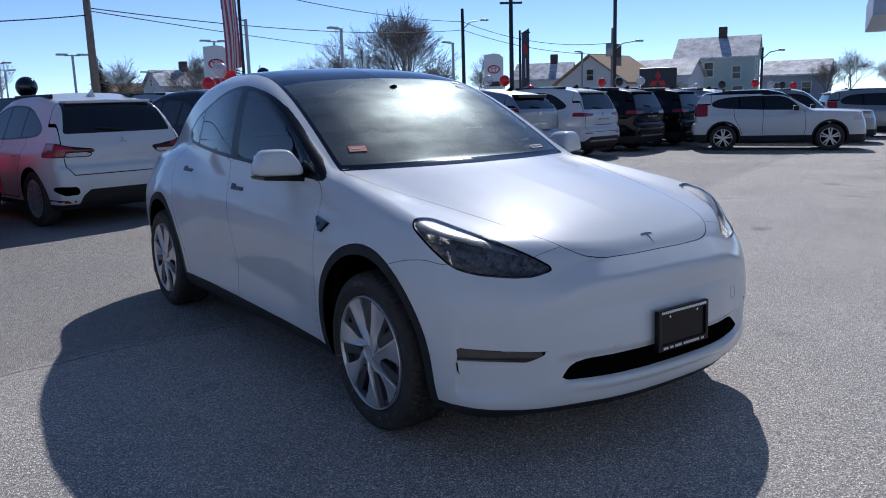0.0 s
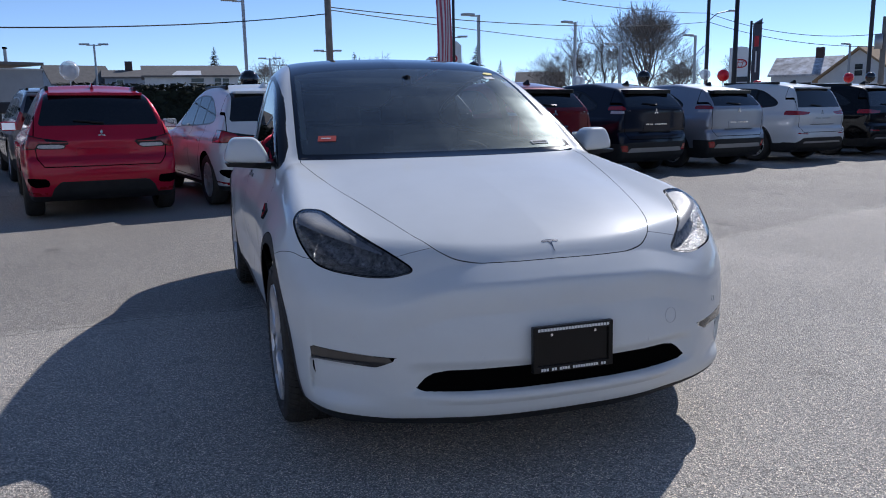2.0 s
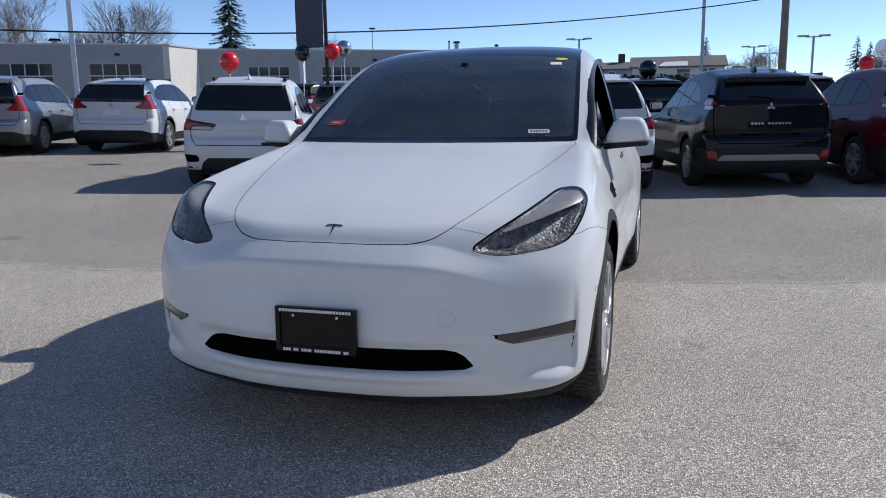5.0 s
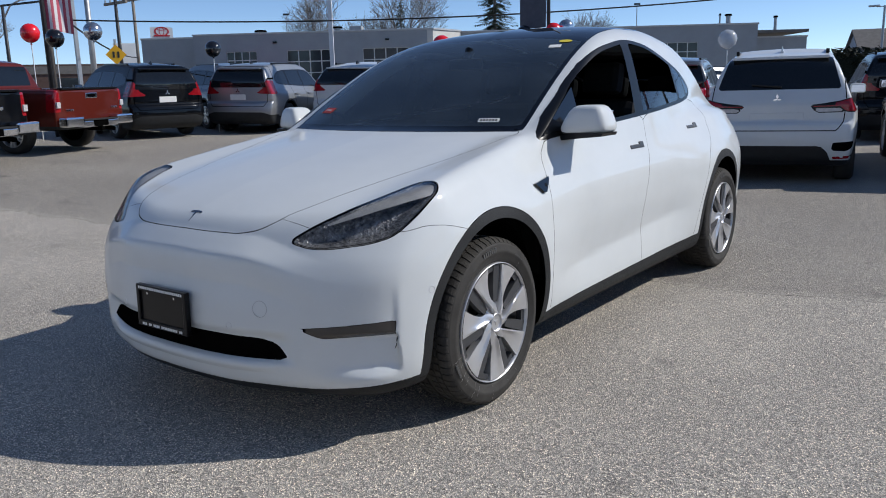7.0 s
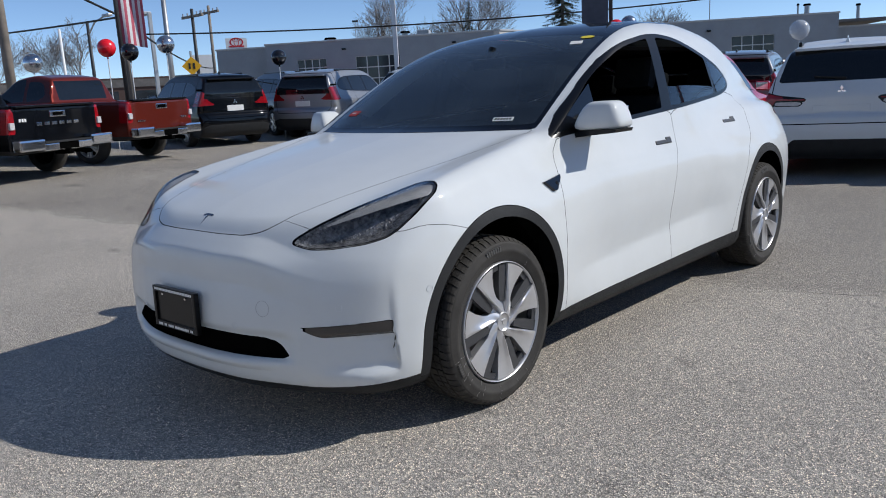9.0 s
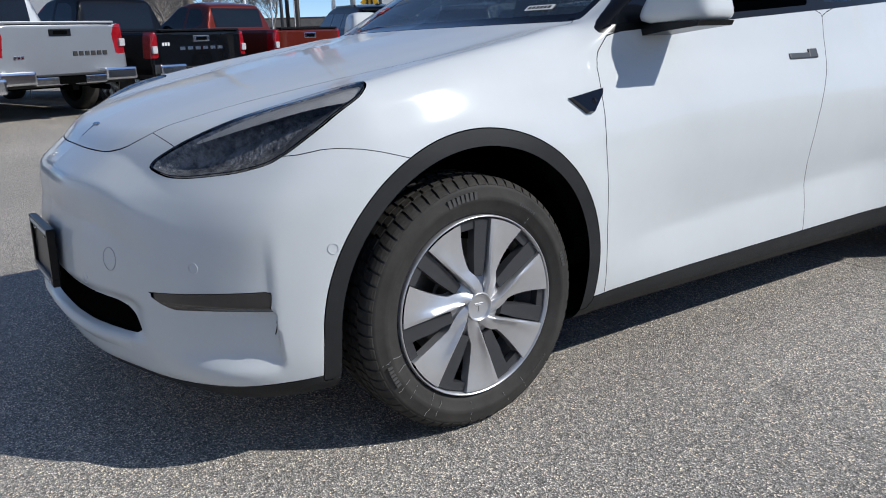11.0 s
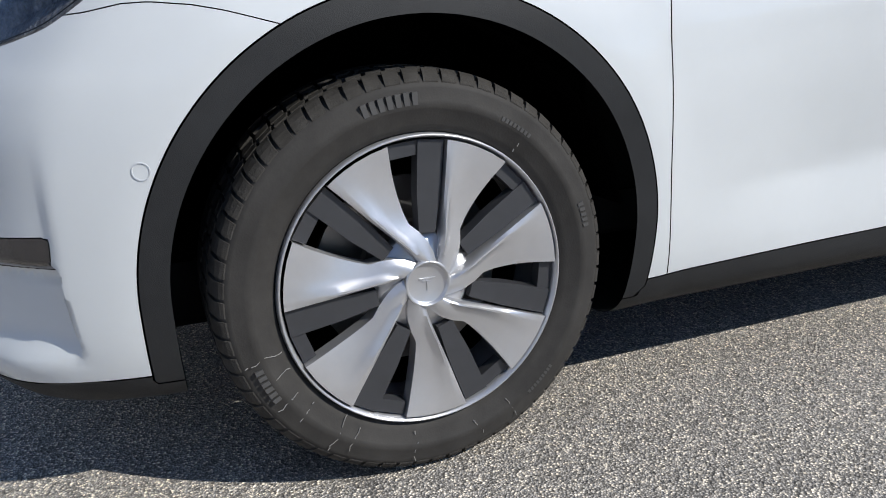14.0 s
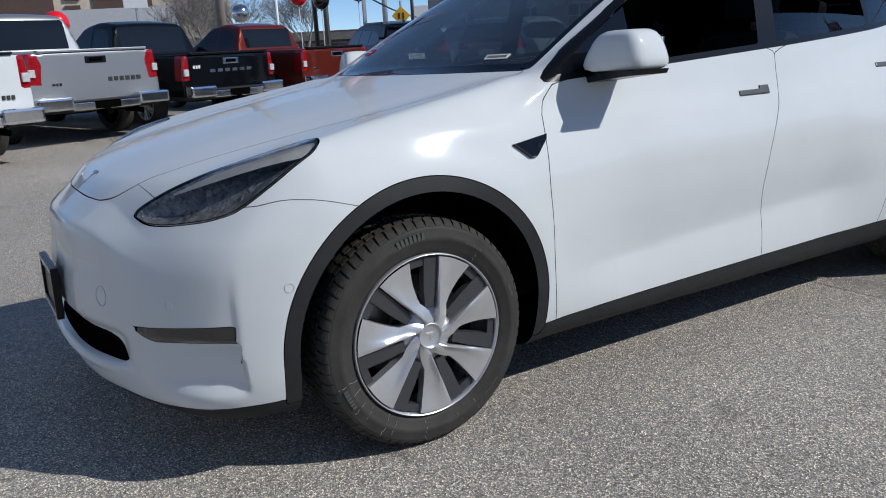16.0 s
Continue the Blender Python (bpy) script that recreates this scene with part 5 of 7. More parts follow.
def crossover(label, m, paint, style="compact", L=4.37, W=1.81, H=1.64, wb=2.67, fo=0.93, belt=1.0, hood=0.98, rake=0.27, tail=0.10, sq=0.85, r=0.345, h=0.045, clad=False, boxy=False, black_roof=False, name="crossover"):
    car = thing(name, m, label, "car", "parked cars")
    f = suv_f(L, W, H, fo, belt, hood, rake, tail, sq, boxy)
    y1, hw = L - fo, W / 2
    S = Shell(f, (-hw - .12, -fo - .12, .15), (hw + .12, y1 + .12, H + .12), h, car)
    for y in (0, wb):
        S.take("void", ring(y, r + .01, r + .045), None, keep=False)
        if clad:
            S.take("arch_trim", ring(y, r + .01, r + .095, .6), PLASTIC)
    S.take("lower_trim", lambda P: np.maximum(P[:, 2] - (0.42 if clad else 0.30), -9), PLASTIC, split=False)
    # glazing
    rearedge = y1 - (.62 if style != "sloped" else .80)
    glazed = [(0.72, belt + .03), (1.22, H - .24), (1.6, H - .14), (rearedge - .55, H - .16), (rearedge, belt + .22), (rearedge - .06, belt + .10), (1.6, belt + .05)]
    if boxy:
        glazed = [(0.66, belt + .04), (1.02, H - .25), (1.35, H - .17), (rearedge - .25, H - .19), (rearedge + .12, belt + .28), (rearedge + .06, belt + .12), (1.6, belt + .05)]
    dl = side_view(glazed, .4)
    if black_roof:
        S.take("roof_panel", lambda P: np.maximum(H - .125 - P[:, 2], 1.15 - P[:, 1]), GLOSS, split=False, label="black roof")
    bars = lambda P: np.minimum(np.abs(P[:, 1] - (1.62 + .1 * (P[:, 2] - belt))), np.abs(P[:, 1] - (rearedge - .62 + .05 * (P[:, 2] - belt)))) - .035
    win = lambda P: np.maximum(dl(P) + .022, -bars(P))
    for nm, g in (("front_window", lambda P: P[:, 1] - 1.62), ("rear_door_window", lambda P: np.maximum(1.62 - P[:, 1], P[:, 1] - rearedge + .6)), ("quarter_window", lambda P: rearedge - .6 - P[:, 1])):
        S.take(nm, lambda P, g=g: np.maximum(win(P), g(P)), GLASS_FAR)
    S.take("window_trim", dl, BLACK)
    ztop, zlow = {"compact": (H - .13, belt + .14), "sloped": (H - .20, belt + .185), "tall": (H - .16, belt + .10), "plain": (H - .16, belt + .06)}[style]
    S.take("rear_window", lambda P: np.maximum(np.maximum(P[:, 2] - ztop, zlow - P[:, 2]), np.maximum(np.abs(P[:, 0]) - (hw - .17 - .30 * (P[:, 2] - belt)), y1 - .85 - P[:, 1])), GLASS_FAR, split=False)
    S.take("windscreen", lambda P: np.maximum(np.maximum(P[:, 2] - (H - .12), hood + .11 - P[:, 2]), np.maximum(np.abs(P[:, 0]) - (hw - .16 - .28 * (P[:, 2] - belt)), P[:, 1] - 1.7)), GLASS_FAR, split=False)
    # lamps
    yl = y1 - .42
    if style == "compact":
        red = rear_view([(hw * .40, belt - .05), (hw * .75, belt - .005), (hw * 1.1, belt + .09), (hw * 1.1, belt - .13), (hw * .82, belt - .13), (hw * .78, belt - .07), (hw * .43, belt - .075)], yl)
        pale = rear_view([(hw * .42, belt - .075), (hw * .78, belt - .07), (hw * .82, belt - .13), (hw * .49, belt - .135)], yl)
        S.take("tail_lamp", lambda P: red(P) + .007, LAMP_RED)
        S.take("reversing_lamp", lambda P: pale(P) + .007, LAMP_WHITE)
        S.take("lamp_surround", lambda P, red=red, pale=pale: np.minimum(red(P), pale(P)) - .004, BLACK)
        S.take("bumper_pocket", rear_view([(hw * .68, .42), (hw * .70, .515), (hw * .95, .53), (hw * .94, .455), (hw * .86, .41)], yl), DARK)
        S.take("diffuser", rear_view([(-.3, .475), (hw * .55, .475), (hw * .64, .40), (hw * .68, .30), (hw * .7, .1), (-.3, .1)], yl), PLASTIC, split=False)
        S.take("rear_reflector", rear_view([(hw * .70, .345), (hw * .97, .36), (hw * .97, .325), (hw * .70, .312)], yl), LAMP_RED)
    elif style == "sloped":
        red = rear_view([(hw * .60, belt + .15), (hw * .80, belt + .165), (hw * .86, belt + .28), (hw * .93, belt + .30), (hw * 1.1, belt + .22), (hw * 1.1, belt + .06), (hw * .92, belt + .115), (hw * .66, belt + .125)], y1 - .52)
        pale = rear_view([(hw * .66, belt + .122), (hw * .92, belt + .112), (hw * 1.0, belt + .06), (hw * .92, belt + .05), (hw * .70, belt + .085)], y1 - .42)
        S.take("tail_lamp", lambda P: red(P) + .005, LAMP_RED)
        S.take("reversing_lamp", lambda P: pale(P) + .005, LAMP_WHITE)
        S.take("rear_reflector", rear_view([(hw * .74, .43), (hw * .78, .56), (hw * .92, .545), (hw * .88, .44)], yl), LAMP_RED)
        S.take("bumper_skid", rear_view([(-.3, .50), (hw * .70, .50), (hw * .82, .33), (hw * .76, .32), (-.3, .32)], yl), mat_skid, split=False, label="silver skid plate")
        S.take("lower_bumper", rear_view([(-.3, .60), (hw * .66, .60), (hw * .9, .58), (hw * 1.1, .58), (hw * 1.1, .1), (-.3, .1)], yl), PLASTIC, split=False)
    elif style == "tall":
        S.take("tail_lamp", rear_view([(hw * .42, belt + .0), (hw * 1.1, belt + .05), (hw * 1.1, belt - .06), (hw * .72, belt - .06), (hw * .50, belt - .045)], yl), LAMP_RED)
        S.take("rear_reflector", rear_view([(hw * .55, .64), (hw * .9, .655), (hw * .9, .62), (hw * .58, .61)], yl), LAMP_RED)
        S.take("bumper_skid", rear_view([(-.3, .46), (hw * .66, .46), (hw * .78, .38), (hw * .7, .33), (-.3, .33)], yl), mat_skid, split=False, label="silver skid plate")
        S.take("lower_bumper", rear_view([(-.3, .54), (hw * .7, .54), (hw * .9, .44), (hw * 1.1, .44), (hw * 1.1, .1), (-.3, .1)], yl), PLASTIC, split=False)
    else:
        S.take("tail_lamp", rear_view([(hw * .50, belt - .08), (hw * .68, belt + .02), (hw * .78, belt + .22), (hw * .92, belt + .22), (hw * 1.1, belt + .0), (hw * 1.1, belt - .10)], yl), LAMP_RED)
        S.take("lower_bumper", rear_view([(-.3, .52), (hw * .7, .52), (hw * .9, .46), (hw * 1.1, .46), (hw * 1.1, .1), (-.3, .1)], yl), PLASTIC, split=False)
    # doors, hatch and joints
    S.take("headlamp", lambda P: np.maximum(np.maximum(P[:, 2] - (hood - .12), hood - .25 - P[:, 2]), np.maximum(.48 - np.abs(P[:, 0]), P[:, 1] + fo - .42)), LAMP_WHITE)
    S.take("grille", lambda P: np.maximum(np.maximum(P[:, 2] - (hood - .16), .42 - P[:, 2]), np.maximum(np.abs(P[:, 0]) - .46, P[:, 1] + fo - .2)), BLACK, split=False)
    S.inner()
    S.take("tailgate", rear_view([(-.3, .655), (hw * .73, .655), (hw * .81, .76), (hw * .83, belt + .02), (hw * .76, H - .10), (-.3, H - .10)], y1 - .5), paint, split=False, gap=.012)
    S.take("front_door", side_view([(.66, .34), (.60, .60), (.64, belt + .02), (1.64, belt + .08), (1.66, .34)], .45, 0), paint, gap=.010)
    S.take("rear_door", side_view([(1.66, .34), (1.64, belt + .08), (wb - .26, belt + .10), (wb - .28, belt - .15), (wb - .42, .62), (wb - .52, .34)], .45, 0), paint, gap=.010)
    S.take("body", lambda P: P[:, 1] - 99, paint, split=False)
    part("underbody", box(-hw + .25, hw - .25, -fo + .3, y1 - .35, .22, .62), DARK, car)
    # small parts of the tail
    zp = belt - (.20 if style == "compact" else .17)
    yb = S.rear_y(0, zp, y1)
    if style == "plain":
        part("plate_panel", box(-.20, .20, yb - .01, yb + .012, zp - .06, zp + .07, .006), PAPER, car)
    else:
        part("plate_recess", box(-.30, .30, yb - .04, yb + .003, zp - .075, zp + .065, .004), paint, car)
        part("recess_lip", box(-.40, .40, yb - .02, yb + .016, zp - .10, zp - .088, .004), BLACK, car)
        if style == "compact":
            for k in (-1, 0, 1):
                part("plate_bolt", tube((k * .085, yb, zp - .02), (k * .085, yb + .006, zp - .02), .008, .008, 8), INK, car)
    zem = belt + {"compact": .03, "sloped": .09}.get(style, -.02)
    bm = bmesh.new()
    for k in range(3):
        q = Matrix.Translation((0, S.rear_y(0, zem, y1) + .002, zem)) @ Matrix.Rotation(k * 2 * math.pi / 3, 4, "Y")
        vs = [bm.verts.new(q @ Vector(c)) for c in ((0, .006, 0), (.018, .006, .030), (0, .006, .060), (-.018, .006, .030))]
        bm.faces.new(vs)
        ws_ = [bm.verts.new(v.co - Vector((0, .012, 0))) for v in vs]
        for i in range(4):
            bm.faces.new((vs[i], vs[(i + 1) % 4], ws_[(i + 1) % 4], ws_[i]))
    part("emblem", bm, CHROME, car, "chrome badge")
    if style in ("sloped", "tall"):
        bm = bmesh.new()
        for k in range(12):
            if k != 7:
                xx = -.27 + k * .045
                yy = S.rear_y(xx, belt - .115 - .02, y1)
                add_box(bm, xx, xx + .03, yy - .004, yy + .014, belt - .145, belt - .118)
        tagged(part("badge", bm, CHROME, car, "row of small chrome letter bars"), kind="stuff")
    zw = zlow + .03
    part("rear_wiper", tube((-.04, S.rear_y(0, zw, y1) + .02, zw), (.30, S.rear_y(.30, zw + .03, y1) + .02, zw + .03), .014, .009, 6), BLACK, car)
    bm = bmesh.new()
    vs = [bm.verts.new(c) for c in ((-.03, y1 - 1.0, H - .07), (.03, y1 - 1.0, H - .07), (.03, y1 - .78, H - .09), (-.03, y1 - .78, H - .09), (0, y1 - .80, H + .025), (0, y1 - .84, H + .03))]
    for q in ((0, 1, 5), (1, 2, 4, 5), (2, 3, 4), (3, 0, 5, 4)):
        bm.faces.new([vs[i] for i in q])
    part("roof_aerial", bm, BLACK if style != "compact" else paint, car)
    zs = ztop - .01
    yy = S.rear_y(0, zs + .02, y1)
    part("spoiler", box(-hw + .36, hw - .36, yy - .12, yy + .08, zs + .0, zs + (.035 if style != "sloped" else .07), .012), paint if style != "sloped" else BLACK, car)
    for s in (1, -1):
        e = new("door_mirror")
        e.parent = car
        e.location = (s * (hw + .06), .86, belt + .09)
        part("mirror_cap", box(-.10, .10, -.07, .07, -.065, .065, .03), paint if not clad else BLACK, e)
        part("mirror_glass", box(-.085, .085, .068, .074, -.05, .05), mat_mirror, e)
        for y in (1.5, wb - .42):
            xs = hw - .028
            part("door_handle", box(min(s * xs, s * (xs + .04)), max(s * xs, s * (xs + .04)), y - .09, y + .09, belt - .135, belt - .105, .008), paint, car)
        if style in ("tall", "plain", "compact"):
            part("roof_rail", box(min(s * (hw - .40), s * (hw - .36)), max(s * (hw - .40), s * (hw - .36)), 1.5, y1 - .8, H - .075, H - .02, .01), BLACK, car)
        for y in (0, wb):
            wheel(car, s * (hw - .12), y, r)
    return car


def pickup_f(L, W, H, wb, fo, rail, hood):
    y0, y1 = -fo, L - fo
    yb = wb - 0.78
    side = curve(0.2, 0.10, 0.4, 0.03, 0.7, 0.0, 0.95, 0.012, rail, 0.045, rail + 0.2, 0.12)
    top = curve(y0, hood - .12, y0 + .3, hood - .03, 0.6, hood + .03, 1.1, rail, y1, rail)
    roof = curve(-1.5, hood - 1.0, 0.2, hood - .06, 0.55, hood + .06, 1.05, H - .28, 1.35, H - .06, 1.8, H, yb - .45, H - .02, yb - .2, H - .07, yb - .06, rail + .05, yb + .3, rail - 1.2)
    gl = curve(rail - .1, W / 2 - .06, rail + .1, W / 2 - .12, H - .15, W / 2 - .25, H, W / 2 - .33, H + .2, W / 2 - .5)

    def f(x, y, z):
        a = np.abs(x)
        s = a - (W / 2 - side(z))
        fr = y0 + .3 * np.clip(a / (W / 2), 0, 1) ** 4 - y
        re = y - (y1 - .03 * (a / (W / 2)) ** 4)
        low = smax(smax(smax(s, fr, .06), re, .04), smax(z - top(y), .45 - z, .03), .04)
        bed = np.maximum(np.maximum(a - (W / 2 - .11), yb - y), np.maximum(y - (y1 - .075), .80 - z))
        low = np.maximum(low, -bed)
        gr = smax(smax(a - gl(z), (z - roof(y) + .05 * a * a) * .8, .06), smax(rail - .3 - z, y - yb + .02, .03), .03)
        return smin(low, gr, .015)
    return f


def pickup(label, m, paint, L=5.4, W=1.89, H=1.79, wb=3.24, fo=.95, rail=1.17, hood=1.12, r=.385, lamp="plain", badge=()):
    car = thing("pickup_truck", m, label, "pickup truck", "parked pickup trucks")
    f = pickup_f(L, W, H, wb, fo, rail, hood)
    y1, hw = L - fo, W / 2
    yb = wb - .78
    S = Shell(f, (-hw - .1, -fo - .1, .36), (hw + .1, y1 + .1, H + .1), .045, car)
    for y in (0, wb):
        S.take("void", ring(y, r + .02, r + .06), None, keep=False)
    S.take("rear_window", lambda P: np.maximum(np.maximum(P[:, 2] - (H - .13), rail + .05 - P[:, 2]), np.maximum(np.abs(P[:, 0]) - (hw - .30), np.maximum(yb - .5 - P[:, 1], P[:, 1] - yb - .1))), GLASS_FAR, split=False)
    dl = side_view([(.8, rail + .02), (1.2, H - .2), (1.5, H - .13), (yb - .35, H - .13), (yb - .22, rail + .05)], .4)
    S.take("side_window", lambda P: np.maximum(dl(P), -(np.abs(P[:, 1] - 1.65) - .04)), GLASS_FAR)
    S.take("windscreen", lambda P: np.maximum(np.maximum(P[:, 2] - (H - .08), hood + .09 - P[:, 2]), np.maximum(np.abs(P[:, 0]) - (hw - .22), P[:, 1] - 1.6)), GLASS_FAR, split=False)
    lp = {"plain": [(hw * .865, rail - .01), (hw * 1.1, rail - .01), (hw * 1.1, rail - .40), (hw * .865, rail - .40)], "curl": [(hw * .84, rail - .02), (hw * 1.1, rail - .0), (hw * 1.1, rail - .42), (hw * .82, rail - .44), (hw * .78, rail - .16)]}[lamp]
    lamps = S.take("tail_lamp", rear_view(lp, y1 - .22), LAMP_RED)
    for o, s in zip(lamps, (1, -1)):
        xs = s * hw * .93
        part("reversing_lamp", box(xs - .045, xs + .045, y1 - .03, y1 + .012, rail - .33, rail - .22, .012), LAMP_WHITE, o)
    tg = poly_sdf([(-hw * .82, rail + .2), (-hw * .82, .62), (hw * .82, .62), (hw * .82, rail + .2)], 0)
    S.take("tailgate_joint", lambda P: np.maximum(np.abs(tg(P[:, 0], P[:, 2])) - .007, y1 - .12 - P[:, 1]), DARK, split=False)
    gate = S.take("tailgate", lambda P: np.maximum(tg(P[:, 0], P[:, 2]), y1 - .09 - P[:, 1]), paint, split=False)[0]
    S.take("lower_body", lambda P: P[:, 2] - .52, PLASTIC, split=False)
    S.take("body", lambda P: P[:, 1] - 99, paint, split=False)
    part("tailgate_cap", box(-hw * .82, hw * .82, y1 - .09, y1 + .015, rail - .005, rail + .03, .01), BLACK if lamp == "plain" else paint, gate)
    h = part("gate_handle", box(-.16, .16, y1 - .01, y1 + .014, rail - .17, rail - .07, .012), CHROME if lamp == "plain" else BLACK, gate)
    part("gate_latch", box(-.10, .10, y1 + .012, y1 + .022, rail - .145, rail - .095, .006), DARK, h)
    for x0, n, st, hh, z, mt in badge:
        bm = bmesh.new()
        for k in range(n):
            a, b = x0 + k * st, x0 + k * st + st * .68
            add_box(bm, min(a, b), max(a, b), y1 - .004, y1 + .01, z, z + hh, .003)
        tagged(part("badge", bm, mt, gate, "row of small letter bars"), kind="stuff")
    part("chassis", box(-hw + .3, hw - .3, -fo + .4, y1 - .2, .42, .62), DARK, car)
    bm = bmesh.new()
    for sx in (-1, 1):
        add_box(bm, min(sx * hw * .50, sx * hw * 1.0), max(sx * hw * .50, sx * hw * 1.0), y1 + .02, y1 + .20, .50, .68, .035)
    add_box(bm, -hw * .52, hw * .52, y1 + .02, y1 + .18, .48, .60, .02)
    bump = part("rear_bumper", bm, CHROME, car, "chrome step bumper")
    part("bumper_step", box(-hw * .5, hw * .5, y1 + .02, y1 + .2, .60, .625, .008), PLASTIC, bump)
    part("plate_recess", box(-.20, .20, y1 + .165, y1 + .184, .49, .60, .004), DARK, bump)
    part("tow_hitch", box(-.05, .05, y1 - .1, y1 + .22, .40, .48, .01), DARK, car)
    part("exhaust", tube((-hw * .55, y1 - .3, .42), (-hw * .62, y1 + .02, .40), .04, .04, 14), DARK, car)
    for s in (1, -1):
        part("door_mirror", box(min(s * hw, s * (hw + .22)), max(s * hw, s * (hw + .22)), .78, .92, rail + .02, rail + .22, .03), BLACK, car)
        for y in (0, wb):
            wheel(car, s * (hw - .13), y, r, .125, 6)
    return car


def spot(rr, turn, W=1.81, wb=2.67):
    """The pose of a car whose right rear tyre stands at rr, its nose turned by so many degrees left of +y; it leans with the ground."""
    rz = radians(180 + turn)
    back = Vector((-W / 2 + .12, wb, 0))
    R = Matrix.Rotation(rz, 3, "Z")
    p = Vector((*rr, 0)) - R @ back
    q = p + R @ Vector((0, wb, 0))
    s = p + R @ Vector((0.8, 0, 0))
    t = p - R @ Vector((0.8, 0, 0))
    z0, z1 = ground_z(p.x, p.y), ground_z(q.x, q.y)
    roll = math.atan2(ground_z(t.x, t.y) - ground_z(s.x, s.y), 1.6)
    return Matrix.Translation((p.x, p.y, z0)) @ Matrix.Rotation(rz, 4, "Z") @ Matrix.Rotation(math.atan2(z1 - z0, wb), 4, "X") @ Matrix.Rotation(roll, 4, "Y")


mat_skid = mat("silver_skid_plastic", (0.34, 0.35, 0.36), rough=0.45, metal=0.5, var=0.1)
SILVER = paint_mat("silver_lacquer", (0.33, 0.34, 0.355), metal=0.6)
RED = paint_mat("red_lacquer", (0.46, 0.009, 0.036), metal=0.2)
DEEPRED = paint_mat("deep_red_lacquer", (0.13, 0.005, 0.010), metal=0.3, coat=.7)
BLACKP = paint_mat("black_lacquer", (0.003, 0.0035, 0.005), coat=.55)
NAVY = paint_mat("dark_blue_lacquer", (0.006, 0.009, 0.02), metal=0.3, coat=.6)
GREY = paint_mat("grey_lacquer", (0.16, 0.165, 0.175), metal=0.6)
ORANGE = paint_mat("burnt_orange_lacquer", (0.12, 0.017, 0.010), metal=0.3)
TEAL = paint_mat("pale_blue_grey_lacquer", (0.34, 0.36, 0.40), metal=0.6)

crossover("white compact crossover parked in the front row, rear facing out", spot((-4.34, 7.75), 21), WHITE)
crossover("red compact crossover parked in the front row", spot((-1.55, 8.14), 11), RED)
crossover("white compact crossover parked beside a red one", spot((.68, 8.45), 12), WHITE)
SLOPE = dict(style="sloped", L=4.54, W=1.81, H=1.68, wb=2.67, belt=1.05, rake=.42, tail=.08, clad=True)
TALL = dict(style="tall", L=4.71, W=1.88, H=1.75, wb=2.7, belt=1.08, hood=1.07, rake=.25, clad=True, r=.36)
ROW = [(2.92, 9.31, BLACKP, "black", SLOPE), (5.25, 9.90, DEEPRED, "deep red", SLOPE), (7.55, 10.45, NAVY, "dark blue", SLOPE), (9.80, 11.0, TEAL, "silver", SLOPE),
       (12.6, 11.9, WHITE, "white", TALL), (15.5, 12.8, BLACKP, "black", TALL), (18.2, 13.4, BLACKP, "black", TALL), (20.7, 13.9, SILVER, "silver", TALL)]
for x_, y_, pt, lb, st in ROW:
    crossover(lb + (" crossover with sloping tail parked in the row" if st is SLOPE else " tall crossover parked in the row"), spot((x_, y_), 13.5, st["W"], st["wb"]), pt, **st)
PLAIN = dict(boxy=True, style="plain", L=4.6, W=1.85, H=1.69, wb=2.66, belt=1.04, hood=1.0, clad=True, r=.355)
crossover("white crossover with black cladding parked side-on", Matrix.Translation((17.91 + .62, 8.22 + .46, -.165)) @ Matrix.Rotation(radians(36), 4, "Z"), WHITE, **{**PLAIN, "L": 4.4, "W": 1.82, "H": 1.64, "wb": 2.64, "hood": 1.04, "black_roof": True})
crossover("silver crossover parked nose-in behind a white one", Matrix.Translation((21.9, 10.0, -.2)) @ Matrix.Rotation(radians(30), 4, "Z"), SILVER, **PLAIN)
crossover("grey crossover parked in the second row", spot((-6.44, 16.2), 22), GREY, **PLAIN)
crossover("white crossover with bronze tint glass parked in the second row", spot((-10.5, 12.94), 17, 1.91, 2.82), WHITE, **{**PLAIN, "L": 4.85, "W": 1.91, "wb": 2.82, "belt": 1.08, "boxy": False, "rake": .40})
crossover("silver crossover parked in the second row", spot((-12.46, 11.16), 22, 1.85, 2.66), SILVER, **PLAIN)
crossover("black crossover parked near the road", spot((-13.96, 9.26), 80, 1.85, 2.69), BLACKP, **PLAIN)
crossover("grey crossover with tall red lamps parked near the road", spot((-14.6, 12.3), 76, 1.85, 2.66), GREY, **PLAIN)
crossover("black crossover parked behind a red one", spot((1.2, 15.5), 14), BLACKP, **PLAIN)
crossover("dark crossover parked behind the front row", spot((-2.6, 13.2), 14), GREY, **PLAIN)
crossover("white crossover parked behind the front row", spot((4.2, 16.0), 14), SILVER, **TALL)
crossover("silver car facing the lot, far back", Matrix.Translation((-10.2, 31.0, ground_z(-10.2, 31))) @ Matrix.Rotation(radians(-20), 4, "Z"), SILVER, **{**PLAIN, "H": 1.5})
crossover("dark grey car facing the lot, far back", Matrix.Translation((-15.0, 20.5, ground_z(-15, 20.5))) @ Matrix.Rotation(radians(-30), 4, "Z"), GREY, **{**PLAIN, "H": 1.5})
crossover("black car parked by the grey building", Matrix.Translation((-8.6, 21.5, ground_z(-8.6, 21.5))) @ Matrix.Rotation(radians(160), 4, "Z"), BLACKP, **PLAIN)
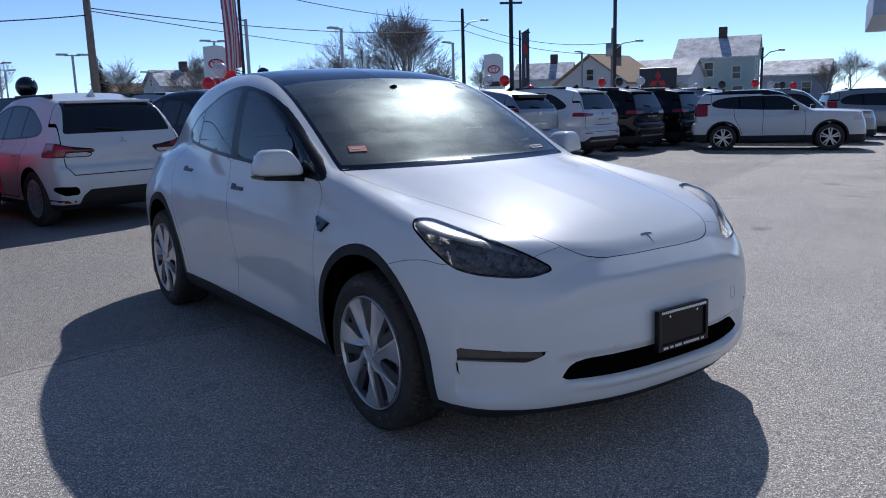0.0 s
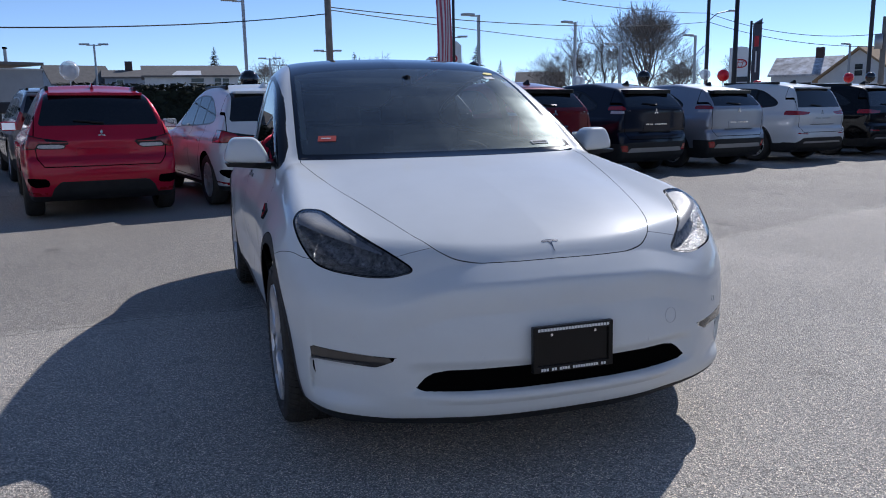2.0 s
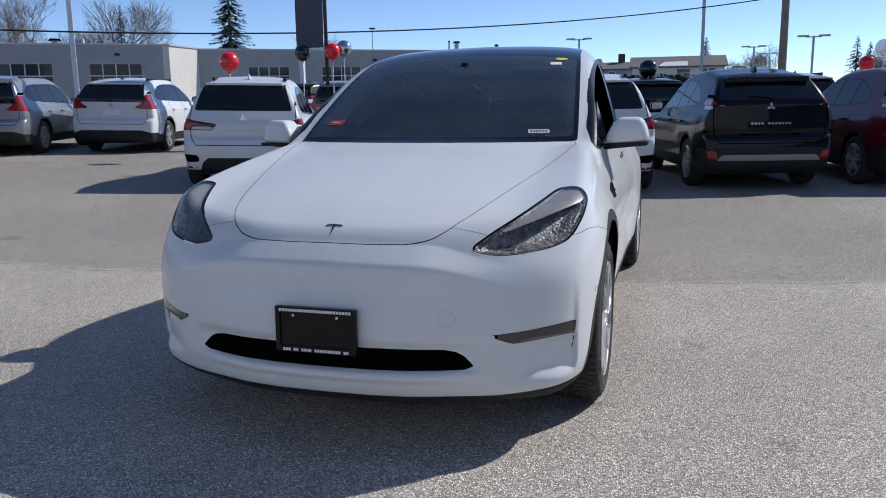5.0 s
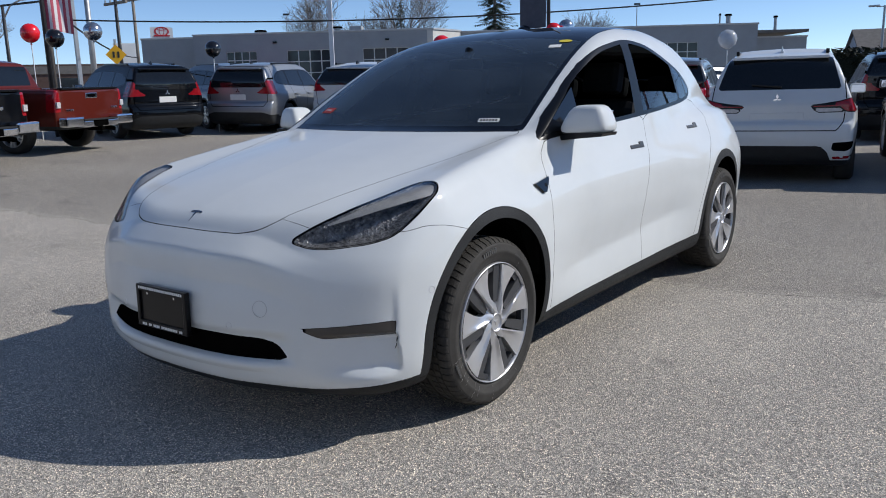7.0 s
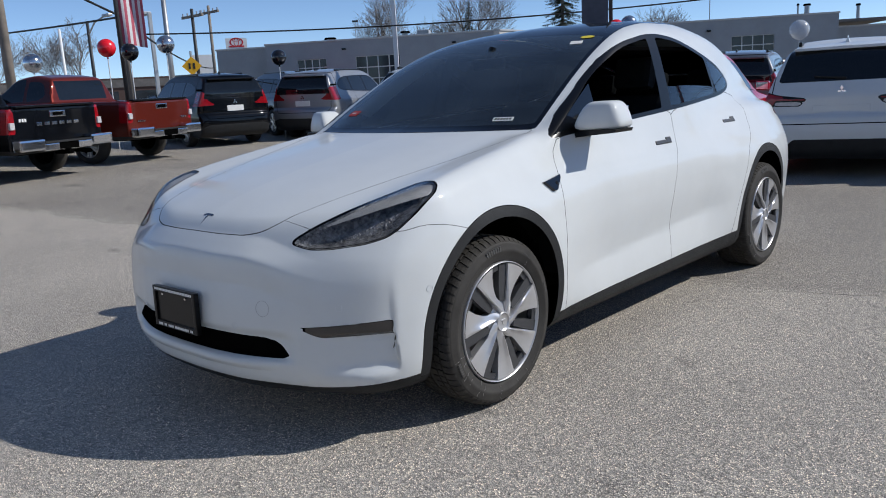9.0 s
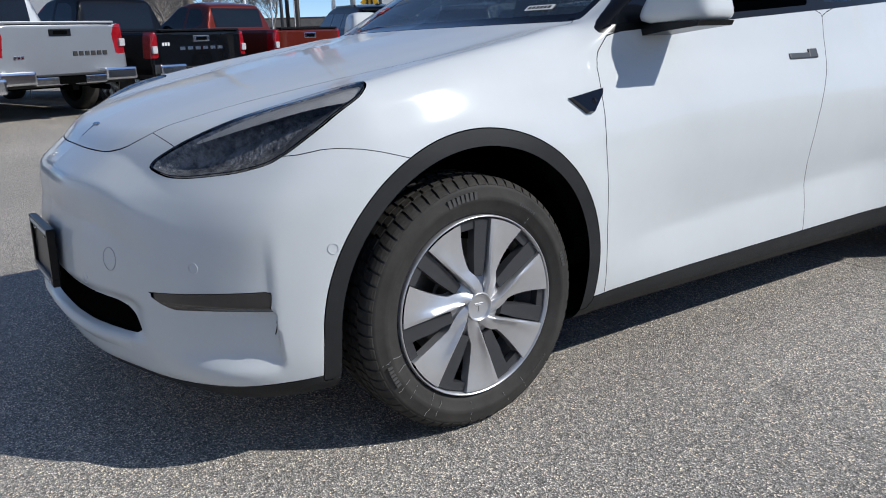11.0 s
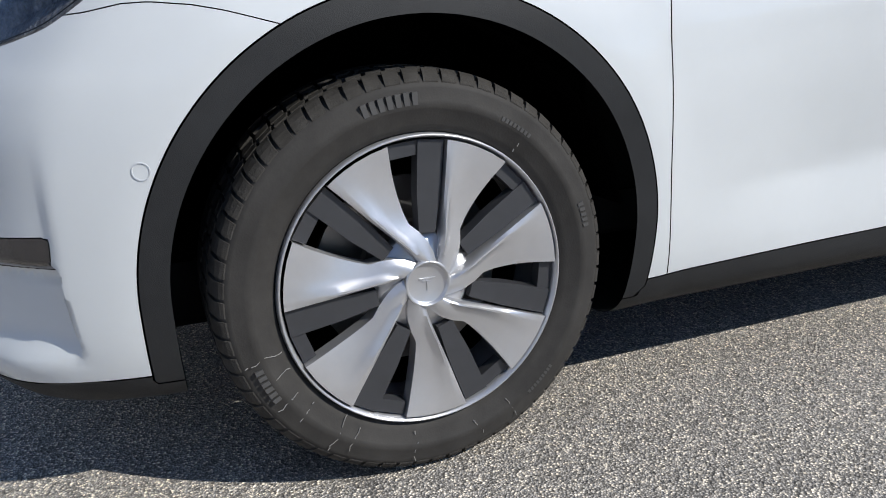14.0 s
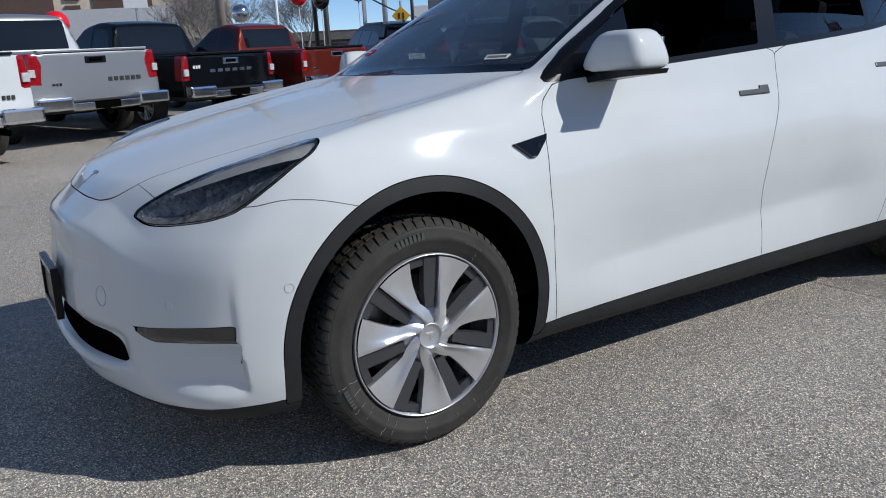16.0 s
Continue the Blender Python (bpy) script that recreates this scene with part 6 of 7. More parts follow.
for k in range(5):
    crossover("distant parked car with pale paint", Matrix.Translation((27 + 5.2 * k, 9.5 + 1.2 * k, ground_z(27, 9))) @ Matrix.Rotation(radians(40 + 17 * k), 4, "Z"), (SILVER, BLACKP, WHITE, GREY, DEEPRED)[k], **PLAIN)
for k in range(4):
    crossover("distant parked car by the road", Matrix.Translation((-21 - 2.9 * k, 16.5 + 3.1 * k, ground_z(-21, 16))) @ Matrix.Rotation(radians(150 + 9 * k), 4, "Z"), (WHITE, SILVER, WHITE, RED)[k], **PLAIN)

pickup("white pickup truck with chrome bumper parked tail-out", spot((-9.2, -.60), 109, 2.03, 3.7), WHITE, 5.9, 2.03, 1.93, 3.7, rail=1.30, hood=1.22, r=.40, badge=((-.78, 3, .055, .05, .78, INK),))
pickup("silver pickup truck with chrome bumper parked tail-out", spot((-11.3, 1.38), 110, 2.03, 3.7), SILVER, 5.85, 2.03, 1.94, 3.7, rail=1.30, hood=1.22, r=.40, lamp="curl", badge=((-.68, 6, .092, .06, .86, INK), (.55, 3, .05, .04, .84, CHROME)))
pickup("black pickup truck parked tail-out in a row", spot((-12.0, 3.50), 111, 1.91, 3.24), BLACKP, 5.4, 1.91, 1.79, 3.24, badge=((-.42, 6, .15, .05, .88, CHROME), (.62, 3, .05, .05, .95, PAPER)))
pickup("burnt orange pickup truck with chrome bumper parked tail-out", spot((-13.07, 6.03), 111, 1.85, 3.2), ORANGE, 5.22, 1.85, 1.72, 3.2, badge=((.50, 4, .05, .035, .78, CHROME), (-.70, 3, .06, .035, .80, CHROME)))


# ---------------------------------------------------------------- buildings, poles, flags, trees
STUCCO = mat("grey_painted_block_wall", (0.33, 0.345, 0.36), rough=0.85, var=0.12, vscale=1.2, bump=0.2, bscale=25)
# paler, warmer wall tone: sunlight on the return put into the colour
STUCCO_SUNLIT = mat("sunlit_wall_tone", (0.62, 0.60, 0.56), rough=0.85, var=0.12, vscale=1.2)
ROOFMETAL = mat("pale_roof_metal", (0.5, 0.5, 0.5), rough=0.5, metal=0.3, var=0.2)
PANE = mat("dark_window_pane", (0.025, 0.03, 0.035), rough=0.06, var=0.3, vscale=0.8)
FRAME = mat("white_window_frame", (0.62, 0.62, 0.60), rough=0.6, var=0.1)
SIDING_W = mat("white_siding", (0.66, 0.66, 0.64), rough=0.75, var=0.1, vscale=1.5)
SIDING_G = mat("pale_green_siding", (0.42, 0.50, 0.46), rough=0.75, var=0.1, vscale=1.5)
SIDING_B = mat("grey_blue_siding", (0.30, 0.34, 0.40), rough=0.75, var=0.15, vscale=1.5)
TAN = mat("tan_shingles", (0.36, 0.24, 0.13), rough=0.85, var=0.25, vscale=2)
SHINGLE = mat("grey_shingles", (0.16, 0.15, 0.14), rough=0.85, var=0.3, vscale=2)
SNOWY = mat("snow_patched_shingles", (0.20, 0.20, 0.21), rough=0.7, color2=(0.82, 0.83, 0.86), vscale=0.9)
BRICK_FAR = mat("dark_brown_brick", (0.09, 0.055, 0.045), rough=0.85, var=0.2, vscale=3)
BEIGE = mat("beige_masonry", (0.55, 0.47, 0.37), rough=0.85, var=0.15, vscale=1.0)
WOODPOLE = mat("weathered_pole_wood", (0.26, 0.225, 0.19), rough=0.9, var=0.35, vscale=3, bump=0.4, bscale=30)
DARKPOLE = mat("dark_metal_pole", (0.03, 0.03, 0.033), rough=0.5, var=0.2)
GALV = mat("galvanised_steel", (0.42, 0.43, 0.44), rough=0.45, metal=0.6, var=0.15, vscale=3)
WHITEPOLE = mat("white_pole_paint", (0.74, 0.74, 0.74), rough=0.5, var=0.1)
CABLE = mat("black_cable", (0.012, 0.012, 0.012), rough=0.7, var=0.1)
BARK = mat("grey_brown_bark", (0.25, 0.225, 0.205), rough=0.95, var=0.4, vscale=4)
NEEDLE = mat("dark_green_needles", (0.022, 0.040, 0.020), rough=0.8, var=0.5, vscale=3)
HEDGE = mat("dark_hedge_leaves", (0.020, 0.028, 0.015), rough=0.85, var=0.5, vscale=3)
RED_FILM = mat("red_balloon_film", (0.80, 0.010, 0.020), rough=0.25, coat=0.5, var=0.05)
BLACK_FILM = mat("black_balloon_film", (0.010, 0.010, 0.012), rough=0.12, coat=0.5, var=0.05)
SILVER_FILM = mat("silver_balloon_film", (0.55, 0.57, 0.60), rough=0.15, metal=0.9, var=0.05)
CLEAR_FILM = mat("clear_balloon_film", (0.72, 0.75, 0.80), rough=0.2, var=0.2, vscale=4, coat=0.5)
CLEAR_FILM.node_tree.nodes["Principled BSDF"].inputs["Alpha"].default_value = 0.55
FLAG_RED = mat("red_cloth", (0.50, 0.10, 0.14), rough=0.85, var=0.15)
FLAG_WHITE = mat("white_cloth", (0.72, 0.70, 0.70), rough=0.85, var=0.1)
FLAG_BLUE = mat("navy_cloth", (0.03, 0.045, 0.14), rough=0.85, var=0.15)
FLAG_DARK = mat("charcoal_cloth", (0.09, 0.095, 0.12), rough=0.85, var=0.2)
SIGN_RED = mat("red_sign_vinyl", (0.50, 0.012, 0.02), rough=0.4, var=0.05)
SIGN_WHITE = mat("white_sign_panel", (0.75, 0.75, 0.74), rough=0.4, var=0.06)
SIGN_DARK = mat("dark_sign_panel", (0.022, 0.022, 0.026), rough=0.35, var=0.1)
SIGN_YELLOW = mat("yellow_sign_sheet", (0.80, 0.42, 0.01), rough=0.45, var=0.05)


def at(x, y, yaw=0.0, z=None):
    return Matrix.Translation((x, y, ground_z(x, y) if z is None else z)) @ Matrix.Rotation(radians(yaw), 4, "Z")


def sash(parent, x0, x1, y, z0, z1, nx, nz, bar=0.05):
    """A window in a wall facing -y: frame, bars and separate panes."""
    w = new("window")
    w.parent = parent
    bm = bmesh.new()
    for i in range(nx + 1):
        xx = x0 + (x1 - x0) * i / nx
        add_box(bm, xx - bar / 2, xx + bar / 2, y - .06, y + .02, z0 - bar / 2, z1 + bar / 2)
    for k in range(nz + 1):
        zz = z0 + (z1 - z0) * k / nz
        add_box(bm, x0, x1, y - .055, y + .02, zz - bar / 2, zz + bar / 2)
    part("frame", bm, FRAME, w)
    me = None
    for i in range(nx):
        for k in range(nz):
            if me is None:
                o = part("pane", box(0, (x1 - x0) / nx, -.03, 0, 0, (z1 - z0) / nz), PANE, w)
                me = o.data
            else:
                o = new("pane", me)
                o.parent = w
            o.location = (x0 + (x1 - x0) * i / nx, y, z0 + (z1 - z0) * k / nz)
    return w


def service_building():
    """A low flat-roofed block: a wing set forward, the main wall behind it, a lower end."""
    b = thing("service_building", at(-23.2, 31.4, 35.2, 0.0), "low grey painted service building with gridded windows", "building")
    H_ = 4.2

    def slab(nm, x0, x1, y, d, z1, mt, holes):
        """A wall in pieces round its openings, with a parapet cap."""
        bm = bmesh.new()
        xs = x0
        for a, c, z0, zt in sorted(holes):
            add_box(bm, xs, a, y, y + d, 0, z1)
            add_box(bm, a, c, y, y + d, 0, z0)
            add_box(bm, a, c, y, y + d, zt, z1)
            xs = c
        add_box(bm, xs, x1, y, y + d, 0, z1)
        bmesh.ops.remove_doubles(bm, verts=bm.verts, dist=.001)
        part(nm, bm, mt, b)
        part("parapet_cap", box(x0 - .05, x1 + .05, y - .05, y + d + .03, z1, z1 + .09, .02), ROOFMETAL, b)
    wing = [(-10.9, -9.3, 2.0, 3.35), (-7.7, -5.3, 1.6, 3.35), (-3.7, -1.3, 1.6, 3.35)]
    main = [(4.0, 6.2, 1.8, 3.3), (12.2, 14.4, 1.8, 3.3), (8.0, 10.2, 1.8, 3.3)]
    slab("wing_wall", -12.6, -.3, 0, .3, H_, STUCCO, wing)
    slab("main_wall", 0, 17.6, 2.4, .3, H_ - .05, STUCCO, main)
    slab("end_wall", 17.6, 20.6, 3.2, .3, H_ - .75, STUCCO, [])
    slab("low_wall", -15.6, -12.6, .6, .3, H_ - .08, STUCCO, [])
    # the return's sunlit look comes from its paler colour
    for nm, z0, z1, g, mt in (("wing_return", 0, H_, 0, STUCCO_SUNLIT), ("return_cap", H_, H_ + .09, .05, ROOFMETAL)):
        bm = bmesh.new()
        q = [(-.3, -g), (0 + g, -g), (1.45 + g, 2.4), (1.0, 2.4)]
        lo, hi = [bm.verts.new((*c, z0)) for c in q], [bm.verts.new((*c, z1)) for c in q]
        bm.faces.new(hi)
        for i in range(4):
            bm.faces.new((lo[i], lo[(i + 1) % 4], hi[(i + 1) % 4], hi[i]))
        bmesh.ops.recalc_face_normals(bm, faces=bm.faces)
        part(nm, bm, mt, b, "return wall with sunlight put into its pale colour" if nm == "wing_return" else "")
    part("main_roof", box(-15.5, 20.5, 2.75, 16, H_ - .5, H_ - .35), SHINGLE, b)
    part("inside_dark", box(-15.4, 17.4, 3.2, 3.3, 0, H_ - .6), DARK, b)
    for y, holes in ((0.12, wing), (2.52, main)):
        for a, c, z0, zt in holes:
            sash(b, a, c, y, z0, zt, 4, 3)
    for x, y, z, w in ((-8.4, .0, 3.72, .22), (-2.5, .0, 3.72, .22), (10.9, 2.4, 3.6, .22)):
        part("wall_lamp", box(x, x + w, y - .12, y, z, z + .10, .02), BLACK, b)
    for x, y, r, hh in ((16.3, 3.4, .14, .5), (15.9, 3.6, .05, .55), (-5.5, 3.5, .2, .45), (-10, 4, .25, .4), (19.2, 4.2, .09, .4)):
        p = part("roof_vent", tube((x, y, H_ - .4), (x, y, H_ + hh), r, r * .9, 12), GALV, b)
        part("vent_cap", tube((x, y, H_ + hh), (x, y, H_ + hh + .1), r * 1.5, r * 1.2, 12), DARK, p)
    part("roof_unit", box(-9.0, -7.2, 5, 7, H_ - .3, H_ + .45, .04), ROOFMETAL, b)
    part("roof_unit", box(-4.9, -4.2, 4, 5, H_ - .3, H_ + .6, .04), ROOFMETAL, b)
    for x in (11.8, -8.9):
        l = part("roof_mast", tube((x, 6, H_ - .4), (x, 6, H_ + 1.5), .03, .025, 8), GALV, b)
        part("mast_head", box(x - .18, x + .18, 5.95, 6.05, H_ + 1.46, H_ + 1.56), DARKPOLE, l)
    return b


service_building()


def house(label, x, y, yaw, w, d, wall_h, roof_h, wall, roof, wins=(), base=0.0, chimney=None, porch=False):
    """A gabled house: ridge along x, eaves overhanging, windows on the wall facing -y and on the gable."""
    hs = thing("house", at(x, y, yaw, base), label, "house")
    bm = bmesh.new()
    c = [(-w / 2, -d / 2), (w / 2, -d / 2), (w / 2, d / 2), (-w / 2, d / 2)]
    lo = [bm.verts.new((*p, -.6)) for p in c]
    hi = [bm.verts.new((*p, wall_h)) for p in c]
    r0, r1 = bm.verts.new((-w / 2, 0, wall_h + roof_h)), bm.verts.new((w / 2, 0, wall_h + roof_h))
    for q in ((lo[0], lo[1], hi[1], hi[0]), (lo[2], lo[3], hi[3], hi[2]), (lo[1], lo[2], hi[2], r1, hi[1]), (lo[3], lo[0], hi[0], r0, hi[3])):
        bm.faces.new(q)
    part("wall", bm, wall, hs)
    for s in (-1, 1):
        bm = bmesh.new()
        e, k = .35, roof_h / (d / 2)
        pts = [(-w / 2 - e, s * (d / 2 + e), wall_h - e * k), (w / 2 + e, s * (d / 2 + e), wall_h - e * k), (w / 2 + e, 0, wall_h + roof_h), (-w / 2 - e, 0, wall_h + roof_h)]
        a = [bm.verts.new((p[0], p[1], p[2] + .02)) for p in pts]
        b = [bm.verts.new((p[0], p[1], p[2] + .22)) for p in pts]
        bm.faces.new(b)
        bm.faces.new(a[::-1])
        for i in range(4):
            bm.faces.new((a[i], a[(i + 1) % 4], b[(i + 1) % 4], b[i]))
        bmesh.ops.recalc_face_normals(bm, faces=bm.faces)
        part("roof_slope", bm, roof, hs)
    for fx, z0, ww, wh, face in wins:
        wn = new("window")
        wn.parent = hs
        if face == "front":
            wn.location = (fx, -d / 2 - .01, z0)
        else:
            wn.matrix_local = Matrix.Translation(((-w / 2 - .01) if face == "left" else (w / 2 + .01), fx, z0)) @ Matrix.Rotation(radians(-90 if face == "left" else 90), 4, "Z")
        part("frame", box(-ww / 2 - .12, ww / 2 + .12, -.06, .02, -.12, wh + .12), FRAME, wn)
        part("pane", box(-ww / 2, ww / 2, -.09, -.05, 0, wh / 2 - .04), PANE, wn)
        part("pane", box(-ww / 2, ww / 2, -.09, -.05, wh / 2 + .04, wh), PANE, wn)
    if chimney is not None:
        part("chimney", box(chimney - .45, chimney + .45, -.4, .4, wall_h + roof_h * .5, wall_h + roof_h + 1.3), BRICK_FAR, hs)
    if porch:
        part("porch_roof", box(-w / 2, w / 2, -d / 2 - 2.2, -d / 2 - .08, 2.6, 2.85), SNOWY, hs)
        for i in range(5):
            xx = -w / 2 + .2 + i * (w - .4) / 4
            part("porch_post", box(xx - .12, xx + .12, -d / 2 - 2.1, -d / 2 - 1.9, 0, 2.6), FRAME, hs)
    return hs


FW = "front"
house("pale green two-storey house with snowy grey roof and chimney", 80.5, 56.0, -61, 8.6, 8.0, 5.6, 2.3, SIDING_G, SNOWY, [(-2.0, 3.5, .9, 1.5, FW), (-.6, 3.5, .9, 1.5, FW), (2.4, 3.2, .8, 1.3, FW), (2.6, .9, 1.0, 1.4, FW), (-1.6, 3.5, .8, 1.4, "right"), (1.6, 3.5, .8, 1.4, "right")], -.15, .4)
house("white gabled house with a tan shingled side", 59.6, 54.0, 13, 7.5, 7.8, 2.9, 2.6, SIDING_W, TAN, [(-1.4, 1.0, .9, 1.2, "left"), (1.4, 1.0, .9, 1.2, "left"), (0, 3.2, .7, 1.0, "left")], -.15, 1.2)
house("low white house with porch and snowy roof", 68.5, 55.0, -66, 8.0, 7.0, 3.5, 1.65, SIDING_W, SNOWY, [(-2.4, .9, 1.2, 1.5, FW), (0, .9, 1.2, 1.5, FW), (2.4, .9, 1.2, 1.5, FW)], -.15, None, True)
house("white house with snow-patched dark roof and chimney", 73.8, 78.6, -54, 7.2, 7.0, 4.1, 2.0, SIDING_W, SNOWY, [(-2, 1.6, .9, 1.3, FW), (1.5, 1.6, .9, 1.3, FW), (-1.2, 1.6, .8, 1.2, "right"), (0, 4.0, .7, .9, "right")], -.15, 1.2)
house("grey house with snowy roof beyond a car park", 98.5, 56.5, -66, 7.6, 8.0, 3.7, 1.75, SIDING_B, SNOWY, [(-2, 1.3, 1.0, 1.4, FW), (1.5, 1.3, 1.0, 1.4, FW)], -.2)
house("white ranch house with grey roof and a snow patch", .4, 99.5, 2, 10.4, 8.0, 4.75, 1.2, SIDING_W, SHINGLE, [(.6, 3.6, 1.4, .9, FW), (2.9, 3.6, .7, .9, FW), (3.8, 3.6, .7, .9, FW)], 0.1)
house("brown-roofed house behind a hedge", -7.2, 110, 4, 5.6, 7.0, 5.0, 0.9, SIDING_B, SHINGLE, [(-1, 3.8, .7, .9, FW)], 0.1, .2)
house("dark-roofed house beside a clipped hedge", -13.5, 110, 20, 7.0, 8.0, 4.3, 2.2, SIDING_B, SHINGLE, [(-1, 3.0, .7, .9, FW)], 0.1)
house("tan house with brown roof between trees", 30.5, 124, -15, 7.0, 7.0, 4.2, 1.2, BEIGE, TAN, [(-1.8, 2.9, .7, .9, FW), (0, 2.9, .7, .9, FW), (1.0, 2.9, .7, .9, FW)], -.1)
house("white house with blue-grey roof and chimney by bare trees", 31.3, 104, 4, 5.8, 6.4, 4.5, 1.9, SIDING_W, SNOWY, [(-1.6, 2.9, .7, .9, FW), (.8, 2.9, .7, .9, FW), (0, 4.6, .6, .8, "left")], -.1, 1.4)
house("brick house with low roof behind trees", 46.2, 98, -27, 6.0, 7.0, 3.6, 1.6, BRICK_FAR, SHINGLE, [(-1.6, 2.0, .8, 1.0, FW), (1.4, 2.0, .8, 1.0, FW)], -.15)
house("grey-blue house with pale roof beyond trucks", -74, 13.5, 66, 10.0, 9.0, 2.9, 3.2, SIDING_B, ROOFMETAL, [(0, 3.6, .5, .5, "left"), (-2, 1.2, .9, 1.2, FW)], 0.5)
snowp = part("snow_patch", box(-2.6, 1.6, -2.5, -.5, .0, .09, .03, Matrix.Translation((.0, 97.6, 5.62)) @ Matrix.Rotation(radians(16.5), 4, "X")), SIGN_WHITE)
tagged(snowp, "patch of old snow on a grey roof", "snow")


def office_block():
    b = thing("office_block", at(-104, 18, 80, 0), "beige office block with dark brick panels", "building")
    part("wall", box(-15, 15, 0, 12, 0, 14.5), BEIGE, b)
    for x0, x1 in ((-12.5, -5.5), (-1.2, 5.6)):
        part("brick_panel", box(x0, x1, -.25, -.003, 4.2, 13.4), BRICK_FAR, b)
    st = new("louvre")
    st.parent = b
    for k in range(9):
        part("slat", box(-4.3, -2.6, -.3, -.05, 5 + k, 5.45 + k), BRICK_FAR, st)
    part("parapet_cap", box(-15.2, 15.2, -.3, 12.2, 14.5, 14.9), BEIGE, b)


office_block()
part_row = thing("brick_shop_row", at(-84, 34, 62, 0.4), "long low dark red brick shop row", "building")
part("wall", box(-22, 22, 0, 10, 0, 4.2), BRICK_FAR, part_row)
part("fascia", box(-22.1, 22.1, -.12, -.003, 3.2, 4.0), SHINGLE, part_row)
for k in range(9):
    part("shop_window", box(-20 + 4.6 * k, -17 + 4.6 * k, -.06, -.003, .6, 2.8), PANE, part_row)


def wire(a, b, sag, r=0.022, name="overhead_cable"):
    cu = bpy.data.curves.new(name, "CURVE")
    cu.dimensions, cu.bevel_depth, cu.bevel_resolution = "3D", r, 1
    sp = cu.splines.new("POLY")
    n = 28
    sp.points.add(n)
    a, b = Vector(a), Vector(b)
    for i in range(n + 1):
        t = i / n
        p = a.lerp(b, t)
        sp.points[i].co = (p.x, p.y, p.z - sag * 4 * t * (1 - t), 1)
    cu.materials.append(CABLE)
    return tagged(new(name, cu), "thin black overhead cable between poles", "cable", "overhead cables")


def utility_pole(x, y, h, r=.15, mt=None, arm=True, lamp=None, label="weathered wooden utility pole with crossarm", can=False):
    p = thing("utility_pole", at(x, y), label, "utility pole", "utility poles")
    part("shaft", tube((0, 0, -.2), (0, 0, h), r, r * .72, 14), mt or WOODPOLE, p, smooth=True)
    if arm:
        part("crossarm", box(-1.1, 1.1, -.06, .06, h - .5, h - .36), WOODPOLE, p)
        for xx in (-1.0, -.5, .5, 1.0):
            part("insulator", tube((xx, 0, h - .36), (xx, 0, h - .2), .05, .04, 8), GALV, p)
    if can:
        part("transformer", tube((-.42, 0, h - 2.0), (-.42, 0, h - 1.1), .24, .24, 14), GALV, p, smooth=True)
    if lamp:
        e = new("street_light")
        e.parent = p
        bm = bmesh.new()
        pts = [Vector((0, 0, h - lamp[1])), Vector((lamp[0] * .4, 0, h - lamp[1] + .55)), Vector((lamp[0], 0, h - lamp[1] + .75))]
        for q, s in zip(pts, pts[1:]):
            add_tube(bm, q, s, .045, .04, 8)
        part("bracket", bm, GALV, e)
        part("lamp_head", box(lamp[0] - .15, lamp[0] + .55 * (1 if lamp[0] > 0 else -1), -.12, .12, h - lamp[1] + .68, h - lamp[1] + .82, .04) if lamp[0] > 0 else box(lamp[0] - .55, lamp[0] + .15, -.12, .12, h - lamp[1] + .68, h - lamp[1] + .82, .04), GALV, e)
    return p


utility_pole(4.75, 29.6, 8.6, .16, arm=False)
utility_pole(35.2, 46.5, 8.4, .16, DARKPOLE, False, (1.9, 1.5), "dark utility pole with a street light arm")
utility_pole(41.9, 37.5, 6.4, .2, None, False, (2.6, 1.6), "wooden utility pole with transformer and street light", True)
utility_pole(55, 34, 5.0, .12, DARKPOLE, False, (2.4, .9), "dark pole with a street light arm")
utility_pole(-18.6, 8.6, 9.0, .08, None, False, None, "wooden utility pole carrying cables")
utility_pole(-36.2, 20.0, 7.2, .16, GALV, True, None, "grey utility pole with crossarm")
utility_pole(-39.8, 23.8, 6.3, .12, DARKPOLE, True, None, "dark pole with a short crossarm")
utility_pole(-43.5, 27.3, 7.0, .12, None, True)
utility_pole(-20.5, 6.2, 7.5, .14, None, False, None, "wooden utility pole carrying cables")
utility_pole(-38, 16.7, 5.2, .1, DARKPOLE, False, (2.0, .6), "dark pole with a street light arm")


def lot_light(x, y, h, yaw, mt=None, heads=1, label="galvanised car park light pole"):
    p = thing("lot_light", at(x, y, yaw), label, "light pole", "lot light poles")
    part("shaft", box(-.07, .07, -.07, .07, 0, h, .01), mt or GALV, p)
    for s in ((1,) if heads == 1 else (1, -1)):
        part("arm", box(min(0, s * .5), max(0, s * .5), -.04, .04, h - .1, h - .03), mt or GALV, p)
        part("lamp_head", box(min(s * .3, s * 1.0), max(s * .3, s * 1.0), -.18, .18, h - .06, h + .06, .02), mt or GALV, p)
    part("base", tube((0, 0, 0), (0, 0, .6), .25, .25, 16), STUCCO, p)
    return p


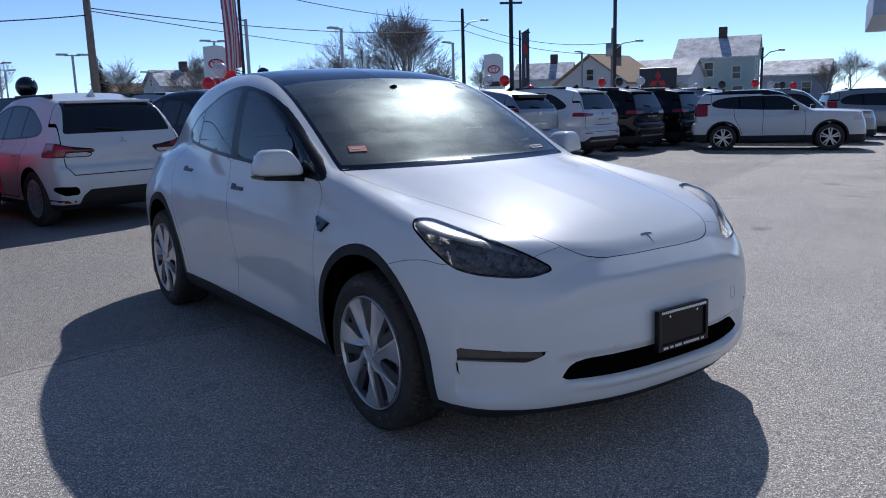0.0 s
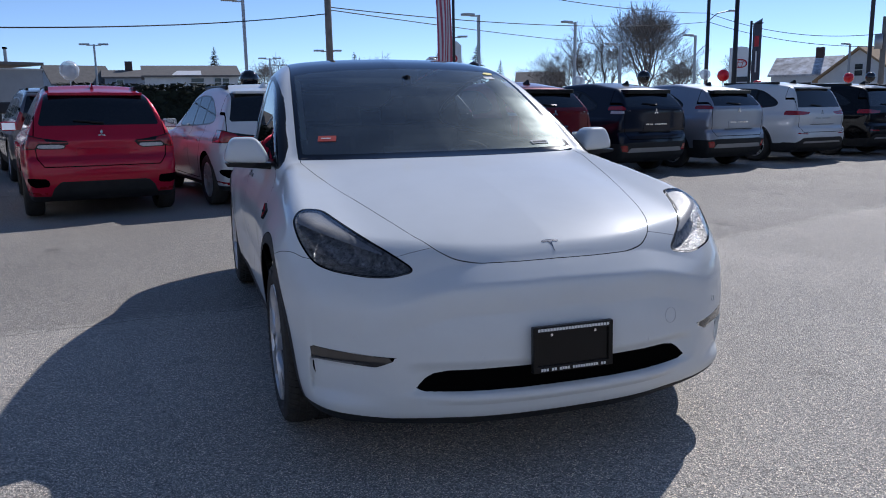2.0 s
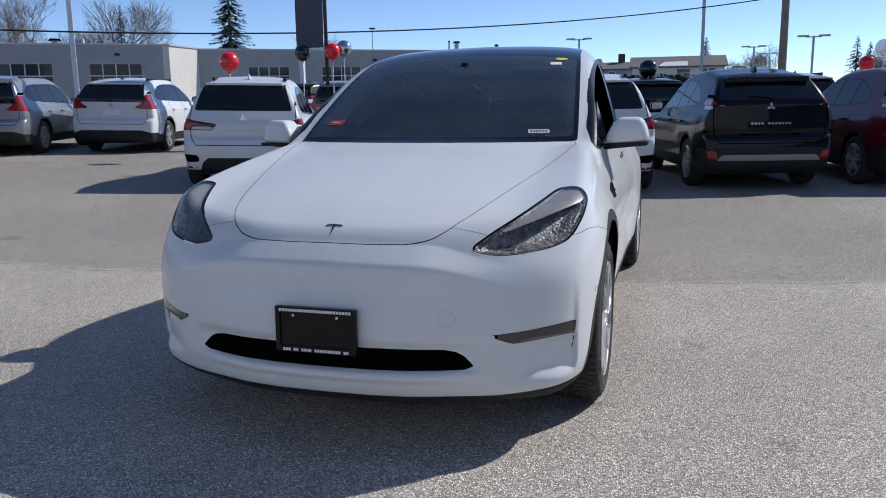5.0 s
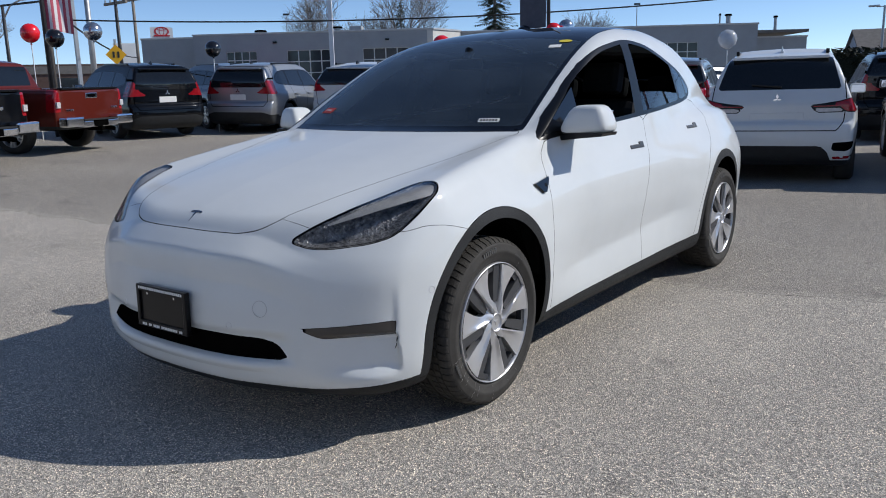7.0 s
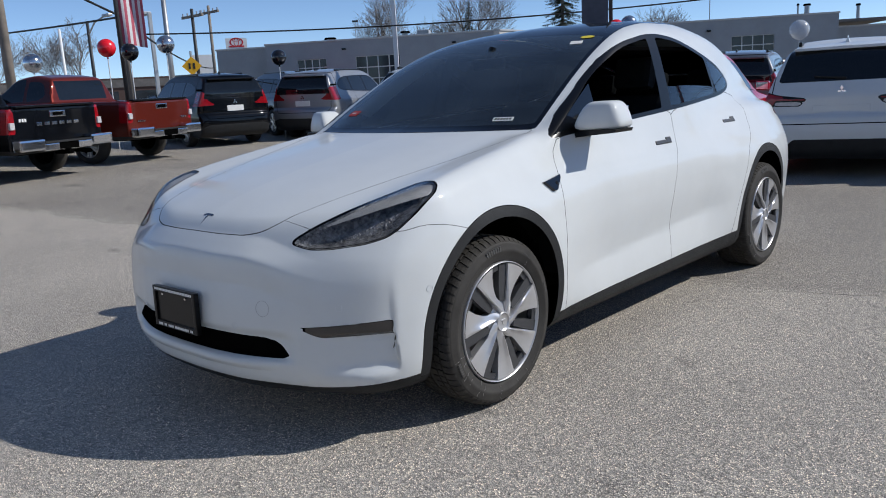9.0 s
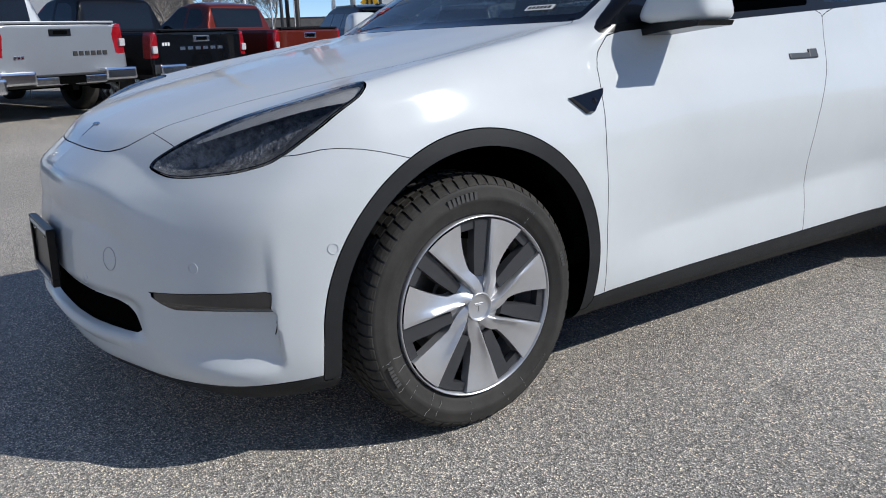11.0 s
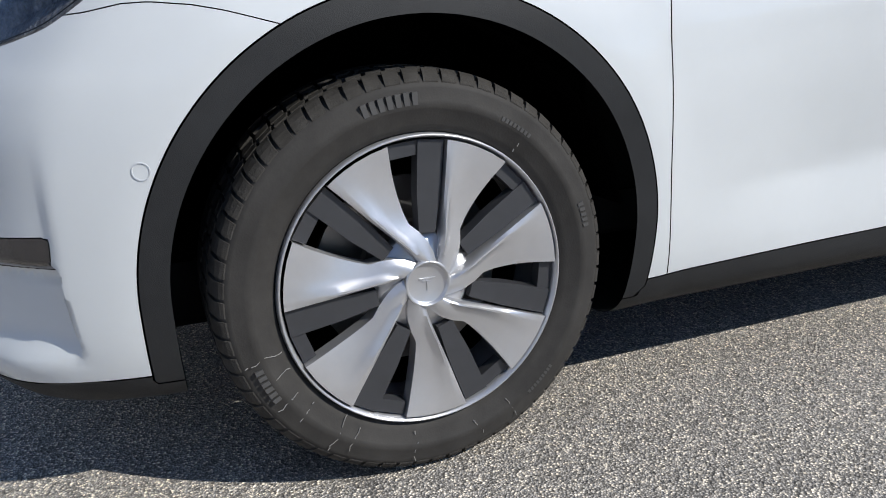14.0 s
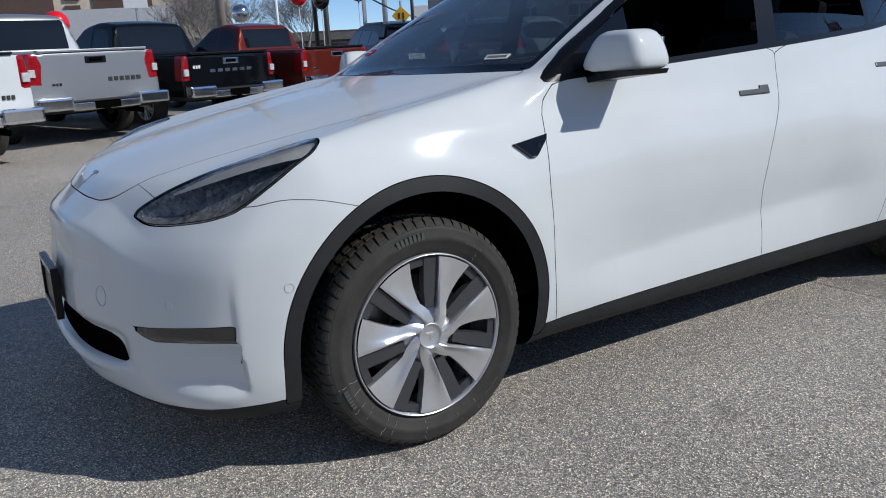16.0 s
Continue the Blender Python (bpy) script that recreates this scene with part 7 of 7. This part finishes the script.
lot_light(2.0, 36.7, 6.1, 185, None, 1)
lot_light(-6.8, 61.6, 5.7, 180, None, 2)
lot_light(6.9, 71.3, 5.4, 180, None, 2)
lot_light(10.0, 91.1, 5.8, 180, None, 2)
lot_light(9.4, 55.8, 5.1, 180, None, 2)
lot_light(14.8, 39.0, 6.0, 185)
lot_light(18.4, 53.6, 6.1, 180, None, 2)
lot_light(22.8, 43.0, 6.2, 190)
lot_light(33.4, 45.4, 5.8, 190)
lot_light(54.7, 53.1, 5.9, 190)
lot_light(23.1, 38.0, 4.5, 190)
lot_light(19.8, 74.0, 4.9, 180, None, 2)
dark_pole = utility_pole(14.9, 17.4, 4.75, .085, DARKPOLE, False, None, "dark utility pole with a short crossarm")
part("crossarm", box(-.36, .36, -.04, .04, 4.50, 4.57, .01, Matrix.Rotation(radians(-35), 4, "Z")), DARKPOLE, dark_pole)
lot_light(23.8, 21.0, 8.5, 140, DARKPOLE, 2, "tall dark car park light pole")
lot_light(-10.4, 20.1, 8.0, 0, WHITEPOLE, 1, "white painted car park light pole")
lot_light(-15.9, 16.4, 8.0, 40, WHITEPOLE, 1, "white painted car park light pole")
utility_pole(-24.7, 9.5, 3.6, .06, WHITEPOLE, False, None, "thin white painted pole by the road")
lot_light(-27.8, 14.5, 4.6, 170)
for q in ((4.75, 29.6, 4.94, -18.6, 8.6, 3.28, .78), (4.75, 29.6, 5.2, 35.2, 46.5, 6.7, .5), (4.75, 29.6, 7.4, 35.2, 46.5, 7.3, .6), (35.2, 46.5, 6.7, 41.9, 37.5, 4.4, .5), (35.2, 46.5, 7.3, 41.9, 37.5, 5.2, .7),
          (-18.6, 8.6, 3.75, -60, 7.5, 6.6, .5), (-18.6, 8.6, 3.75, -9, -9, 9.2, .3), (-18.6, 8.6, 3.7, -43.5, 27.3, 3.6, .4), (-20.5, 6.2, 5.2, -12, -14, 10.5, .6), (-20.5, 6.2, 5.4, -20, 42, 12.5, .5), (4.75, 29.6, 5.1, 60, 88, 8.0, .4)):
    wire(q[:3], q[3:6], q[6], .03 if q[0] == -18.6 else .022)


def flag_pole(x, y, h, yaw, kind, label):
    """A tall vertical banner on a pole."""
    p = thing("flag_pole", at(x, y, yaw), label, "flag", "banners on poles")
    part("pole", tube((0, 0, 0), (0, 0, h), .05, .04, 12), DARKPOLE, p, smooth=True)
    w, z0, z1 = kind[1], kind[2], kind[3]
    if kind[0] == "stripes":
        n = 9
        for i in range(n):
            bm = bmesh.new()
            rows = []
            for k in range(25):
                z = z0 + (z1 - z0) * k / 24
                fx = lambda u: .06 + w * u
                rows.append([bm.verts.new((fx(u), .05 * math.sin(u * 7 + z * 1.1) + .03 * math.sin(z * 2.3), z - .12 * u)) for u in (i / n, (i + .5) / n, (i + 1) / n)])
            for a, b in zip(rows, rows[1:]):
                for j in range(2):
                    bm.faces.new((a[j], a[j + 1], b[j + 1], b[j]))
            part("stripe", bm, FLAG_RED if i % 2 == 0 else FLAG_WHITE, p, smooth=True)
        zc = z1 - (z1 - z0) * .45
        part("canton", box(.07, .06 + w * .98, -.10, -.088, zc, z1 - .05), FLAG_BLUE, p, "navy field with white marks")
        bm = bmesh.new()
        for i in range(5):
            for k in range(8):
                add_box(bm, .12 + i * w * .18, .16 + i * w * .18, -.108, -.100, zc + .1 + k * .16, zc + .15 + k * .16)
        tagged(part("white_marks", bm, FLAG_WHITE, p), kind="stuff")
    else:
        bm = bmesh.new()
        rows = []
        for k in range(21):
            z = z0 + (z1 - z0) * k / 20
            rows.append([bm.verts.new((.06 + w * u, .04 * math.sin(u * 5 + z), z + .18 * u * (1 if k > 18 else 0))) for u in (0, .25, .5, .75, 1)])
        for a, b in zip(rows, rows[1:]):
            for j in range(4):
                bm.faces.new((a[j], a[j + 1], b[j + 1], b[j]))
        part("banner", bm, FLAG_DARK, p, smooth=True)
        if kind[0] == "emblem":
            part("banner_mark", box(.06 + w * .25, .06 + w * .75, -.12, -.09, z1 - .75, z1 - .4), SIGN_RED, p)
            part("banner_text_bar", box(.06 + w * .42, .06 + w * .58, -.12, -.09, z1 - 1.6, z1 - .9), SIGN_WHITE, p)
    part("bracket", tube((0, 0, z1), (w + .1, 0, z1 + .02), .02, .02, 8), DARKPOLE, p)
    return p


flag_pole(6.95, 20.5, 6.2, 190, ("stripes", .50, 2.55, 5.6), "tall red and white striped banner on dark pole")
flag_pole(-15.9, 7.1, 7.5, 60, ("stripes", .55, 2.45, 6.0), "tall red and white striped banner by the road")
flag_pole(-7.2, 15.0, 8.5, 180, ("plain", .72, 2.47, 6.5), "tall charcoal banner on a dark pole")
flag_pole(17.3, 19.7, 3.95, -42, ("emblem", .28, 1.9, 3.85), "narrow dark banner with a red mark")


def balloon(x, y, z, r, mt, colour, stick=True):
    b = thing("balloon", Matrix.Translation((x, y, z)), colour + " round balloon on a thin stick", "balloon", "round balloons")
    bm = bmesh.new()
    bmesh.ops.create_uvsphere(bm, u_segments=24, v_segments=16, radius=r)
    for v in bm.verts:
        if v.co.z < 0:
            v.co.z *= 1.06
    part("envelope", bm, mt, b, smooth=True)
    part("knot", tube((0, 0, -r * 1.06), (0, 0, -r * 1.22), .012, .03, 8), mt, b)
    if stick:
        zg = ground_z(x, y)
        part("stick", tube((0, 0, -r * 1.2), (0, 0, zg - z), .012, .012, 6), WHITEPOLE, b)
    return b


for x_, y_, z_, r_, m_, c_ in ((-7.55, 11.1, 2.10, .19, RED_FILM, "red"), (-7.7, 14.7, 2.46, .19, BLACK_FILM, "black"), (-6.95, 14.8, 2.48, .19, RED_FILM, "red"), (-6.78, 15.1, 2.56, .19, SILVER_FILM, "silver"),
                               (-15.2, 6.4, 2.62, .20, RED_FILM, "red"), (-13.9, 10.2, 2.30, .19, BLACK_FILM, "black"), (-3.6, 17.3, 2.18, .22, CLEAR_FILM, "clear"), (-16.3, 8.5, 2.80, .22, SILVER_FILM, "silver"), (-15.5, 7.1, 2.55, .2, BLACK_FILM, "black"),
                               (5.88, 20.6, 2.07, .20, RED_FILM, "red"), (6.27, 20.64, 2.47, .22, CLEAR_FILM, "clear"), (6.6, 20.75, 2.36, .20, RED_FILM, "red"), (7.75, 20.9, 2.36, .20, BLACK_FILM, "black"), (11.3, 20.6, 1.88, .22, CLEAR_FILM, "clear"), (.4, 16.5, 1.92, .22, BLACK_FILM, "black"),
                               (13.88, 16.57, 1.94, .17, RED_FILM, "red"), (13.5, 16.9, 1.98, .15, CLEAR_FILM, "clear"), (16.6, 18.4, 1.68, .16, RED_FILM, "red"), (12.0, 17.8, 1.95, .19, BLACK_FILM, "black"), (21.2, 19.3, 1.92, .17, RED_FILM, "red"), (21.75, 18.9, 1.92, .17, BLACK_FILM, "black"), (22.3, 18.3, 1.92, .17, CLEAR_FILM, "clear"),
                               (21.5, 15.1, 1.60, .13, CLEAR_FILM, "clear"), (22.0, 14.4, 1.66, .14, BLACK_FILM, "black"), (22.6, 13.5, 1.66, .14, RED_FILM, "red"), (22.9, 13.1, 1.58, .13, CLEAR_FILM, "clear"), (23.1, 12.8, 1.57, .12, BLACK_FILM, "black"), (23.3, 12.5, 1.55, .12, RED_FILM, "red"),
                               (-14.5, 1.1, 2.11, .24, RED_FILM, "red"), (-19.4, 6.4, 2.55, .24, SILVER_FILM, "silver")):
    balloon(x_, y_, z_ + .04, r_, m_, c_)


def ring_logo(parent, x, z, y, s, mt):
    """Three plain interlocking rings."""
    for rx, rz, dz in ((s, s * .66, 0), (s * .36, s * .62, 0), (s * .62, s * .26, s * .36)):
        bm = bmesh.new()
        n = 28
        for i in range(n):
            a0, a1 = 2 * math.pi * i / n, 2 * math.pi * (i + 1) / n
            q = [bm.verts.new((x + k * rx * math.cos(a), y, z + dz + k * rz * math.sin(a))) for k, a in ((1, a0), (1, a1), (.78, a1), (.78, a0))]
            bm.faces.new(q)
        part("logo_ring", bm, mt, parent)


def pylon_sign(x, y, yaw, w, h, base, label):
    p = thing("pylon_sign", at(x, y, yaw), label, "sign")
    bm = bmesh.new()
    prof = [(-w / 2, 0), (w / 2, 0), (w / 2, h * .93)] + [(w / 2 - w * t, h * .93 + h * .07 * math.sin(math.pi * (.15 + .7 * t))) for t in (.2, .5, .8)] + [(-w / 2, h * .98)]
    a = [bm.verts.new((px, -.2, pz + base)) for px, pz in prof]
    b = [bm.verts.new((px, .2, pz + base)) for px, pz in prof]
    bm.faces.new(a)
    bm.faces.new(b[::-1])
    for i in range(len(prof)):
        bm.faces.new((a[i], a[(i + 1) % len(prof)], b[(i + 1) % len(prof)], b[i]))
    bmesh.ops.recalc_face_normals(bm, faces=bm.faces)
    part("panel", bm, SIGN_WHITE, p)
    ring_logo(p, 0, base + h * .74, -.215, w * .33, SIGN_RED)
    part("letter_bar", box(-w * .36, w * .36, -.225, -.205, base + h * .46, base + h * .54), SIGN_DARK if h > 4 else SIGN_RED, p)
    if base > .2:
        for s in (-1, 1):
            part("leg", box(s * w * .35 - .12, s * w * .35 + .12, -.1, .1, 0, base + .1), GALV, p)
    return p


pylon_sign(36.6, 44.6, -38, 1.45, 4.5, 0.5, "white pylon sign with a red ring emblem")
pylon_sign(14.2, 42.2, -20, 1.35, 4.0, 0.85, "white pylon sign with red emblem and bars")
pylon_sign(-43, 28.8, 58, 1.35, 1.1, 3.85, "white roadside sign with red emblem")


def diamond_board():
    p = thing("brand_board", at(26.9, 21.2, -51), "dark sign board with three red diamonds", "sign")
    part("panel", box(-.82, .82, -.12, .12, 1.55, 2.80, .03), SIGN_DARK, p)
    for k in range(3):
        bm = bmesh.new()
        q = Matrix.Translation((0, -.14, 2.22)) @ Matrix.Rotation(k * 2 * math.pi / 3, 4, "Y")
        bm.faces.new([bm.verts.new(q @ Vector(c)) for c in ((0, 0, 0), (.13, 0, .22), (0, 0, .44), (-.13, 0, .22))])
        part("diamond", bm, SIGN_RED, p)
    bm = bmesh.new()
    for k in range(10):
        add_box(bm, -.70 + k * .14, -.60 + k * .14, -.145, -.125, 1.62, 1.74)
    part("letter_bars", bm, SIGN_WHITE, p)
    for x in (-.6, .6):
        part("leg", box(x - .07, x + .07, -.06, .06, -.2, 1.56), DARKPOLE, p)


diamond_board()


def warning_sign():
    p = thing("warning_sign", at(-29.7, 17.3, 58), "yellow diamond warning sign with black marks", "road sign")
    part("post", tube((0, 0, 0), (0, 0, 3.2), .05, .05, 8), GALV, p)
    part("plate", box(-.30, .30, -.07, -.05, -.30, .30, 0, Matrix.Translation((0, 0, 2.55)) @ Matrix.Rotation(radians(45), 4, "Y")), SIGN_YELLOW, p)
    part("left_mark", box(-.14, -.05, -.085, -.072, 2.42, 2.68), INK, p)
    part("right_mark", box(.05, .14, -.085, -.072, 2.42, 2.68), INK, p)


warning_sign()


def tall_sign(x, y, yaw, mt, z0, z1, w, label):
    p = thing("road_sign", at(x, y, yaw), label, "sign")
    part("post", tube((0, 0, 0), (0, 0, z1), .06, .05, 8), GALV, p)
    part("plate", box(-w / 2, w / 2, -.08, -.052, z0, z1, .02), mt, p)


tall_sign(-30.8, 6.1, 70, SIGN_WHITE, 3.2, 3.8, .9, "small white road sign on a post")
tall_sign(-54, 33, 60, SIGN_WHITE, 2.6, 4.6, 1.6, "white roadside shop sign on a post")


def bare_tree(x, y, h, seed, label="bare deciduous tree with fine grey twigs", spread=1.0, base=None):
    """A leafless tree: a forking trunk whose limbs thin out into twigs."""
    rng = random.Random(seed)
    t = thing("bare_tree", at(x, y, 0, base), label, "tree", "bare trees")
    wood, twigs = [], []

    def grow(p, d, ln, r, depth):
        q = p + d * ln
        bend = (p + q) / 2 + Vector((rng.uniform(-1, 1), rng.uniform(-1, 1), rng.uniform(-.4, .8))) * ln * .07
        dst = wood if depth < 3 else twigs
        if depth < 6:
            dst.append((p, bend, r, r * .86))
            dst.append((bend, q, r * .86, r * .72))
        else:
            dst.append((p, q, r, r * .72))
        if depth >= 7:
            return
        for i in range(4 if depth == 0 else 3):
            out = Vector((rng.uniform(-1, 1), rng.uniform(-1, 1), rng.uniform(-.3, .3)))
            n = (d + out.normalized() * ((.30 if i == 0 else .80) * spread)).normalized()
            n = (n + Vector((0, 0, .16))).normalized()
            grow(p.lerp(q, 1 if i == 0 else rng.uniform(.45, 1.0)), n, ln * rng.uniform(.68, .88), r * (.72 if i == 0 else .52), depth + 1)
    grow(Vector((0, 0, 0)), Vector((rng.uniform(-.06, .06), rng.uniform(-.06, .06), 1)).normalized(), h * .24, h * .016, 0)

    def tubes(rows, n):
        P, F = [], []
        for a, b, r0, r1 in rows:
            r0, r1 = max(r0, h * .0009), max(r1, h * .0006)
            q = (b - a).to_track_quat("Z", "Y").to_matrix()
            i0 = len(P)
            for c, r in ((a, r0), (b, r1)):
                for k in range(n):
                    an = 2 * math.pi * k / n
                    P.append(tuple(c + q @ Vector((r * math.cos(an), r * math.sin(an), 0))))
            for k in range(n):
                F.append((i0 + k, i0 + (k + 1) % n, i0 + n + (k + 1) % n, i0 + n + k))
        return P, F
    for nm, rows, n in (("trunk", wood, 7), ("crown", twigs, 3)):
        me = bpy.data.meshes.new(nm)
        P, F = tubes(rows, n)
        me.from_pydata(P, [], F)
        me.materials.append(BARK)
        o = new(nm, me)
        o.parent = t
        if nm == "crown":
            o["kind"] = "stuff"
    return t


def conifer(x, y, h, w, seed, base=None):
    """A dark evergreen: a trunk with tiers of drooping sprays."""
    rng = random.Random(seed)
    t = thing("conifer", at(x, y, 0, base), "dark green conifer with an uneven crown", "tree", "conifers")
    part("trunk", tube((0, 0, 0), (0, 0, h * .97), h * .02, .02, 8), BARK, t)
    P, F = [], []
    n = int(420 * h / 8)
    for i in range(n):
        u = rng.random() ** .8
        z = h * (.10 + .88 * u)
        R = w * (1 - u) ** .85 * rng.uniform(.55, 1.08) + .08
        a = rng.uniform(0, 2 * math.pi)
        d = Vector((math.cos(a), math.sin(a), -.18 - .3 * rng.random()))
        s = Vector((-math.sin(a), math.cos(a), 0))
        for k in range(7):
            f0 = .25 + .75 * k / 7
            c = Vector((0, 0, z)) + d * R * f0 + Vector((0, 0, .10 * R * f0 * f0))
            ln = R * .24 * (1.2 - .5 * f0)
            for sg in (-1, 1):
                e = (d * .6 + s * sg + Vector((0, 0, rng.uniform(-.5, .25)))).normalized()
                q = c + e * ln
                i0 = len(P)
                wv = d * (.05 + .06 * R)
                P += [tuple(c - wv * .5), tuple(c + wv * .5), tuple(q + wv * .1)]
                F.append((i0, i0 + 1, i0 + 2))
    me = bpy.data.meshes.new("crown")
    me.from_pydata(P, [], F)
    me.materials.append(NEEDLE)
    o = new("crown", me)
    o.parent = t
    o["kind"] = "stuff"
    return t


for i_, (x_, y_, h_, s_) in enumerate(((38.7, 60, 11.6, 1.1), (35.2, 65.5, 8.4, 1.2), (36.8, 63.5, 8.8, 1.2), (39.9, 61.5, 11.2, 1.05), (33.5, 68.4, 6.0, 1.2), (41.5, 59, 6.5, 1.2), (66.2, 83.4, 8.8, 1.15), (60, 86, 8.0, 1.2), (94, 50, 6.5, 1.0), (104, 52.2, 7.2, 1.0), (107, 48, 6.5, 1.1), (28, 113.3, 8.6, 1.15), (10.8, 111.2, 8.5, 1.15), (7.7, 111.5, 7.3, 1.2), (29.3, 86.9, 9.0, 1.1), (49, 106, 8.4, 1.15), (26.5, 113.5, 8.6, 1.1), (34, 101, 8.7, 1.1), (-37.5, 46, 10.0, 1.1), (-42, 43, 9.0, 1.1), (-42, 12, 7.0, 1.2), (-60, 20, 9, 1.2), (-66, 28, 9, 1.2), (-28, 60, 7.5, 1.2))):
    bare_tree(x_, y_, h_, 11 + i_, spread=s_)
for i_, (x_, y_, h_, w_) in enumerate(((3.9, 111.7, 9.4, 2.6), (16.5, 79.9, 6.8, 1.9), (30.6, 81.2, 7.8, 2.9), (29.2, 71, 5.6, 1.5), (-24.6, 39.5, 9.6, 2.1), (-36.5, 45.0, 7.8, 1.3), (-66, 20, 8.5, 2.0), (22.4, 104.3, 7.8, 2.3))):
    conifer(x_, y_, h_, w_, 40 + i_)


def hedge(x0, x1, y, h):
    bm = bmesh.new()
    rng = random.Random(3)
    P, F = [], []
    for i in range(5200):
        c = Vector((rng.uniform(x0, x1), y + rng.uniform(-.7, .7), 0))
        z = h * rng.random() ** .6
        c.z = ground_z(c.x, y) + z + rng.uniform(-.1, .15)
        i0 = len(P)
        for k in range(3):
            P.append(tuple(c + Vector((rng.uniform(-.3, .3), rng.uniform(-.3, .3), rng.uniform(-.22, .22)))))
        F.append((i0, i0 + 1, i0 + 2))
    bm.free()
    me = bpy.data.meshes.new("hedge")
    me.from_pydata(P, [], F)
    me.materials.append(HEDGE)
    tagged(new("hedge", me), "long dark clipped hedge behind the lot", "hedge", kind="stuff")
    core = part("hedge_core", box(x0, x1, y - .5, y + .5, ground_z(0, y) - .3, ground_z(0, y) + h * .9, .1), HEDGE)
    tagged(core, "dense dark heart of the hedge", "hedge", kind="stuff")


hedge(-8.5, 4.5, 55, 2.55)
# a lump of old snow at the lot's edge
bm_ = bmesh.new()
bmesh.ops.create_icosphere(bm_, subdivisions=3, radius=.08)
for v_ in bm_.verts:
    v_.co *= 1 + .35 * noise.noise(v_.co * 9)
    v_.co.z = max(v_.co.z * .55, -.02)
    v_.co.x *= 1.5
lump = part("snow_lump", bm_, mat("dirty_snow", (0.72, 0.73, 0.75), rough=0.7, var=0.3, vscale=20), smooth=True)
lump.location = (6.2, 9.2, ground_z(6.2, 9.2) + .005)
tagged(lump, "small lump of dirty old snow on asphalt", "snow")
# a thin bollard post by the red car
bp_ = thing("bollard_sign", at(-5.7, 20.3), "short dark post with a sign head", "post")
part("post", tube((0, 0, 0), (0, 0, 1.3), .04, .04, 8), DARKPOLE, bp_)
part("head", box(-.35, .35, -.1, .1, 1.1, 1.4, .05), DARKPOLE, bp_)
